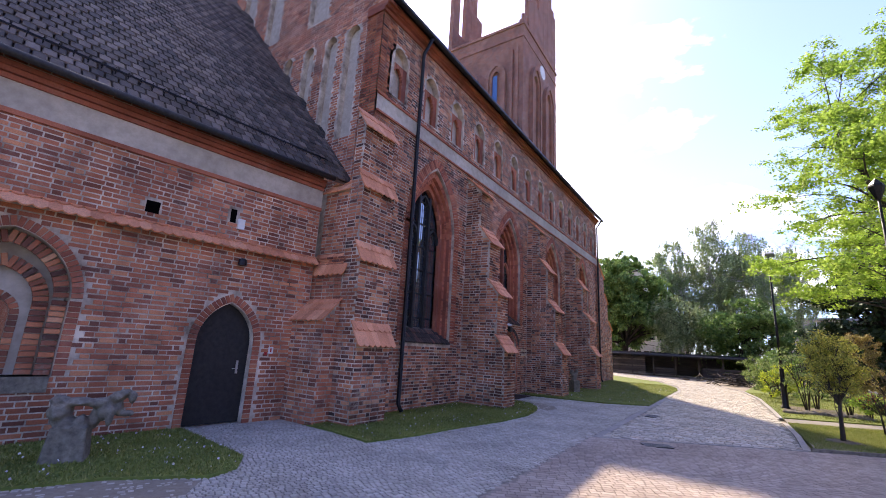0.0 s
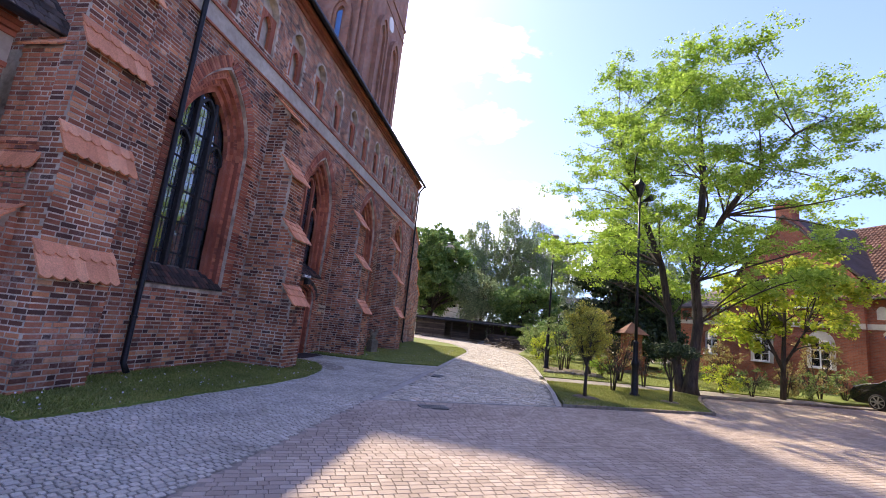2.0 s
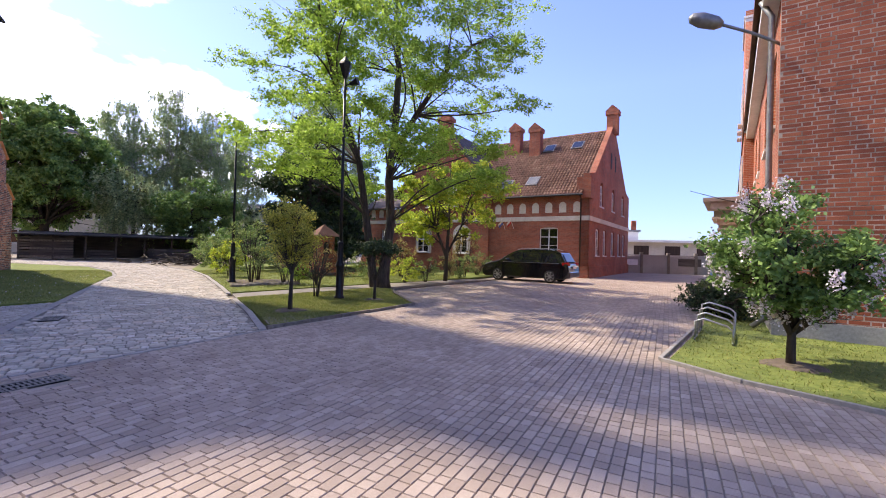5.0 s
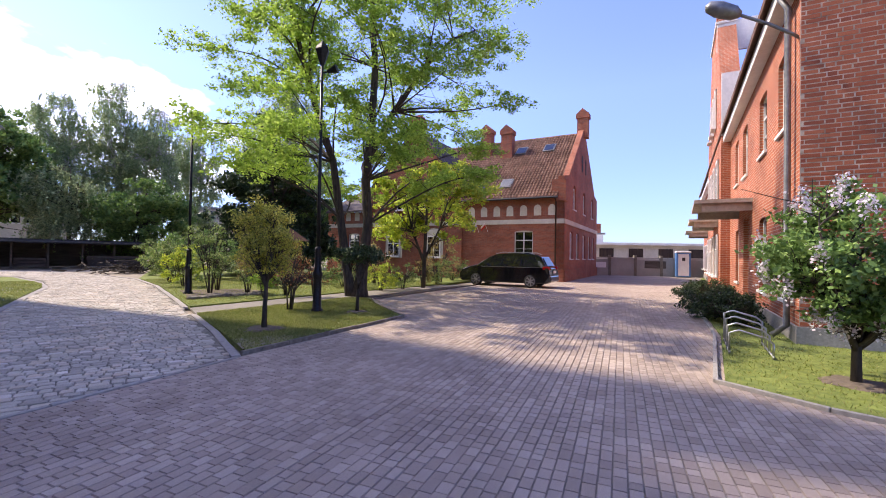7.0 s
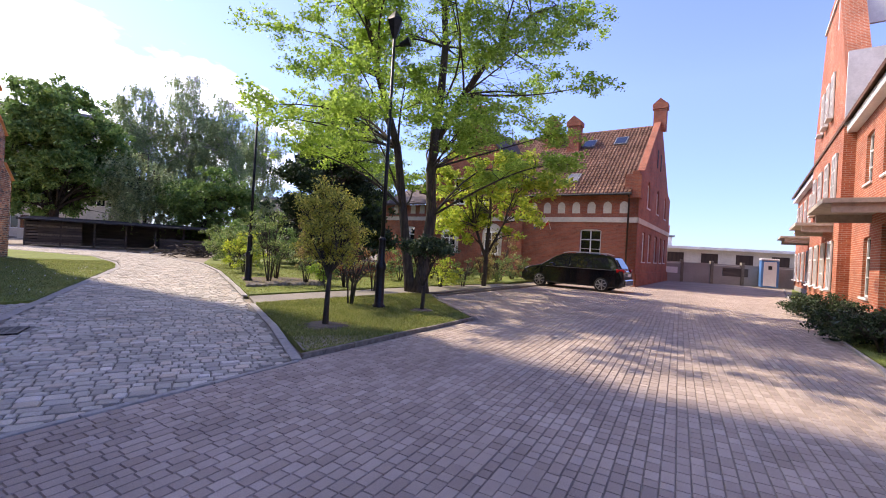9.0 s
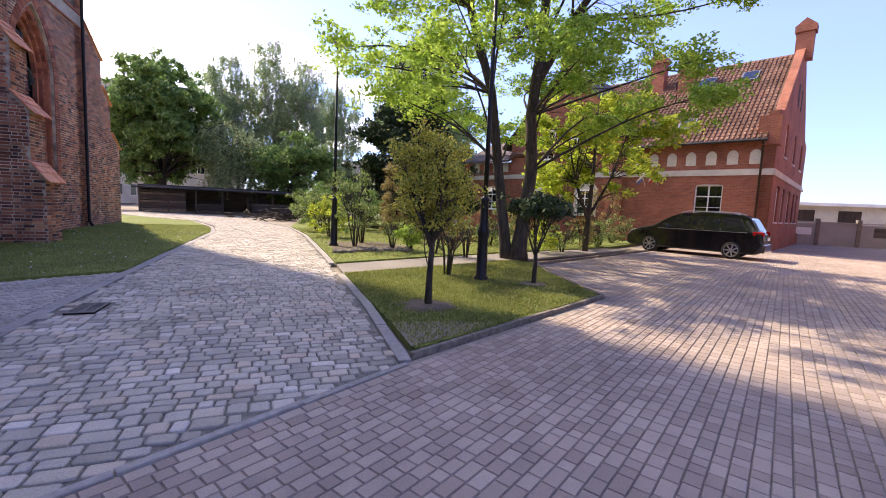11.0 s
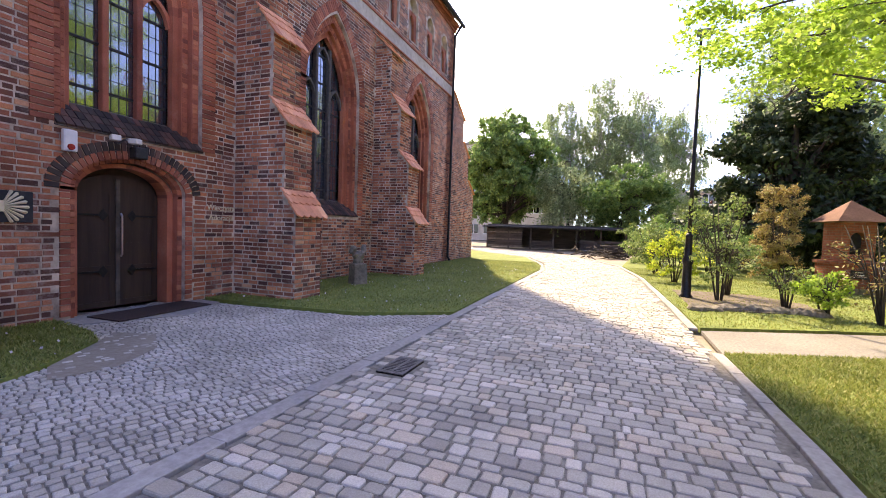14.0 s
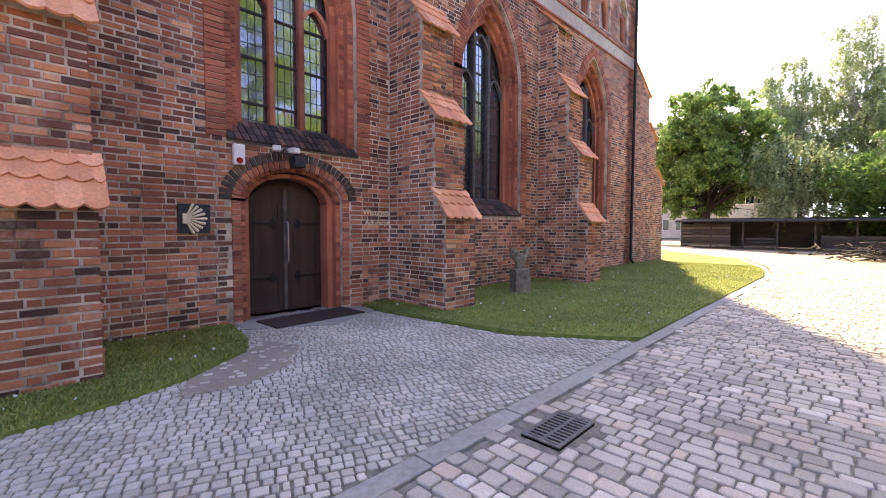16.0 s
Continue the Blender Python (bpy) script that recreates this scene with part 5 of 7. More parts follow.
for c, w, a, b in wins_lo + wins_hi:
    sash(east, EF, c, w, a, b)
g = Geo().prism([(6.4, 0.3), (7.6, 0.3), (7.6, 2.95), (6.4, 2.95)], EF @ Matrix.Translation((0, 0, -0.25)), 0.06)
part("door", g, M["white"], east, "white panelled house door")
g = Geo().box(5.9, 8.1, -0.1, 0.9, 0, 0.28)
part("door_step", g, M["concrete"], east)
for x0, x1, z in ((5.6, 9.0, 3.3), (13.0, 16.0, 3.3), (22, 25, 3.3)):
    g = Geo().box(x0, x1, 0, 1.5, z, z + 0.12)
    g.box(x0 + 0.1, x0 + 0.18, 0, 1.3, z - 0.25, z)
    g.box(x1 - 0.18, x1 - 0.1, 0, 1.3, z - 0.25, z)
    part("door_canopy", g, M["plaster"], east, "flat door canopy")
g = Geo().box(0, E_LEN, -0.05, 0.28, E_EAVE - 0.28, E_EAVE)
part("eaves_board", g, M["white"], east, "white boxed eaves")
g = Geo().prism([(0.4, E_EAVE), (-E_DEP / 2, E_EAVE + 5.2), (-E_DEP - 0.4, E_EAVE), (-E_DEP - 0.4, E_EAVE + 0.15), (-E_DEP / 2, E_EAVE + 5.4), (0.4, E_EAVE + 0.15)],
                Matrix(((0, 0, 1, 0.2), (1, 0, 0, 0), (0, 1, 0, 0), (0, 0, 0, 1))), E_LEN - 0.2)
part("roof", g, M["tile_rect"], east, "dark red tiled roof")
# tall stepped cross gable
g = Geo().box(11.8, 20.5, -0.5, 0.35, 0, 7.2)
g.prism([(11.8, 7.2), (20.5, 7.2), (20.5, 8.0), (18.6, 11.8), (18.0, 13.0), (14.4, 13.0), (13.7, 11.8), (11.8, 8.4)], EF @ Matrix.Translation((0, 0, -0.4)), 0.75)
g.box(15.0, 17.4, -0.4, 0.35, 13.0, 13.7)
cg = part("cross_gable", g, M["wall_new"], east, uv=True)
g = Geo().box(11.7, 11.8, -5.0, 0.36, 6.9, 9.6)
g.box(14.3, 14.42, -3.5, 0.37, 11.6, 13.05)
g.box(14.25, 18.15, -0.45, 0.42, 13.0, 13.1)
part("gable_cheek", g, M["white"], cg, "pale rendered gable cheek")
for c in (13.2, 15.2, 17.2, 19.1):
    for a, b in ((0.8, 2.6), (4.3, 6.0)):
        sash(cg, EF @ Matrix.Translation((0, 0, 0.52)), c, 0.45, a, b)
for c in (14.8, 16.2, 17.6):
    sash(cg, EF @ Matrix.Translation((0, 0, 0.52)), c, 0.35, 8.0, 9.8)
for c in (22, 24.5, 27, 29.5, 31.8):
    for a, b in ((0.8, 2.6), (4.3, 6.0)):
        sash(east, EF @ Matrix.Translation((0, 0, 0.17)), c, 0.5, a, b)
g = Geo().tube([(0.35, 0.35, 0.1), (0.35, 0.12, 0.3), (0.35, 0.12, 6.4), (0.35, 0.3, 6.75)], 0.055, 10)
part("downpipe", g, M["zinc"], east, "grey metal downpipe", smooth=True)
g = Geo().box(2.55, 3.2, 0.0, 0.06, 1.25, 1.85)
part("notice_board", g, M["white"], east, "white notice board")

# ---- rectory ----
RA = 114.6
rect = thing("rectory", "red brick parish house with tiled gable roof", "house", pose(22.25, 23.85, 0, 0, 0, RA))
# local: x along the front, y inwards is -y ... the front looks to +y
RF = EF
R_BAND, R_EAVE, R_RIDGE, R_W, R_L = 3.68, 5.5, 11.05, 13.6, 19.6
R_front = [(2.6, 0.63, 1.5, 3.15), (16.8, 0.55, 1.5, 3.1)]
g = Geo()
wall_slab(g, RF, 0, 15.0, 0, R_EAVE, 0.4, [(c, w, a, b, 0.18) for c, w, a, b in R_front[:1]])
wall_slab(g, RF, 15.0, R_L, 0, 4.9, 0.4, [(c, w, a, b, 0.18) for c, w, a, b in R_front[1:]])
RG = Matrix(((0, 0, -1, 0), (-1, 0, 0, 0), (0, 1, 0, 0), (0, 0, 0, 1)))     # gable: u = -y, out = -x
gwin_lo = [(2.3, 0.5), (4.45, 0.5), (7.1, 0.55), (9.5, 0.5), (11.5, 0.5)]
gwin_hi = [(3.25, 0.5), (7.0, 0.52), (10.8, 0.5)]
wall_slab(g, RG, 0, R_W, 0, R_BAND, 0.4, [(c, w, 1.45, 3.15, 0.3) for c, w in gwin_lo])
wall_slab(g, RG, 0, R_W, R_BAND, 6.7, 0.4, [(c, w, 4.86, 6.05, 1.0) for c, w in gwin_hi])
g.prism([(0.0, 6.7), (R_W, 6.7), (R_W - 1.4, 6.95), (R_W / 2 + 0.35, R_RIDGE + 0.25), (R_W / 2 - 0.35, R_RIDGE + 0.25), (1.4, 6.95)], RG @ Matrix.Translation((0, 0, -0.4)), 0.4)
g.box(0.4, 15, -R_W, -R_W + 0.4, 0, R_EAVE)
g.box(R_L - 0.4, R_L, -8, -0.4, 0, 4.8)
g.box(-0.12, 0.75, -0.6, 0.14, 5.1, 6.45)
r_wall = part("wall", g, M["wall_rect"], rect, uv=True)
g = Geo().box(-0.06, R_L, 0, 0.06, R_BAND, R_BAND + 0.3)
g.box(-0.06, 0, -R_W, 0.06, R_BAND, R_BAND + 0.3)
part("string_course", g, M["cream"], rect, "pale stone string course")
g = Geo().box(-0.1, R_L, 0, 0.1, 0, 0.75)
g.box(-0.1, 0, -R_W, 0.1, 0, 0.75)
part("plinth", g, M["wall_rect"], rect, uv=True)
for c, w, a, b in R_front:
    sash(rect, RF, c, w, a, b)
for c, w in gwin_lo:
    sash(rect, RG, c, w, 1.45, 3.15)
for c, w in gwin_hi:
    sash(rect, RG, c, w, 4.86, 6.25)
for c in [0.76 + 0.93 * i for i in range(7)] + [15.6, 16.5, 17.4, 18.3]:
    g = Geo().prism([(c + u, z) for u, z in arch_pts(0.235, 4.66, 1.15, 6, 4.22)], RF, 0.02)
    part("blind_arch", g, M["cream"], rect, "pale blind arch in the frieze")
for k in (R_W / 2 - 0.75, R_W / 2 + 0.75):
    part("gable_slit", Geo().prism([(k + u, z) for u, z in arch_pts(0.2, 9.0, 1.2, 5, 8.0)], RG, 0.02), M["tar"], rect, "dark slit in the gable")
sl = Vector((0, -R_W / 2, R_RIDGE - R_EAVE)).normalized()
g = Geo().prism([(0.45, R_EAVE - 0.25), (-R_W / 2, R_RIDGE), (-R_W - 0.45, R_EAVE - 0.25), (-R_W - 0.45, R_EAVE - 0.13), (-R_W / 2, R_RIDGE + 0.15), (0.45, R_EAVE - 0.13)],
                Matrix(((0, 0, 1, 0.35), (1, 0, 0, 0), (0, 1, 0, 0), (0, 0, 0, 1))), 14.6)
r_roof = part("roof", g, M["tile_rect"], rect, "steep red pantile roof")
cen, siz = [], []
foot_r, top_r = Vector((0, 0.45, R_EAVE - 0.13)), Vector((0, -R_W / 2, R_RIDGE + 0.15))
dr = (top_r - foot_r).normalized()
nr = Vector((1, 0, 0)).cross(dr)
nr = nr if nr.z > 0 else -nr
s, Lr = 0.0, (top_r - foot_r).length
while s < Lr - 0.15:
    x = 0.4
    while x < 11.2:
        cen.append(foot_r + Vector((x, 0, 0)) + dr * (s + 0.15) + nr * 0.004)
        siz.append((0.13, 0.33, 0.05))
        x += 0.22
    s += 0.34
axs = np.array([[(1, 0, 0), tuple((dr - nr * 0.08).normalized()), tuple(nr)]] * len(cen))
ob = part("roof_tiles", blocks_mesh("roof_tiles", M["tile_rect"], cen, siz, axs, 0.03), M["tile_rect"], r_roof)
ob["kind"] = "stuff"


def chimney(x, y, z0, z1, w=0.45):
    g = Geo().box(x - w, x + w, y - w * 0.8, y + w * 0.8, z0, z1)
    g.box(x - w - 0.08, x + w + 0.08, y - w * 0.8 - 0.08, y + w * 0.8 + 0.08, z1 - 0.3, z1)
    g.prism([(-w - 0.1, z1), (w + 0.1, z1), (0, z1 + 0.45)], Matrix(((1, 0, 0, x), (0, 0, 1, y - w), (0, 1, 0, 0), (0, 0, 0, 1))), 2 * w)
    part("chimney", g, M["wall_rect"], rect, "red brick chimney with gabled cap", uv=True)


chimney(0.1, -R_W / 2, R_RIDGE - 0.3, R_RIDGE + 1.5, 0.4)
chimney(5.4, -4.6, 8.6, 11.35, 0.44)
chimney(7.3, -5.1, 9.0, 11.75, 0.44)
for x, f in ((2.22, 0.755), (4.38, 0.75), (4.16, 0.2), (6.1, 0.17)):
    c = foot_r + dr * (f * Lr) + Vector((x, 0, 0))
    m = Matrix((( 1, dr.x, nr.x, c.x), (0, dr.y, nr.y, c.y), (0, dr.z, nr.z, c.z), (0, 0, 0, 1)))
    sk = part("skylight", Geo().box(-0.42, 0.42, -0.55, 0.55, 0, 0.12, m), M["zinc"], rect, "roof window in a grey frame")
    part("pane", Geo().box(-0.34, 0.34, -0.46, 0.46, 0.12, 0.135, m), M["carglass"], sk)
g = Geo().tube([(0.5, 0.06, 0.1), (0.5, 0.06, R_EAVE - 0.4), (0.5, 0.4, R_EAVE - 0.2)], 0.05, 8)
part("downpipe", g, M["oak"], rect, "dark downpipe", smooth=True)
g = Geo().tube([(0.3, 0.5, R_EAVE - 0.2), (7.0, 0.5, R_EAVE - 0.2)], 0.07, 8)
part("gutter", g, M["lead"], rect)
# cross wing with its own gable, and the low end wing
g = Geo().box(7.0, 15.0, -0.3, 0.22, 0, 6.2)
g.prism([(7.0, 6.2), (15.0, 6.2), (11.5, 10.6), (10.5, 10.6)], RF @ Matrix.Translation((0, 0, -0.2)), 0.42)
wing = part("cross_wing", g, M["wall_rect"], rect, uv=True)
g = Geo()
g.prism([(6.3, 5.75), (11.0, 10.75), (15.7, 5.75), (15.7, 5.9), (11.0, 10.95), (6.3, 5.9)], Matrix(((1, 0, 0, 0), (0, 0, -1, 0.4), (0, 1, 0, 0), (0, 0, 0, 1))), 6.5)
part("wing_roof", g, M["tile_dark"], wing, "dark slate-coloured wing roof")
g = Geo().box(10.5, 11.5, -0.4, 0.3, 10.3, 11.9)
g.box(10.4, 11.6, -0.5, 0.4, 11.5, 11.75)
part("wing_chimney", g, M["wall_rect"], wing, uv=True)
g = Geo().box(6.95, 15.05, 0.22, 0.28, R_BAND, R_BAND + 0.3)
part("string_course", g, M["cream"], wing)
for c in (9.2, 12.7):
    g = Geo().prism([(c + u, z) for u, z in arch_pts(0.76, 2.75, 1.0, 8, 1.3)], RF @ Matrix.Translation((0, 0, 0.22)), 0.02)
    part("blind_arch", g, M["cream"], wing)
    sash(wing, RF @ Matrix.Translation((0, 0, 0.39)), c, 0.55, 1.4, 2.85)
for c in (10.0, 12.0):
    sash(wing, RF @ Matrix.Translation((0, 0, 0.39)), c, 0.45, 4.9, 6.7)
g = Geo().prism([(0.5, 4.85), (-4.0, 7.1), (-8.5, 4.85), (-8.5, 5.0), (-4.0, 7.3), (0.5, 5.0)], Matrix(((0, 0, 1, 15.0), (1, 0, 0, 0), (0, 1, 0, 0), (0, 0, 0, 1))), 4.4)
part("end_roof", g, M["tile_dark"], rect, "low dark roof of the end wing")
# ---- plants ----
def leaves_mesh(name, mat, pts, size, rng, droop=0.0, aspect=0.55, flat=0.0):
    """Many small diamond leaves at pts (n,3)."""
    pts = np.asarray(pts)
    n = len(pts)
    d = rng.randn(n, 3)
    d[:, 2] = d[:, 2] * (1 - flat) - droop
    d /= np.linalg.norm(d, axis=1)[:, None]
    o = rng.randn(n, 3)
    o -= d * (o * d).sum(1)[:, None]
    o /= np.linalg.norm(o, axis=1)[:, None]
    s = size * (0.6 + 0.8 * rng.rand(n))[:, None]
    P = np.stack([pts - d * s * 0.5, pts + o * s * aspect * 0.5, pts + d * s * 0.5, pts - o * s * aspect * 0.5], 1)
    me = bpy.data.meshes.new(name)
    me.vertices.add(4 * n)
    me.vertices.foreach_set("co", P.reshape(-1))
    me.loops.add(4 * n)
    me.loops.foreach_set("vertex_index", np.arange(4 * n, dtype=np.int32))
    me.polygons.add(n)
    me.polygons.foreach_set("loop_start", (np.arange(n) * 4).astype(np.int32))
    me.materials.append(mat)
    me.update(calc_edges=True)
    return me


def limb(p, q, r0, r1, bend, rng, n=6):
    p, q = Vector(p), Vector(q)
    L = (q - p).length
    pts, rad = [], []
    off = Vector(rng.randn(3) * L * 0.05)
    for i in range(n + 1):
        t = i / n
        pts.append(p.lerp(q, t) + Vector((0, 0, 1)) * bend * L * math.sin(math.pi * t) + off * math.sin(math.pi * t))
        rad.append(r0 + (r1 - r0) * t)
    return pts, rad


def tree(name, label, base, stems, clumps, leaf, leaf_size, per, bark="bark", seed=1, droop=0.0, flat=0.0, category="tree", spread=0.42, twig=0.02, scale=1.0, strands=False, tuft=0.13):
    """stems: lists of (x, y, z, r) from the foot up, relative to base. clumps: (x, y, z, rx, rz) crown lobes; limbs run to each of them."""
    rng = np.random.RandomState(seed)
    t = thing(name, label, category, Matrix.Translation((base[0], base[1], base[2] if len(base) > 2 else 0.0)))
    g = Geo()
    for st in stems:
        g.tube([p[:3] for p in st], [p[3] for p in st], 10)
    ends = []
    for cx, cy, cz, rx, rz in clumps:
        best = min((p for st in stems for p in st[1:]), key=lambda p: (p[0] - cx) ** 2 + (p[1] - cy) ** 2 + 1.8 * (p[2] - (cz - 0.25 * math.hypot(cx - p[0], cy - p[1]) - 0.4)) ** 2)
        pts, rad = limb(best[:3], (cx, cy, cz), min(best[3] * 0.55, 0.075 * scale), twig, 0.06, rng)
        g.tube(pts, rad, 6, cap=False)
        for _ in range(5):
            a = pts[rng.randint(2, 6)]
            b = a + Vector((rng.randn() * rx * 0.6, rng.randn() * rx * 0.6, rng.randn() * rz * 0.6 + 0.1))
            g.tube([a, a.lerp(b, 0.5) + Vector(rng.randn(3) * 0.05), b], [twig, twig * 0.7, twig * 0.35], 5, cap=False)
    part("trunk", g, M[bark], t, smooth=True)
    P = []
    for cx, cy, cz, rx, rz in clumps:
        k = int(per * (rx * rx * max(rz, 0.2)) ** 0.6)
        # sub-tufts give an uneven outline with gaps
        tufts = rng.randn(max(4, int(k / 55)), 3) * (rx * spread, rx * spread, rz * spread)
        q = tufts[rng.randint(0, len(tufts), k)] + rng.randn(k, 3) * (rx * tuft + 0.03, rx * tuft + 0.03, rz * tuft + 0.025)
        if strands:
            # long hanging twigs, each a string of leaves
            ns = max(6, k // 26)
            at = rng.randn(ns, 3) * (rx * 0.5, rx * 0.5, rz * 0.45)
            run = rz * rng.uniform(0.8, 2.6, ns)
            own = rng.randint(0, ns, k)
            fall = rng.rand(k)
            q = at[own] + np.c_[rng.randn(k) * 0.05, rng.randn(k) * 0.05, -fall * run[own]]
            q[:, :2] += at[own][:, :2] * (0.25 * fall)[:, None]
        elif droop:
            q[:, 2] -= np.abs(rng.randn(k)) * droop * rz
        P.append(q + (cx, cy, cz))
    P = np.concatenate(P)
    P[:, 2] = np.maximum(P[:, 2], 0.04)
    part("crown", leaves_mesh("crown", M[leaf], P, leaf_size, rng, droop * 0.6, flat=flat), M[leaf], t)
    return t


def lobes(rng, n, rx, ry, z0, z1, size, shape="egg"):
    """Crown lobes scattered through an egg or a column."""
    out = []
    while len(out) < n:
        x, y, f = rng.uniform(-1, 1), rng.uniform(-1, 1), rng.rand()
        w = {"egg": math.sin(math.pi * (0.12 + 0.83 * f)) ** 0.7, "cone": 1.02 - f, "column": 0.9}[shape]
        r = math.hypot(x, y)
        if r < w and (r > 0.45 * w or rng.rand() < 0.35):
            s = size * rng.uniform(0.7, 1.25)
            out.append((x * rx, y * ry, z0 + f * (z1 - z0), s, s * rng.uniform(0.55, 0.85)))
    return out


rg = np.random.RandomState(12)
# the large twin-stemmed tree by the lane
stemA = [(0, 0, 0, 0.33), (0.02, 0, 0.35, 0.24), (0.08, 0, 0.9, 0.2), (0.25, -0.05, 2.6, 0.175), (0.15, 0, 4.2, 0.16), (0.3, -0.1, 6.3, 0.14), (0.5, 0.1, 8.5, 0.12), (0.4, 0.2, 10.8, 0.07), (0.3, 0.1, 12.2, 0.03)]
stemB = [(-0.2, 0.25, 0, 0.24), (-0.3, 0.3, 0.5, 0.17), (-0.6, 0.45, 2.8, 0.14), (-0.9, 0.5, 4.8, 0.125), (-1.7, 0.5, 7.0, 0.11), (-2.4, 0.3, 9.0, 0.07), (-2.8, 0.2, 10.6, 0.03)]
stemC = [(0.2, 0, 5.0, 0.13), (1.0, -0.5, 6.8, 0.11), (2.0, -1.0, 8.6, 0.08), (3.0, -1.4, 9.8, 0.05), (3.9, -1.7, 10.3, 0.02)]
layers = []
for z, r0, r1, n in ((4.7, 2.2, 4.4, 10), (6.0, 2.2, 5.0, 13), (7.5, 1.8, 5.2, 16), (9.0, 1.2, 5.0, 17), (10.4, 0.8, 4.6, 15), (11.8, 0.4, 3.8, 13), (13.0, 0.1, 2.4, 9)):
    for i in range(n):
        a = 2 * math.pi * (i + rg.rand() * 0.8) / n
        r = rg.uniform(r0, r1)
        sx = 1.15 if math.cos(a) * 0.86 - math.sin(a) * 0.5 > 0 else 0.95
        layers.append((r * math.cos(a) * sx, r * math.sin(a) * sx, z + rg.randn() * 0.35 - 0.04 * r, rg.uniform(0.75, 1.2), rg.uniform(0.28, 0.42)))
layers = [(x - 0.5, y + 0.2, z, a_, b_) for x, y, z, a_, b_ in layers] + [(3.9, -1.7, 10.3, 1.0, 0.4), (4.9, -2.0, 9.8, 0.9, 0.35), (4.0, -1.2, 9.2, 1.0, 0.4)]
tree("tree", "large twin-stemmed tree with feathery bright green foliage", (7.1, 21.35), [stemA, stemB, stemC], layers, "leaf_bright", 0.1, 2700, seed=5, flat=0.5, twig=0.012, scale=0.55, spread=0.52, tuft=0.105)
# yellow-green young maple
cl = lobes(np.random.RandomState(3), 46, 2.7, 2.7, 2.1, 6.4, 0.75)
tree("tree", "young maple with yellow-green spring leaves", (11.5, 23.7), [[(0, 0, 0, 0.11), (0.05, 0, 1.4, 0.09), (0.2, 0.1, 3.2, 0.06), (0.2, 0.1, 5.6, 0.02)], [(0.02, 0, 1.2, 0.07), (-0.5, 0.2, 2.6, 0.05), (-0.9, 0.3, 4.2, 0.02)], [(0.03, 0, 1.3, 0.06), (0.7, -0.3, 2.8, 0.04), (1.1, -0.5, 4.4, 0.02)]], cl, "leaf_yellow", 0.17, 520, seed=6, flat=0.3, twig=0.014, scale=0.6)
# thuja on a stem at the corner of the green
cl = lobes(np.random.RandomState(4), 80, 0.52, 0.52, 1.12, 2.62, 0.2)
tree("clipped_thuja", "small standard thuja with thinning yellow-green foliage", (2.46, 16.06, 0.03), [[(0, 0, -0.05, 0.058), (0.01, 0, 0.5, 0.043), (0.03, 0, 0.9, 0.038), (0.1, 0, 1.3, 0.03), (0.16, 0.02, 2.2, 0.015)], [(0.02, 0, 0.85, 0.045), (-0.12, 0.05, 1.3, 0.035), (-0.2, 0.1, 2.1, 0.012)], [(0.02, 0, 0.9, 0.03), (0.05, -0.2, 1.4, 0.025), (0.05, -0.3, 2.0, 0.01)]], cl, "leaf_thuja", 0.045, 3000, seed=7, category="conifer", twig=0.005, scale=0.12, spread=0.5)
# umbrella pine
cl = [(0.5 * math.cos(a) * r, 0.5 * math.sin(a) * r, 1.42 + 0.12 * (1 - r) + 0.03 * k, 0.24, 0.16) for k, (a, r) in enumerate([(i * 2.4, math.sqrt((i + 0.5) / 22)) for i in range(22)]) for k in (k % 3,)]
tree("dwarf_pine", "dwarf pine clipped to a dark flat dome", (5.07, 17.36, 0.03), [[(0, 0, -0.05, 0.05), (0.01, 0, 0.5, 0.04), (0.0, 0.02, 0.75, 0.035)]] + [[(0, 0.01, 0.55, 0.02), (0.17 * math.cos(a), 0.17 * math.sin(a), 0.95, 0.014), (0.33 * math.cos(a), 0.33 * math.sin(a), 1.36, 0.01)] for a in (0.3, 1.2, 2.2, 3.1, 4.1, 5.2)], cl, "leaf_yew", 0.07, 4200, seed=8, category="conifer", twig=0.006, scale=0.12)
# dark yew group, with a weeping birch behind it
tree("yew", "broad dark yew behind the garden", (8.3, 37.5), [[(0, 0, 0, 0.3), (0, 0, 3, 0.25), (0, 0, 9, 0.05)]], lobes(np.random.RandomState(9), 90, 4.6, 3.4, 0.8, 11.0, 1.15, "cone") + lobes(np.random.RandomState(10), 30, 4.0, 2.5, 0.6, 4, 1.0), "leaf_yew", 0.26, 620, seed=9, category="conifer", twig=0.03)
tree("birch_tree", "tall weeping birch behind the yew", (11.0, 43.0), [[(0, 0, 0, 0.22), (0.1, 0, 6, 0.15), (0.2, 0.1, 15.5, 0.03)]], lobes(np.random.RandomState(13), 42, 3.2, 3.0, 6, 15.5, 1.25), "leaf_birch", 0.17, 620, "bark_birch", seed=13, droop=0.9, strands=True, twig=0.02)
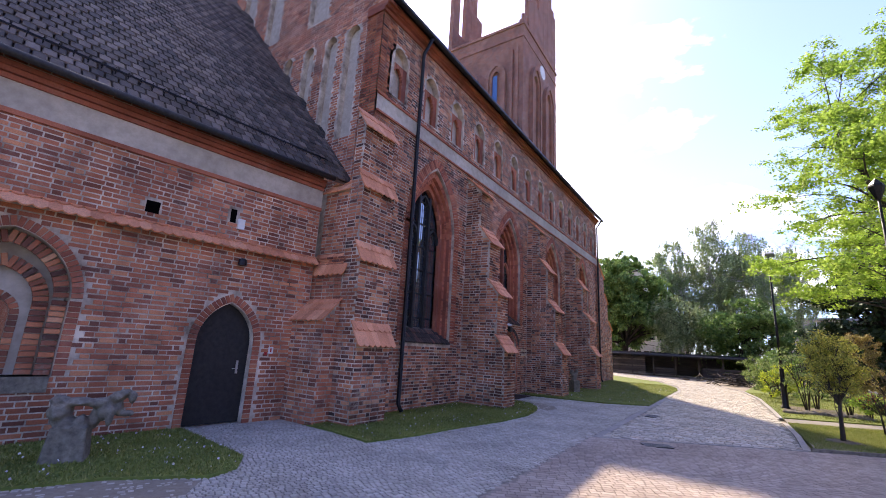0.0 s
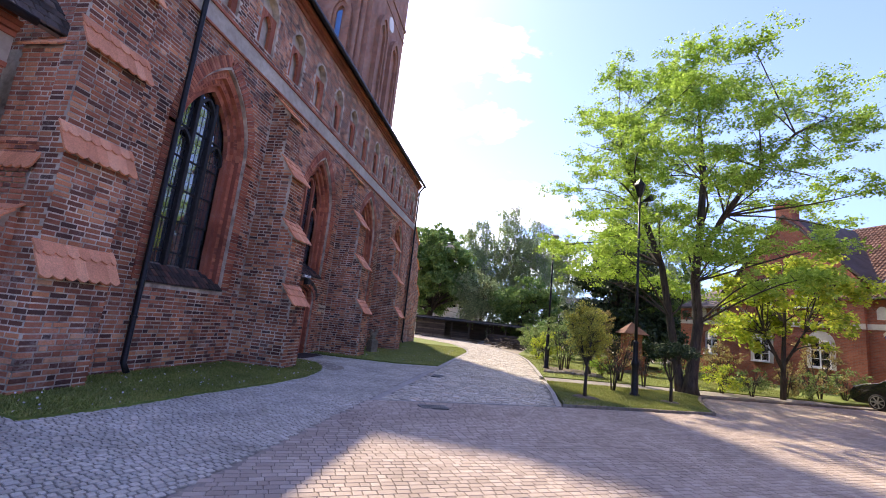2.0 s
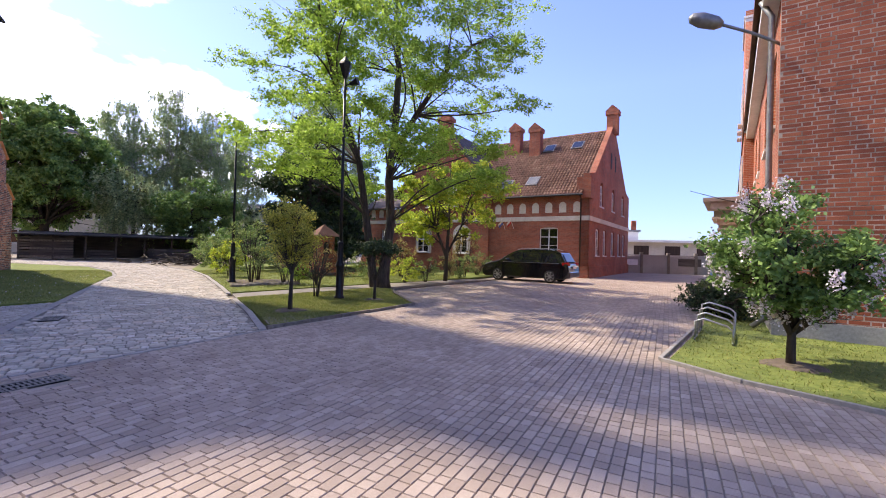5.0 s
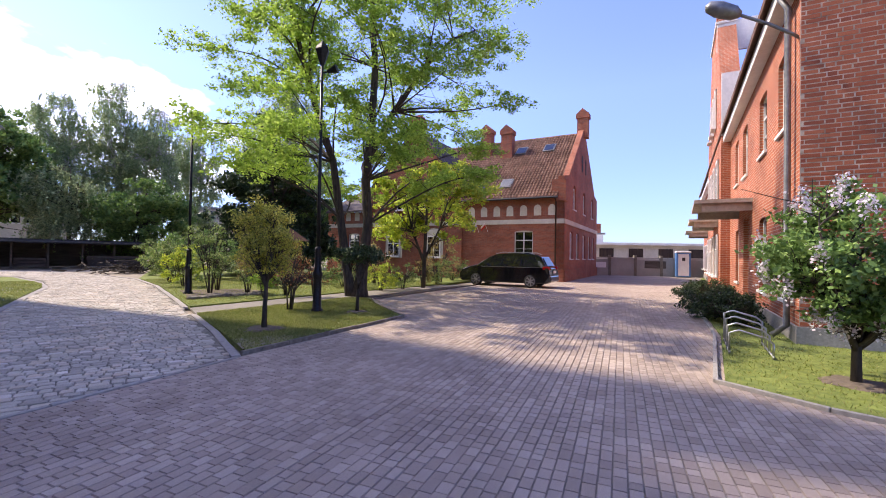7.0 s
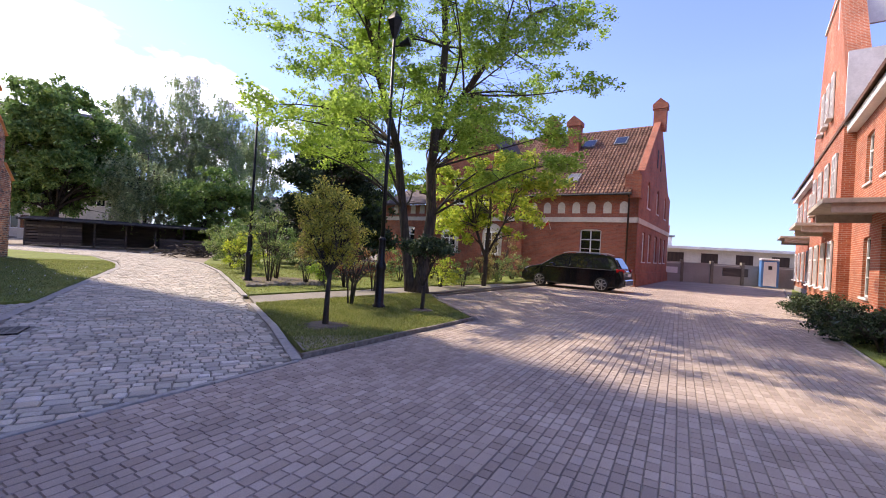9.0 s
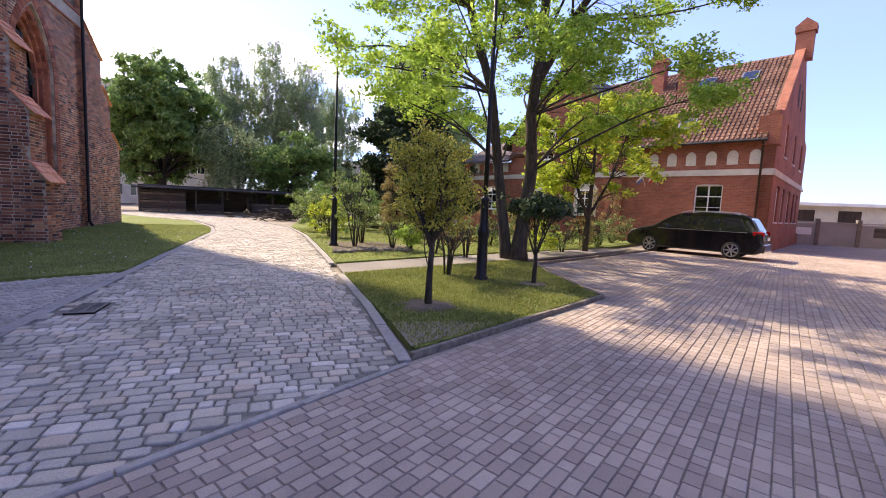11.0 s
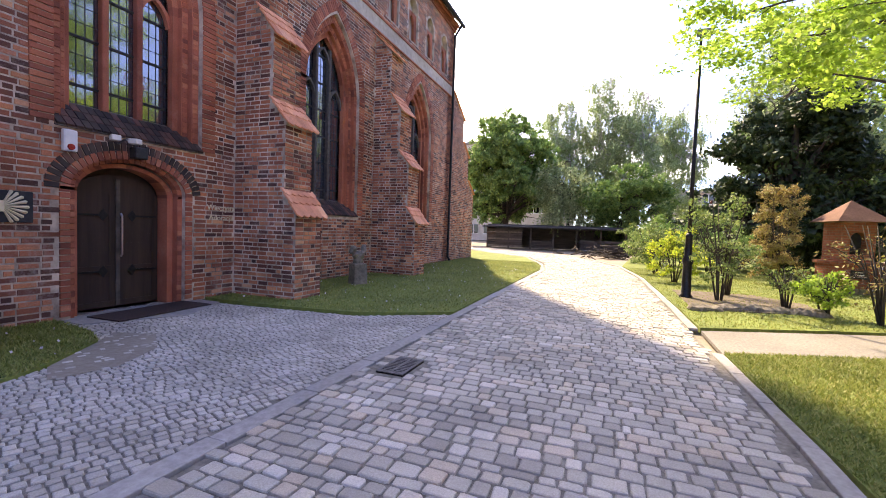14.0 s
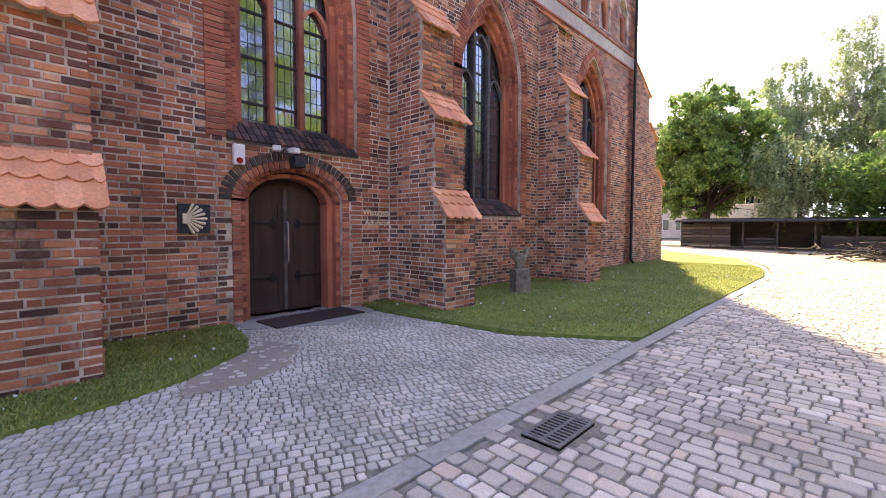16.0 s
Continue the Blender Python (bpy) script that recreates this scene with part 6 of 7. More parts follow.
# trees beyond the shed
tree("maple_tree", "large round dark green maple beyond the lane", (-10.5, 60.0), [[(0, 0, 0, 0.4), (0, 0, 3, 0.33), (0.3, 0, 9, 0.2), (0.2, 0, 11, 0.05)]], lobes(np.random.RandomState(14), 110, 5.0, 5.0, 2.6, 14.6, 1.35), "leaf_dark", 0.3, 560, seed=14, twig=0.05, scale=1.6)
for k, (x, y, h, r) in enumerate(((-5.2, 66.0, 18.0, 3.3), (-1.0, 67.0, 21.5, 2.7), (2.9, 64.0, 18.5, 2.9), (7.4, 69.0, 18.5, 3.0))):
    tree("birch_tree", "tall birch with pale hanging foliage", (x, y), [[(0, 0, 0, 0.26), (0.5, 0, 5, 0.2), (0.8, 0, 11, 0.12), (0.9, 0, h - 1.5, 0.03)]], lobes(np.random.RandomState(20 + k), 110, r * 1.0, r * 1.0, 5.0, h - 0.6, 0.85), "leaf_birch", 0.17, 760, "bark_birch", seed=30 + k, droop=0.9, strands=True, twig=0.03)
tree("tree", "leafy broad tree between the birches", (2.0, 57.0), [[(0, 0, 0, 0.2), (0, 0, 5, 0.12), (0, 0, 8, 0.03)]], lobes(np.random.RandomState(40), 46, 3.8, 2.6, 0.9, 8.4, 1.3), "leaf_dark", 0.26, 480, seed=40, twig=0.03)
tree("tree", "leafy tree with hanging branches", (-3.6, 58.5), [[(0, 0, 0, 0.2), (0, 0, 5, 0.12), (0, 0, 9, 0.03)]], lobes(np.random.RandomState(41), 36, 3.0, 2.4, 2.6, 9.4, 1.3), "leaf_birch", 0.2, 560, seed=41, droop=0.6, strands=True, twig=0.03)
tree("tree", "dark tree behind the parish house", (14.5, 52.0), [[(0, 0, 0, 0.3), (0, 0, 6, 0.2), (0, 0, 13, 0.03)]], lobes(np.random.RandomState(42), 50, 5.0, 4.0, 2.0, 14.0, 1.7), "leaf_dark", 0.3, 420, seed=42, twig=0.04)


def shrub(name, label, at, r, z0, z1, leaf, size, per, n, seed, shape="egg", category="shrub", stems=5):
    rng = np.random.RandomState(seed)
    st = []
    for i in range(stems):
        a = 2 * math.pi * i / stems + rng.rand()
        e = rng.uniform(0.35, 0.8) * r
        st.append([(0.05 * math.cos(a), 0.05 * math.sin(a), -0.03, 0.022), (0.4 * e * math.cos(a), 0.4 * e * math.sin(a), z1 * 0.4, 0.016), (e * math.cos(a), e * math.sin(a), z1 * 0.85, 0.006)])
    return tree(name, label, (at[0], at[1], 0.03), st, lobes(rng, n, r, r, z0, z1, max(0.16, r * 0.3), shape), leaf, size, per, seed=seed, category=category, twig=0.007, scale=0.12)


shrub("conifer", "browned columnar conifer in the garden", (5.5, 30.0), 0.75, 0.3, 3.3, "leaf_brown", 0.06, 4200, 70, 50, "column", "conifer")
shrub("shrub", "tall sparse shrub with pale blossom by the lamp post", (2.75, 24.3), 0.85, 0.4, 2.7, "leaf_shrub", 0.08, 900, 34, 51)
shrub("shrub", "loose garden shrub with light green leaves", (3.9, 23.9), 0.5, 0.15, 1.0, "leaf_shrub", 0.06, 900, 18, 52)
shrub("shrub", "bare-stemmed garden shrub by the bed", (3.2, 25.6), 0.65, 0.3, 1.7, "leaf_birch", 0.06, 420, 20, 53)
shrub("shrub", "small bright green perennial clump", (4.3, 23.2), 0.5, 0.1, 0.95, "leaf_bright", 0.08, 1500, 20, 54)
shrub("shrub", "yellow-leaved shrub beside the lane", (2.35, 28.3), 0.85, 0.15, 1.7, "leaf_yellow", 0.08, 1500, 30, 55)
shrub("shrub", "mixed shrub beside the lane", (2.1, 31.5), 0.95, 0.2, 2.0, "leaf_shrub", 0.09, 1100, 30, 56)
shrub("shrub", "dense shrub at the bend of the lane", (2.6, 34.5), 1.3, 0.2, 2.4, "leaf_dark", 0.1, 900, 34, 57)
shrub("shrub", "dense shrub at the bend of the lane", (4.3, 33.5), 1.4, 0.2, 2.6, "leaf_dark", 0.1, 900, 34, 58)
shrub("shrub", "leafy shrub at the garden's end", (2.4, 38.5), 1.5, 0.2, 2.4, "leaf_shrub", 0.11, 800, 34, 59)
shrub("shrub", "bare twiggy rose bush on the green", (3.75, 18.6), 0.55, 0.5, 1.25, "leaf_red", 0.05, 260, 16, 60, stems=8)
shrub("shrub", "red-leaved barberry behind the path", (5.6, 21.8), 0.6, 0.3, 1.3, "leaf_red", 0.05, 420, 14, 61)
shrub("shrub", "twiggy shrub with few leaves", (4.9, 22.6), 0.8, 0.4, 2.1, "leaf_brown", 0.06, 420, 26, 62, stems=9)
shrub("shrub", "clipped low box bush on the lawn", (5.2, 26.0), 0.45, 0.05, 0.55, "leaf_dark", 0.06, 2600, 22, 63)
for k, (x, y, r, h, lf) in enumerate(((9.0, 23.2, 0.8, 1.2, "leaf_yellow"), (10.2, 23.4, 0.7, 1.1, "leaf_shrub"), (12.3, 24.9, 0.6, 1.5, "leaf_brown"), (13.4, 25.2, 0.8, 1.5, "leaf_shrub"), (14.4, 26.2, 1.0, 2.6, "leaf_brown"), (16.2, 27.4, 1.0, 1.4, "leaf_shrub"),
                                          (8.3, 25.5, 0.9, 1.7, "leaf_shrub"), (10.6, 26.8, 0.9, 2.0, "leaf_brown"), (19.0, 24.0, 0.5, 0.6, "leaf_shrub"), (18.2, 26.0, 0.5, 0.8, "petal"))):
    shrub("shrub", "garden shrub beside the parking court", (x, y), r, 0.12, h, lf, 0.085, 800, 24, 70 + k)
# lilac in flower
lil = np.random.RandomState(90)
cl = lobes(lil, 66, 0.98, 0.98, 0.75, 2.35, 0.3)
lilac = tree("lilac", "small lilac tree in pale flower on the lawn", (7.43, 8.43, 0.03), [[(0, 0, -0.05, 0.06), (0.02, 0, 0.45, 0.05), (0.2, 0.1, 1.1, 0.035), (0.4, 0.2, 2.2, 0.012)], [(0.02, 0, 0.4, 0.04), (-0.4, 0.1, 1.0, 0.03), (-0.8, 0.2, 1.9, 0.01)], [(0.02, 0, 0.42, 0.035), (0.3, -0.5, 1.0, 0.025), (0.5, -0.8, 1.8, 0.01)]], cl, "leaf_dark", 0.075, 2400, seed=91, flat=0.2, category="tree", twig=0.009, scale=0.3)
P = []
for cx, cy, cz, rx, rz in cl:
    if lil.rand() < 0.62:
        d_ = Vector((cx / 1.5, cy / 1.5, (cz - 1.7) / 1.05)).normalized()
        v = Vector((d_.x * 0.98, d_.y * 0.98, 1.58 + d_.z * 0.9))
        P.append(lil.randn(90, 3) * (0.042, 0.042, 0.07) + np.array(v))
part("blossom", leaves_mesh("blossom", M["petal"], np.concatenate(P), 0.036, lil, aspect=0.9), M["petal"], lilac, "pale lilac blossom")
# spreading junipers along the house
for k, (s, o, r) in enumerate(((3.2, 1.0, 0.8), (4.6, 0.9, 0.9), (8.6, 1.0, 0.9), (10.0, 0.9, 0.9), (2.0, 0.9, 0.7))):
    c, sn = math.cos(radians(23.6)), math.sin(radians(23.6))
    shrub("juniper", "low spreading juniper along the house front", (10.07 + s * c - o * sn, 9.57 + s * sn + o * c), r, 0.08, 0.62, "leaf_yew", 0.07, 1900, 30, 100 + k, category="shrub")

# ---- lamps ----
def lantern_post(at, h, base_h, label):
    t = thing("street_lamp", label, "street lamp", Matrix.Translation((at[0], at[1], 0)))
    part("base", Geo().lathe([(0.15, 0), (0.15, 0.08), (0.11, 0.12), (0.1, base_h * 0.55), (0.125, base_h * 0.6), (0.125, base_h * 0.64), (0.085, base_h * 0.7), (0.075, base_h), (0.09, base_h + 0.03), (0.05, base_h + 0.1)], 14), M["iron"], t, smooth=True)
    part("pole", Geo().lathe([(0.05, base_h), (0.045, base_h + 1.5), (0.035, h - 0.4)], 12), M["iron"], t, smooth=True)
    return t


lamp2 = lantern_post((4.25, 18.0), 6.9, 1.6, "tall black lamp post with a lantern and loudspeaker")
part("lantern", Geo().lathe([(0.05, 6.4), (0.09, 6.5), (0.19, 6.8), (0.17, 6.86), (0.02, 7.05)], 6), M["iron"], lamp2, "black hexagonal lantern head")
g = Geo().tube([(0, 0, 6.2), (0.13, -0.08, 6.25)], 0.02, 6)
g.lathe([(0.05, 0), (0.07, 0.1), (0.12, 0.26)], 10, Matrix.Translation((0.12, -0.08, 6.25)) @ Matrix.Rotation(radians(75), 4, (1, 1, 0)))
part("loudspeaker", g, M["iron"], lamp2, "small horn loudspeaker")
lamp1 = lantern_post((2.1, 24.5), 6.4, 1.5, "black lamp post with a floodlight head")
part("floodlight", Geo().box(-0.17, 0.17, -0.13, 0.13, -0.09, 0.09, Matrix.Translation((0.05, -0.05, 6.33)) @ Matrix.Rotation(radians(25), 4, "X")), M["zinc"], lamp1, "grey box floodlight", bevel=0.02)
part("bracket", Geo().tube([(0, 0, 5.95), (0, 0, 6.3)], 0.03, 8), M["iron"], lamp1)
g = Geo().tube([(0.3, -0.2, -0.15), (0, 0, 0), (-0.25, 0.25, 0.18), (-0.7, 0.68, 0.42)], 0.03, 8)
wl_lamp = tagged(part("wall_lamp", g, M["zinc"]), "street lamp on a bracket at the house corner", "wall lamp")
wl_lamp.matrix_world = Matrix.Translation((10.05, 9.72, 5.8))
part("lamp_head", Geo().lathe([(0.06, 0), (0.13, 0.12), (0.15, 0.4), (0.1, 0.6), (0.02, 0.65)], 12, Matrix.Translation((-0.62, 0.6, 0.38)) @ Matrix.Rotation(radians(-72), 4, Vector((1, 1, 0)).normalized())), M["zinc"], wl_lamp, "grey lamp head", smooth=True)

# ---- car ----
car = thing("car", "black parked minivan with tinted rear windows", "car", pose(16.45, 23.0, 0, 0, 0, 114.6))
# local: x forwards, y to its left
prof = [(-2.38, 0.32), (-2.42, 0.62), (-2.36, 0.98), (-2.22, 1.08), (-1.95, 1.55), (-1.7, 1.66), (-0.6, 1.72), (0.35, 1.66), (0.75, 1.5), (1.42, 1.08), (1.9, 0.98), (2.25, 0.84), (2.4, 0.6), (2.38, 0.32), (2.2, 0.22), (-2.2, 0.22)]
g = Geo()
ys = [(-0.9, 0.0), (-0.86, 0.5), (-0.6, 1.0), (0.6, 1.0), (0.86, 0.5), (0.9, 0.0)]
secs = []
for yv, k in ((-0.92, 0), (-0.9, 1), (-0.5, 2), (0.5, 2), (0.9, 1), (0.92, 0)):
    ring = []
    for x, z in prof:
        tuck = max(0.0, z - 1.0) * 0.28
        y = (abs(yv) - tuck) * (1 if yv > 0 else -1)
        zz, xx = z, x
        if k == 0:
            zz = 0.3 + (z - 0.3) * 0.9
            xx = x * 0.965
        ring.append((xx, y, zz))
    secs.append(ring)
n = len(prof)
g.v = [p for r in secs for p in r]
for i in range(len(secs) - 1):
    for j in range(n):
        g.f.append((i * n + j, i * n + (j + 1) % n, (i + 1) * n + (j + 1) % n, (i + 1) * n + j))
g.f.append(tuple(range(n - 1, -1, -1)))
g.f.append(tuple(range((len(secs) - 1) * n, len(secs) * n)))
part("body", g, M["carpaint"], car, "glossy black paint", smooth=False, bevel=0.03)
for s in (-1, 1):
    yy = lambda z: s * (0.925 - max(0.0, z - 1.0) * 0.25)
    for x0, x1, x2, x3 in ((-1.85, -1.05, -1.05, -1.62), (-0.98, 0.0, -0.03, -0.98), (0.06, 1.12, 0.52, 0.03)):
        q = [(x0, yy(1.04), 1.04), (x1, yy(1.04), 1.04), (x2, yy(1.53), 1.53), (x3, yy(1.53), 1.53)]
        q = q if s < 0 else q[::-1]
        part("side_window", Geo().add(q + [(x, y - s * 0.03, z) for x, y, z in q], [(0, 1, 2, 3), (7, 6, 5, 4), (0, 4, 5, 1), (1, 5, 6, 2), (2, 6, 7, 3), (3, 7, 4, 0)]), M["carglass"], car, "tinted glass")
    part("trim_strip", Geo().box(-1.9, 1.15, min(s * 0.905, s * 0.93), max(s * 0.905, s * 0.93), 1.0, 1.02), M["alloy"], car, "chrome window strip")
    part("door_handle", Geo().box(-0.15, 0.05, min(s * 0.91, s * 0.94), max(s * 0.91, s * 0.94), 0.9, 0.93), M["carpaint"], car)
    part("wing_mirror", Geo().box(0.75, 0.92, min(s * 0.88, s * 1.08), max(s * 0.88, s * 1.08), 1.02, 1.18), M["carpaint"], car, bevel=0.03)
    part("tail_light", Geo().box(-2.4, -2.05, min(s * 0.6, s * 0.9), max(s * 0.6, s * 0.9), 0.9, 1.06), M["redlamp"], car, "red tail light", bevel=0.02)
    part("headlight", Geo().box(2.0, 2.3, min(s * 0.5, s * 0.86), max(s * 0.5, s * 0.86), 0.68, 0.82), M["alloy"], car, "clear headlight", bevel=0.03)
    part("roof_rail", Geo().tube([(-1.6, s * 0.7, 1.66), (-1.3, s * 0.72, 1.75), (0.1, s * 0.72, 1.75), (0.4, s * 0.7, 1.67)], 0.016, 6), M["alloy"], car)
    for x in (-1.45, 1.45):
        m = Matrix.Translation((x, s * 0.8, 0.33)) @ Matrix.Rotation(radians(-90 * s), 4, "X")
        w = part("wheel", Geo().lathe([(0.25, -0.1), (0.31, -0.1), (0.33, -0.05), (0.33, 0.08), (0.3, 0.12), (0.24, 0.12)], 24, m), M["rubber"], car, "black tyre", smooth=True)
        g = Geo().lathe([(0.22, 0.05), (0.24, 0.125), (0.225, 0.128), (0.2, 0.09)], 24, m)
        for k in range(7):
            g.box(0.02, 0.22, -0.022, 0.022, 0.1, 0.128, m @ Matrix.Rotation(2 * math.pi * k / 7, 4, "Z"))
        g.lathe([(0.05, 0.09), (0.05, 0.135)], 10, m)
        part("rim", g, M["alloy"], w, "silver alloy rim")
part("rear_window", Geo().add([(-2.25, -0.7, 1.1), (-2.25, 0.7, 1.1), (-2.0, 0.6, 1.52), (-2.0, -0.6, 1.52)], [(3, 2, 1, 0)]), M["carglass"], car)
part("number_plate", Geo().box(-2.45, -2.42, -0.26, 0.26, 0.74, 0.86), M["white"], car)
part("bumper", Geo().box(-2.46, -2.3, -0.84, 0.84, 0.3, 0.6), M["carpaint"], car, bevel=0.04)

# ---- garden shrine, bed, sculptures ----
shrine = thing("wayside_shrine", "small brick pillar shrine with a tin hood", "shrine", pose(6.95, 28.9, 0.02, 0, 0, 8))
part("base", Geo().box(-0.62, 0.62, -0.62, 0.62, 0, 0.18), M["stone"], shrine, bevel=0.02)
part("pillar", Geo().box(-0.52, 0.52, -0.52, 0.52, 0.18, 0.85), M["wall_rect"], shrine, uv=True)
part("ledge", Geo().box(-0.57, 0.57, -0.57, 0.57, 0.85, 0.95), M["wall_rect"], shrine, uv=True)
g = Geo()
wall_slab(g, Matrix(((1, 0, 0, 0), (0, 0, -1, -0.42), (0, 1, 0, 0), (0, 0, 0, 1))), -0.42, 0.42, 0.95, 2.1, 0.84, [(0, 0.2, 1.15, 1.6, 1.0)])
part("niche_block", g, M["wall_rect"], shrine, uv=True)
part("niche_back", Geo().box(-0.22, 0.22, -0.2, -0.17, 1.1, 1.85), M["tar"], shrine)
part("hood", Geo().add([(-0.68, -0.68, 2.1), (0.68, -0.68, 2.1), (0.68, 0.68, 2.1), (-0.68, 0.68, 2.1), (0, 0, 2.75)], [(3, 2, 1, 0), (0, 1, 4), (1, 2, 4), (2, 3, 4), (3, 0, 4)]), M["tile_rect"], shrine, "brown-red tiled pyramid hood")
part("plaque", Geo().box(-0.2, 0.2, -0.545, -0.52, 0.45, 0.7), M["tar"], shrine, "black plaque with pale lines")
for k in range(3):
    part("plaque_line", Geo().box(-0.14 + 0.02 * k, 0.14 - 0.02 * k, -0.549, -0.545, 0.49 + 0.07 * k, 0.51 + 0.07 * k), M["white"], shrine)
srng = np.random.RandomState(77)


def boulder(at, r, seed, label="rough grey field stone edging the flower bed"):
    rng = np.random.RandomState(seed)
    bm = bmesh.new()
    bmesh.ops.create_icosphere(bm, subdivisions=2, radius=1)
    for v in bm.verts:
        v.co *= 1 + 0.22 * noise.noise(v.co * 1.7 + Vector((seed, 0, 0)))
        v.co = Vector((v.co.x * r * 1.2, v.co.y * r, v.co.z * r * 0.7))
    me = bpy.data.meshes.new("stone")
    bm.to_mesh(me)
    bm.free()
    me.materials.append(M["stone"])
    ob = new("stone", me)
    ob.matrix_world = pose(at[0], at[1], r * 0.28, 0, 0, rng.rand() * 360)
    return tagged(ob, label, "stone", "stones round the flower bed")


ring = [(2.0 + 2.3 * t, 22.55 + 0.35 * math.sin(3 * t) + 0.55 * t) for t in np.linspace(0, 1, 15)]
for k, (x, y) in enumerate(ring):
    boulder((x + srng.randn() * 0.04, y + srng.randn() * 0.05), srng.uniform(0.1, 0.19), k)
sheet("flower_bed", [(1.95, 22.6), (4.3, 23.2), (4.6, 24.8), (3.9, 26), (2.0, 26)], 0.045, M["soil"], "dark soil of the flower bed", 0.06)
for x, y, r in ((2.46, 16.06, 0.42), (5.07, 17.36, 0.3), (7.43, 8.43, 0.3), (4.25, 18.0, 0.22)):
    sheet("bare_patch", [(x + r * (1 + 0.2 * math.sin(3 * a)) * math.cos(a), y + r * (1 + 0.2 * math.cos(2 * a)) * math.sin(a)) for a in np.linspace(0, 2 * math.pi, 17)[:-1]], 0.038, M["soil"], "bare earth round the stem")
sheet("bare_patch", [(1.72, 14.4), (3.0, 15.0), (2.5, 15.2), (1.75, 15.3)], 0.037, M["sand"], "trodden sandy corner of the green")
sheet("bare_patch", [(-5.3, 15.95), (-4.75, 15.2), (-4.35, 15.0), (-4.2, 15.5), (-4.5, 16.1), (-5.1, 16.5), (-5.6, 16.3)], 0.004, M["sand"], "trodden sandy patch beside the portal")
sheet("bare_patch", [(-5.75, 4.2), (-5.0, 5.0), (-4.6, 4.6), (-5.2, 3.6), (-6.0, 3.3)], 0.004, M["sand"], "sandy patch beside the grass")


def carved(name, label, at, blobs, foot, rz, scale=1.0, seed=1):
    """A weathered carving: lumps melted into one body on a plinth."""
    bm = bmesh.new()
    for x, y, z, rx, ry, rz2 in blobs:
        r = bmesh.ops.create_icosphere(bm, subdivisions=3, radius=1)
        for v in r["verts"]:
            k = 1 + 0.3 * noise.noise(v.co * 2.4 + Vector((x * 7, seed, z * 5)))
            v.co = Vector((x + v.co.x * rx * k, y + v.co.y * ry * k, z + v.co.z * rz2 * k))
    for x0, x1, y0, y1, z0, z1, tp in foot:
        bot = [bm.verts.new(p) for p in ((x0, y0, z0), (x1, y0, z0), (x1, y1, z0), (x0, y1, z0))]
        cx, cy = (x0 + x1) / 2, (y0 + y1) / 2
        top = [bm.verts.new((cx + (v.co.x - cx) * tp, cy + (v.co.y - cy) * tp, z1)) for v in bot]
        bm.faces.new(bot[::-1]), bm.faces.new(top)
        for i in range(4):
            bm.faces.new((bot[i], bot[(i + 1) % 4], top[(i + 1) % 4], top[i]))
    me = bpy.data.meshes.new(name)
    bm.to_mesh(me)
    bm.free()
    me.materials.append(M["stone"])
    ob = new(name, me)
    ob.matrix_world = pose(at[0], at[1], 0.02, 0, 0, rz) @ Matrix.Scale(scale, 4)
    melt = ob.modifiers.new("melt", "REMESH")
    melt.mode, melt.voxel_size, melt.use_smooth_shade = "VOXEL", 0.018, True
    return tagged(ob, label, "sculpture")


carved("stone_gargoyle", "weathered stone gargoyle lying on a rough plinth", (-6.85, 4.2),
       [(-0.16, 0, 0.60, 0.13, 0.16, 0.17), (-0.2, 0.02, 0.74, 0.1, 0.14, 0.06), (0.02, 0, 0.72, 0.22, 0.13, 0.055), (0.24, 0, 0.7, 0.16, 0.11, 0.07), (0.3, 0, 0.6, 0.08, 0.11, 0.12), (0.2, 0.05, 0.5, 0.07, 0.08, 0.13), (0.08, -0.05, 0.46, 0.08, 0.1, 0.1),
        (-0.08, 0, 0.45, 0.12, 0.14, 0.1), (0.42, 0, 0.78, 0.1, 0.1, 0.07), (0.5, 0, 0.83, 0.09, 0.09, 0.05), (0.59, 0, 0.77, 0.045, 0.08, 0.08), (0.45, 0.02, 0.62, 0.05, 0.08, 0.1), (0.54, 0, 0.56, 0.1, 0.06, 0.045), (0.38, -0.08, 0.54, 0.045, 0.06, 0.13)],
       [(-0.24, 0.22, -0.2, 0.2, -0.02, 0.42, 0.82)], 62)
carved("stone_gargoyle", "small weathered stone gargoyle on a square plinth", (-5.6, 22.0),
       [(0, 0, 0.76, 0.17, 0.11, 0.11), (-0.15, 0, 0.96, 0.1, 0.09, 0.07), (-0.2, 0.02, 0.88, 0.06, 0.1, 0.08), (0.15, 0, 0.93, 0.07, 0.09, 0.13), (0.19, 0.03, 1.02, 0.05, 0.07, 0.05), (0.0, 0.02, 0.62, 0.13, 0.12, 0.12), (0.08, -0.07, 0.84, 0.06, 0.05, 0.05), (-0.08, 0.08, 0.86, 0.05, 0.05, 0.06), (0.0, 0, 0.84, 0.09, 0.08, 0.05)],
       [(-0.2, 0.2, -0.18, 0.18, -0.02, 0.55, 0.9)], 60, 0.95, 3)

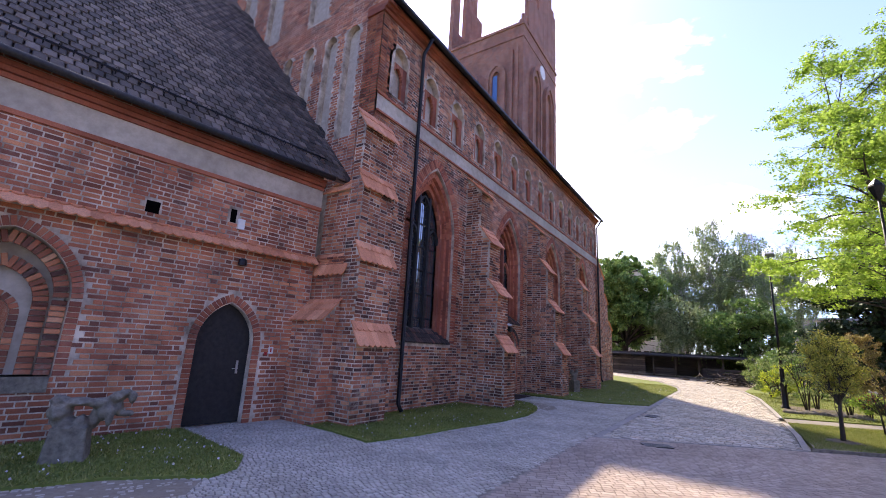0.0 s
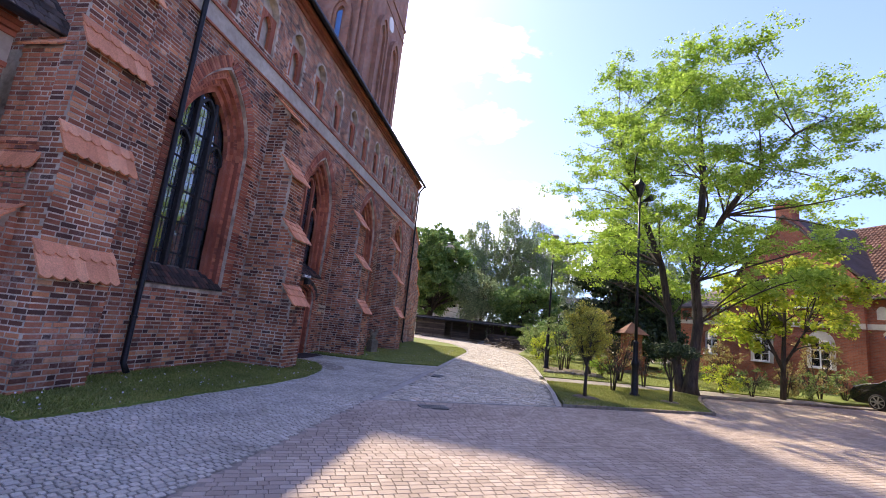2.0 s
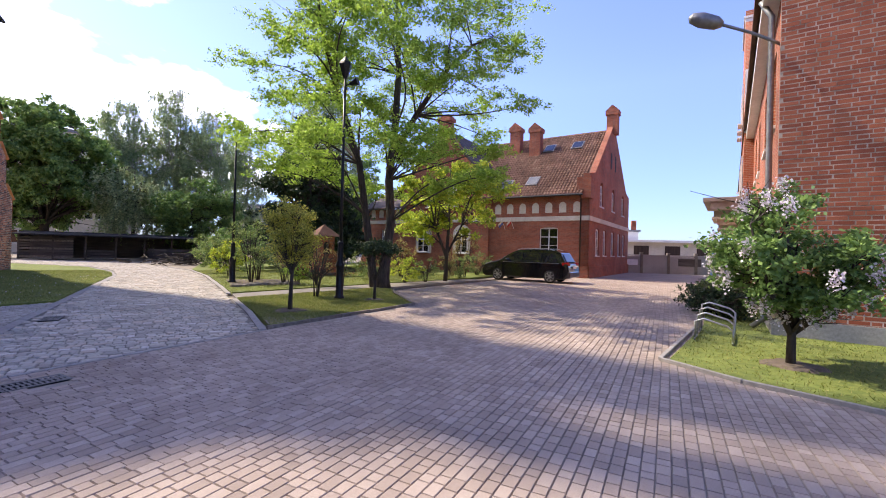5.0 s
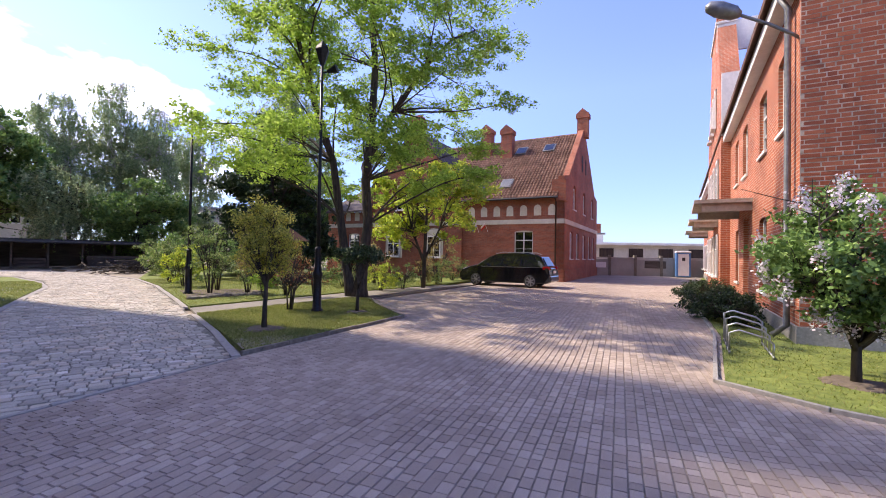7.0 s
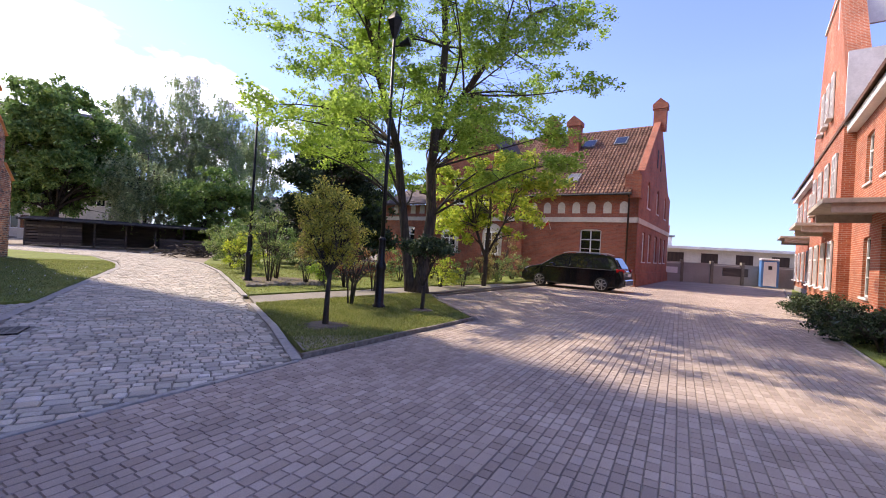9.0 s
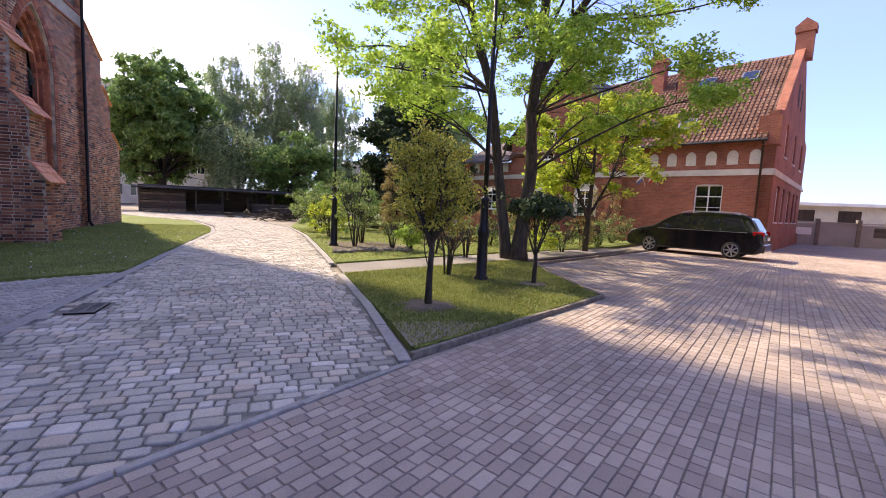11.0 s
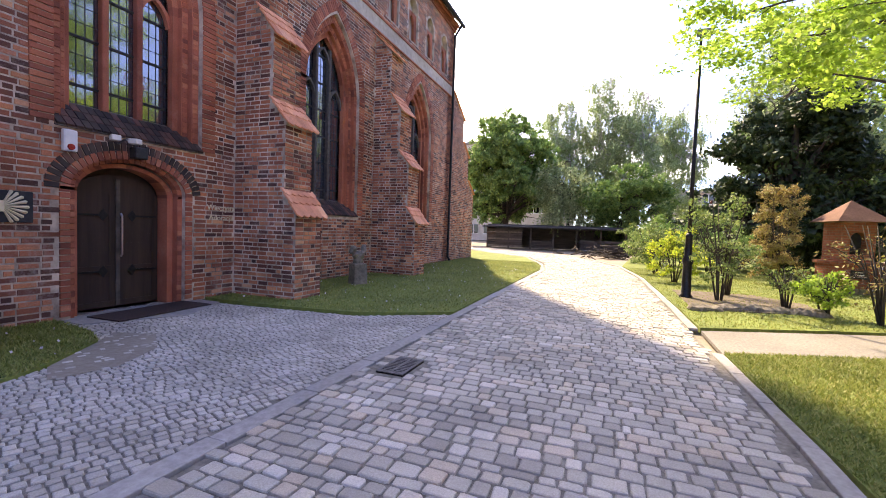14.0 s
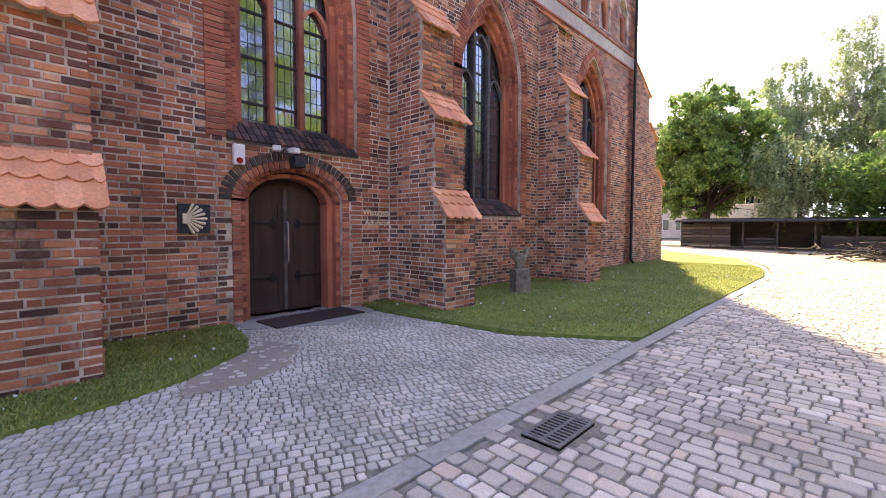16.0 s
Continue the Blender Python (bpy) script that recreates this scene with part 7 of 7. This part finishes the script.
# ---- portal things ----
sheet("doorstep", [(-6.95, 16.35), (-6.35, 16.35), (-6.2, 16.7), (-5.75, 17.45), (-6.3, 18.5), (-6.95, 18.5)], 0.012, M["concrete"], "worn grey stone doorstep", 0.03)
g = Geo().box(-0.33, 0.33, -0.78, 0.78, 0, 0.02)
mat_ob = part("doormat", g, M["mat"], bevel=0.004)
mat_ob.matrix_world = pose(-6.45, 17.42, 0.013, 0, 0, 3)
tagged(mat_ob, "dark brown doormat before the portal", "doormat")
sign = thing("shell_sign", "dark square plaque with a pale scallop shell", "sign", SIDE @ Matrix.Translation((15.83, 1.57, 0.018)))
part("plaque", Geo().box(-0.2, 0.2, -0.2, 0.2, 0, 0.03), M["tar"], sign, bevel=0.005)
for k in range(9):
    a = radians(-62 + 15.5 * k)
    L = 0.27 - 0.02 * abs(k - 4) * 0.6
    m = Matrix.Translation((-0.12, 0, 0.03)) @ Matrix.Rotation(a, 4, "Z")
    part("shell_rib", Geo().add([m @ Vector(p) for p in ((0.03, -0.006, 0), (L, -0.021, 0), (L + 0.015, 0, 0), (L, 0.021, 0), (0.03, 0.006, 0), (0.03, 0, 0.012), (L, 0, 0.018))], [(0, 1, 6, 5), (1, 2, 6), (2, 3, 6), (3, 4, 5, 6), (4, 0, 5)]), M["gold"], sign)
part("shell_hinge", Geo().box(-0.15, -0.09, -0.07, 0.07, 0.03, 0.05), M["gold"], sign, bevel=0.01)


def lettering(text, m, size, mat, label):
    cu = bpy.data.curves.new("lettering", "FONT")
    cu.body, cu.size, cu.extrude, cu.align_x = text, size, 0.006, "LEFT"
    ob = new("lettering_source", cu)
    dg = bpy.context.evaluated_depsgraph_get()
    me = bpy.data.meshes.new_from_object(ob.evaluated_get(dg))
    bpy.data.objects.remove(ob)
    me.materials.clear()
    me.materials.append(mat)
    o = new("lettering", me)
    o.matrix_world = m
    return tagged(o, label, "lettering")


lettering("Wieczysta", SIDE @ Matrix.Translation((18.62, 1.69, 0.03)), 0.15, M["gold"], "pale metal letters fixed to the brick wall")
lettering("Adoracja", SIDE @ Matrix.Translation((18.66, 1.5, 0.03)), 0.15, M["gold"], "pale metal letters fixed to the brick wall")
alarm = thing("alarm_box", "white siren box with a red lens on the wall", "alarm", SIDE @ Matrix.Translation((16.43, 2.52, 0.01)))
part("housing", Geo().box(-0.085, 0.085, -0.15, 0.15, 0, 0.08), M["white"], alarm, bevel=0.02)
part("lens", Geo().lathe([(0.045, 0.08), (0.04, 0.1), (0.01, 0.105)], 12, Matrix.Translation((0, -0.09, 0))), M["redlamp"], alarm)
flood = thing("floodlight", "small twin floodlight above the portal", "lamp", SIDE @ Matrix.Translation((17.08, 2.66, 0.02)))
part("arm", Geo().tube([(0, -0.05, 0), (0, 0, 0.12), (0, 0, 0.2)], 0.015, 6), M["zinc"], flood)
for s in (-1, 1):
    part("lamp_head", Geo().box(-0.06, 0.06, -0.04, 0.04, 0.1, 0.24, Matrix.Translation((s * 0.09, 0, 0)) @ Matrix.Rotation(radians(s * 18), 4, "Y")), M["white"], flood, bevel=0.01)
cam_box = thing("sensor_lamp", "dark grey sensor lamp under the sill", "lamp", SIDE @ Matrix.Translation((17.33, 2.5, 0.02)))
part("housing", Geo().box(-0.1, 0.1, -0.09, 0.09, 0, 0.16), M["lead"], cam_box, bevel=0.02)
# chapel fittings
lw = thing("wall_light", "small white square wall light", "lamp", CH @ Matrix.Translation((0.58, 3.95, 0.01)))
part("housing", Geo().box(-0.07, 0.07, -0.11, 0.11, 0, 0.07), M["white"], lw, bevel=0.012)
lb = thing("wall_light", "black downlight on a short bracket", "lamp", CH @ Matrix.Translation((0.71, 3.17, 0.01)))
part("housing", Geo().lathe([(0.09, -0.07), (0.08, 0.05), (0.03, 0.08)], 12, Matrix.Translation((0, 0, 0.1)) @ Matrix.Rotation(radians(-90), 4, "X")), M["iron"], lb)
part("bracket", Geo().box(-0.03, 0.03, -0.03, 0.03, 0, 0.09), M["iron"], lb)
ns = thing("number_plate", "small white and red number plate", "sign", CH @ Matrix.Translation((1.63, 1.43, 0.015)))
part("plate", Geo().box(-0.05, 0.05, -0.07, 0.07, 0, 0.012), M["white"], ns)
part("red_mark", Geo().box(-0.015, 0.015, -0.04, 0.04, 0.012, 0.015), M["flag_red"], ns)
st = thing("switch_box", "small red wall switch", "switch", CH @ Matrix.Translation((1.52, 1.36, 0.015)))
part("box", Geo().box(-0.025, 0.025, -0.03, 0.03, 0, 0.03), M["flag_red"], st)


def grate(at, w, l, rz, bars):
    t = thing("drain_grate", "cast iron drain grate flush with the paving", "drain grate", pose(at[0], at[1], 0.0, 0, 0, rz))
    g = Geo()
    for x0, x1, y0, y1 in ((-w / 2, w / 2, -l / 2, -l / 2 + 0.03), (-w / 2, w / 2, l / 2 - 0.03, l / 2), (-w / 2, -w / 2 + 0.03, -l / 2 + 0.03, l / 2 - 0.03), (w / 2 - 0.03, w / 2, -l / 2 + 0.03, l / 2 - 0.03), (-0.012, 0.012, -l / 2 + 0.03, l / 2 - 0.03)):
        g.box(x0, x1, y0, y1, -0.04, 0.009)
    part("frame", g, M["iron_grey"], t)
    for i in range(bars):
        y = -l / 2 + 0.03 + (i + 0.5) * (l - 0.06) / bars
        part("bar", Geo().box(-w / 2 + 0.03, w / 2 - 0.03, y - 0.011, y + 0.011, -0.03, 0.008), M["iron_grey"], t)
    # shallow black slab paints the darkness of the shaft below the bars
    part("pit_shade", Geo().box(-w / 2, w / 2, -l / 2, l / 2, -0.045, 0.001), M["hollow_dark"], t)


grate((-1.74, 16.8), 0.3, 0.52, 0, 10)
grate((-0.97, 12.0), 0.3, 0.55, 120, 11)

# ---- racks, court end ----
def bike_rack():
    t = thing("bicycle_rack", "galvanised tubular bicycle rack on the lawn", "bicycle rack", pose(8.05, 9.55, 0.03, 0, 0, 22) @ Matrix.Scale(0.85, 4))
    for k in range(4):
        x = k * 0.5
        part("hoop", Geo().tube([(x, -0.15, 0), (x, -0.15, 0.28 + 0.07 * k), (x + 0.06, -0.05, 0.36 + 0.07 * k), (x + 0.1, 0.35, 0.46 + 0.07 * k), (x + 0.12, 0.5, 0.4 + 0.07 * k), (x + 0.12, 0.5, 0)], 0.02, 8), M["steel"], t, smooth=True)
    part("rail", Geo().tube([(-0.05, -0.15, 0.05), (1.55, -0.15, 0.05)], 0.018, 8), M["steel"], t, smooth=True)
    part("rail", Geo().tube([(0.05, 0.5, 0.05), (1.65, 0.5, 0.05)], 0.018, 8), M["steel"], t, smooth=True)


bike_rack()
cw_ = thing("court_wall", "grey concrete yard wall with a dark gate", "wall", pose(33.8, 30.2, 0, 0, 0, -45))
for k in range(7):
    part("wall_panel", Geo().box(k * 2.2 + 0.05, k * 2.2 + 2.15, 0, 0.2, 0, 1.5 + 0.05 * (k % 2)), M["concrete"], cw_)
    part("pier", Geo().box(k * 2.2 - 0.1, k * 2.2 + 0.12, -0.08, 0.28, 0, 1.85), M["stone"], cw_)
    part("coping", Geo().box(k * 2.2 - 0.05, k * 2.2 + 2.2, -0.05, 0.25, 1.552, 1.63), M["concrete"], cw_)
part("gate", Geo().box(5.2, 7.0, -0.06, 0.0, 0.7, 1.35), M["timber"], cw_)
part("notice", Geo().box(0.8, 1.9, -0.03, 0.0, 0.7, 1.2), M["white"], cw_)
low = thing("flat_roofed_house", "low cream house with a flat roof", "house", pose(43.5, 36.0, 0, 0, 0, -42))
part("wall", Geo().box(0, 14, 0, 6, 0, 3.1), M["cream"], low)
part("roof", Geo().box(-0.4, 14.4, -0.6, 6.4, 3.1, 3.35), M["white"], low)
for k in range(4):
    part("window", Geo().box(1 + k * 3.3, 2.6 + k * 3.3, -0.04, 0.0, 1.7, 2.7), M["oak"], low)
wh = thing("white_house", "small white house with chimneys", "house", pose(42.5, 40, 0, 0, 0, -42))
part("wall", Geo().box(0, 5.5, 0, 5, 0, 4.4), M["white"], wh)
part("roof", Geo().box(-0.2, 5.7, -0.2, 5.2, 4.4, 4.6), M["zinc"], wh)
for x in (0.6, 4.0, 5.0):
    part("chimney", Geo().box(x, x + 0.5, 1, 1.5, 4.6, 5.8), M["brick_red"], wh)
for x in (0.8, 3.2):
    part("window", Geo().box(x, x + 1.1, -0.04, 0, 2.2, 3.4), M["carglass"], wh)
toilet = thing("portable_toilet", "blue and white portable toilet cabin", "toilet cabin", pose(38.9, 23.9, 0, 0, 0, -60))
part("cabin", Geo().box(-0.55, 0.55, -0.55, 0.55, 0.05, 2.1), M["bluebox"], toilet, bevel=0.03)
part("door", Geo().box(-0.4, 0.4, -0.58, -0.55, 0.15, 2.0), M["white"], toilet)
part("roof", Geo().box(-0.58, 0.58, -0.58, 0.58, 2.1, 2.25), M["white"], toilet, bevel=0.05)
part("sign", Geo().box(-0.12, 0.12, -0.6, -0.58, 1.4, 1.7), M["tar"], toilet)
for k, (lx, lz, mt, lb_) in enumerate(((5.75, 3.35, "flag_blue", "blue and white flag on a slanting staff"), (5.1, 3.4, "flag_red", "white and red flag on a slanting staff"))):
    f = thing("flag", lb_, "flag", rect.matrix_world @ Matrix.Translation((lx, 0.05, lz)))
    part("staff", Geo().tube([(0, 0, -0.2), (0, 0.6, 0.45)], 0.012, 6), M["white"], f)
    for j, mm in enumerate(("white", mt)):
        part("cloth", Geo().add([(0.02, 0.55 - 0.12 * j, 0.38 - 0.12 * j), (0.02, 0.43 - 0.12 * j, 0.26 - 0.12 * j), (0.35, 0.4 - 0.12 * j, -0.05 - 0.12 * j), (0.3, 0.52 - 0.12 * j, 0.1 - 0.12 * j)], [(0, 1, 2, 3), (3, 2, 1, 0)][:1]), M[mm], f)

# ---- shed and far houses ----
shed = thing("wooden_shed", "long dark open timber shed with log stacks", "shed", pose(-10.6, 52.6, 0, 0, 0, 2))
part("roof", Geo().prism([(-0.8, 1.95), (4.0, 2.25), (4.0, 2.35), (-0.8, 2.05)], Matrix(((0, 0, 1, -0.3), (1, 0, 0, 0), (0, 1, 0, 0), (0, 0, 0, 1))), 13.2), M["tar"], shed, "black tar-paper roof")
part("back_wall", Geo().box(0, 12.5, 3.6, 3.7, 0, 2.1), M["timber"], shed)
for s in (0, 12.4):
    part("side_wall", Geo().box(s, s + 0.1, 0, 3.6, 0, 2.0), M["timber"], shed)
for k in range(7):
    part("post", Geo().box(k * 2.06, k * 2.06 + 0.12, -0.05, 0.07, 0, 2.0), M["timber"], shed)
for k in range(8):
    part("slat", Geo().box(0.1, 3.4, -0.02, 0.02, 0.12 + k * 0.22, 0.28 + k * 0.22), M["stone"] if k % 3 == 0 else M["timber"], shed)
for k in range(3):
    part("slat", Geo().box(4.3, 6.1, -0.02, 0.02, 0.15 + k * 0.25, 0.28 + k * 0.25), M["timber"], shed)
    part("slat", Geo().box(8.6, 12.4, -0.02, 0.02, 0.15 + k * 0.3, 0.4 + k * 0.3), M["timber"], shed)
heap = Geo()
hr = np.random.RandomState(5)
for k in range(170):
    a = hr.rand() * 6.28
    p = Vector((hr.randn() * 1.4, hr.randn() * 0.6, 0.1 + abs(hr.randn()) * 0.32))
    q = p + Vector((math.cos(a), math.sin(a), hr.randn() * 0.2)) * hr.uniform(0.4, 1.2)
    heap.tube([p, q], [0.05, 0.025], 5)
brush = part("brush_pile", heap, M["bark"])
brush.matrix_world = Matrix.Translation((0.9, 43.5, -0.05))
tagged(brush, "heap of cut branches beside the lane", "brush pile", kind="stuff")


def flats(name, label, m, w, h, floors, bays, mat):
    b = thing(name, label, "apartment block", m)
    part("wall", Geo().box(0, w, 0, 10, 0, h), mat, b)
    part("roof", Geo().box(-0.3, w + 0.3, -0.3, 10.3, h, h + 0.4), M["zinc"], b)
    for i in range(bays):
        for j in range(floors):
            x, z = (i + 0.5) * w / bays, 1.2 + j * h / floors
            wd = part("window", Geo().box(x - 0.8, x + 0.8, -0.06, 0, z, z + 1.5), M["carglass"], b)
            part("window_frame", Geo().box(x - 0.05, x + 0.05, -0.09, -0.06, z, z + 1.5).box(x - 0.85, x + 0.85, -0.12, 0, z - 0.1, z), M["white"], wd)


flats("apartment_block", "cream apartment block with regular windows behind the trees", pose(-36, 84, 0, 0, 0, -3), 24, 16.5, 5, 9, M["cream"])
flats("town_house", "pale old town house behind the shed", pose(-17, 76, 0, 0, 0, 0), 12, 6.5, 2, 6, M["cream"])
flats("town_house", "pale house beyond the garden", pose(8, 92, 0, 0, 0, 0), 26, 9, 3, 9, M["plaster"])

# bare earth round the stems of the planted trees
for x, y, r, seed in ((2.46, 16.06, 0.42, 1), (5.07, 17.36, 0.3, 2), (7.43, 8.43, 0.38, 3)):
    er = np.random.RandomState(seed)
    g = Geo()
    pts = [(x + r * (0.75 + 0.45 * er.rand()) * math.cos(a), y + r * (0.75 + 0.45 * er.rand()) * math.sin(a)) for a in np.linspace(0, 2 * math.pi, 18, endpoint=False)]
    V = [Vector((px, py, 0.03)) for px, py in pts] + [Vector((x + (px - x) * 0.72, y + (py - y) * 0.72, 0.062)) for px, py in pts] + [Vector((x, y, 0.066))]
    F = [(i, (i + 1) % 18, 18 + (i + 1) % 18, 18 + i) for i in range(18)] + [(18 + i, 18 + (i + 1) % 18, 36) for i in range(18)]
    g.add(V, F)
    tagged(part("bare_earth", g, M["soil"]), "patch of bare dry earth round a planted stem", "soil", kind="stuff")
# ---- grass ----
def grass(poly, count, seed, ylim=None, h=0.034):
    rng = np.random.RandomState(seed)
    xs, ys = [p[0] for p in poly], [p[1] for p in poly]
    x = rng.uniform(min(xs), max(xs), count * 3)
    y = rng.uniform(min(ys), max(ys) if ylim is None else min(max(ys), ylim), count * 3)
    keep = np.zeros(len(x), bool)
    for (x1, y1), (x2, y2) in zip(poly, poly[1:] + poly[:1]):
        if y1 != y2:
            keep ^= ((y1 > y) != (y2 > y)) & (x < (x2 - x1) * (y - y1) / (y2 - y1) + x1)
    keep &= x < 14
    x, y = x[keep][:count], y[keep][:count]
    n = len(x)
    a, hh = rng.rand(n) * 6.283, h * (0.5 + rng.rand(n))
    lean = rng.randn(n, 2) * 0.025
    w = 0.006 + 0.004 * rng.rand(n)
    B = np.c_[x, y, np.full(n, 0.026)]
    side = np.c_[np.cos(a), np.sin(a), np.zeros(n)] * w[:, None]
    tip = B + np.c_[lean, hh]
    P = np.stack([B - side, B + side, tip], 1)
    me = bpy.data.meshes.new("grass")
    me.vertices.add(3 * n)
    me.vertices.foreach_set("co", P.reshape(-1))
    me.loops.add(3 * n)
    me.loops.foreach_set("vertex_index", np.arange(3 * n, dtype=np.int32))
    me.polygons.add(n)
    me.polygons.foreach_set("loop_start", (np.arange(n) * 3).astype(np.int32))
    me.materials.append(M["grass"])
    me.update(calc_edges=True)
    tagged(new("grass", me), "short mown grass", "grass", kind="stuff")


for k, (poly, n, yl) in enumerate(((LAWN_BAY, 60000, None), (LAWN_WEST, 110000, 34), (ISLAND, 70000, None), (LAWN_CHAPEL, 40000, None), (LAWN_EAST, 60000, 14), (GARDEN, 70000, 34))):
    grass(poly, n, 300 + k, yl)
rng = np.random.RandomState(8)
P = []
for poly, n in ((LAWN_BAY, 160), (LAWN_CHAPEL, 160), (LAWN_WEST, 200)):
    while n:
        x, y = rng.uniform(-8.5, -2.3), rng.uniform(2, 30)
        if inside(x, y, poly):
            P.append((x, y, 0.075))
            n -= 1
tagged(part("daisies", leaves_mesh("daisies", M["petal"], P, 0.03, rng, aspect=1.0), M["petal"]), "scattered small white daisies", "flowers", kind="stuff")


# ---- paving stones ----
def in_poly(x, y, poly):
    hit = np.zeros(len(x), bool)
    for (x1, y1), (x2, y2) in zip(poly, poly[1:] + poly[:1]):
        if y1 != y2:
            hit ^= ((y1 > y) != (y2 > y)) & (x < (x2 - x1) * (y - y1) / (y2 - y1) + x1)
    return hit


def pave(name, parent, poly, ang, box, row_h, lens, gap, mat, base_z, high, seed, near, jitter, inset, avoid=(), piece="sett", worn=True):
    """Rows of stones over poly. box: bounds along and across the rows; near(x, y): stones that become objects of their own."""
    rng = np.random.RandomState(seed)
    u0, u1, v0, v1 = box
    rec, v = [], v0
    while v < v1:
        h = row_h * (1 + jitter * rng.uniform(-1, 1))
        u = u0 + rng.rand() * 0.2
        while u < u1:
            w = lens[rng.randint(len(lens))] * (1 + jitter * rng.uniform(-1, 1))
            rec.append((u + w / 2, v + h / 2, w - gap, h - gap))
            u += w
        v += h
    r = np.array(rec)
    c, s = math.cos(ang), math.sin(ang)
    x, y = r[:, 0] * c - r[:, 1] * s, r[:, 0] * s + r[:, 1] * c
    ok = in_poly(x, y, poly)
    for px, py, rad in avoid:
        ok &= np.hypot(x - px, y - py) > rad
    r, x, y = r[ok], x[ok], y[ok]
    pick = near(x, y)
    idx = np.flatnonzero(pick)[:300]
    loose = np.zeros(len(x), bool)
    loose[idx] = True
    ax = np.array([[c, s, 0], [-s, c, 0], [0, 0, 1.0]])
    n = int((~loose).sum())
    axs = np.repeat(ax[None], n, 0)
    tw = rng.randn(n) * jitter * 0.18
    tilt = rng.randn(n, 2) * jitter * 0.08
    R = np.stack([np.stack([np.cos(tw), np.sin(tw), np.zeros(n)], 1), np.stack([-np.sin(tw), np.cos(tw), np.zeros(n)], 1), np.c_[tilt, np.ones(n)]], 1)
    axs = R @ ax
    hh = high * (1 + 0.28 * rng.randn(n) * min(1, jitter * 3)).clip(0.4, 1.7)
    spots, dims = np.c_[x, y, np.full(len(x), base_z)][~loose], np.c_[r[~loose, 2:4], hh]
    me = stones_mesh(name, mat, spots, dims, axs, inset, rng) if worn else blocks_mesh(name, mat, spots, dims, axs, inset)
    ob = part(name, me, mat, parent)
    ob["kind"] = "stuff"
    groups = {}
    for i in idx:
        groups.setdefault((round(r[i, 2] / 0.02) * 0.02, round(r[i, 3] / 0.02) * 0.02), []).append(i)
    for (w, h), ids in groups.items():
        kinds = 3 if worn else 1
        for q in range(kinds):
            m1 = stones_mesh(piece, mat, [(0, 0, 0)], [(w, h, high)], np.eye(3), inset, rng) if worn else blocks_mesh(piece, mat, [(0, 0, 0)], [(w, h, high)], np.eye(3), inset)
            LAST.append((piece, parent, m1, [Matrix.Translation((x[i], y[i], base_z + rng.uniform(-0.003, 0.002))) @ Matrix.Rotation(ang + rng.randn() * jitter * 0.12, 4, "Z") for i in ids[q::kinds]]))


ROAD_IN = [(-2.03, 12.0), (1.5, 14.08), (1.5, 16.5), (1.5, 20.9), (1.3, 29.4), (0.75, 35), (-1.9, 43.4), (-6.8, 49.1), (-14, 53), (-9, 44.3), (-4, 38.6), (-2.5, 34), (-2.03, 30), (-2.03, 19.6)]
pave("sett_rows", road, ROAD_IN, 0.0, (-15, 2, 11.9, 53), 0.125, (0.11, 0.135, 0.16, 0.19), 0.014, M["sett_big"], -0.012, 0.0165, 501, lambda x, y: (y > 15.2) & (y < 17.9) & (x > -1.4), 0.26, 0.011, [(-1.74, 16.68, 0.24), (-1.74, 16.92, 0.24)])
FORE_IN = [(-8.6, -2), (-2.24, -2), (-2.24, 19.65), (-3.6, 18.75), (-6.3, 18.45), (-7.2, 18.4), (-7.2, 8.2), (-8.2, 8.0)]
pave("sett_rows", fore, FORE_IN, radians(68), (-9, 20, -2, 14), 0.078, (0.068, 0.08, 0.092), 0.012, M["sett_small"], -0.010, 0.0125, 502, lambda x, y: (y > 14.6) & (y < 16.5) & (x > -4.0) & (x < -2.4), 0.2, 0.008)
COURT_IN = [(-2.2, 1.0), (20, 1.0), (30, 20), (26, 27), (19.3, 25.9), (13.9, 23.3), (7.15, 20.15), (6.55, 18.8), (5.85, 16.15), (1.58, 14.0), (-2.2, 11.78)]
EAST_CUT = LAWN_EAST
pave("paver_rows", court, COURT_IN, GA, (-4, 32, -10, 17), 0.096, (0.1, 0.14, 0.18, 0.14), 0.0045, M["paver"], -0.010, 0.0112, 503, lambda x, y: (y > 9.4) & (y < 12.0) & (x > -0.6) & (x < 2.6), 0.04, 0.005, [(-0.97, 12.0, 0.2), (-1.12, 12.05, 0.2), (-0.83, 11.93, 0.2)], "paver", worn=False)

# pieces that stand as objects of their own
for nm, parent, me, mats in LAST:
    for m in mats:
        ob = bpy.data.objects.new(nm, me)
        scene.collection.objects.link(ob)
        ob.parent = parent
        ob.matrix_local = m
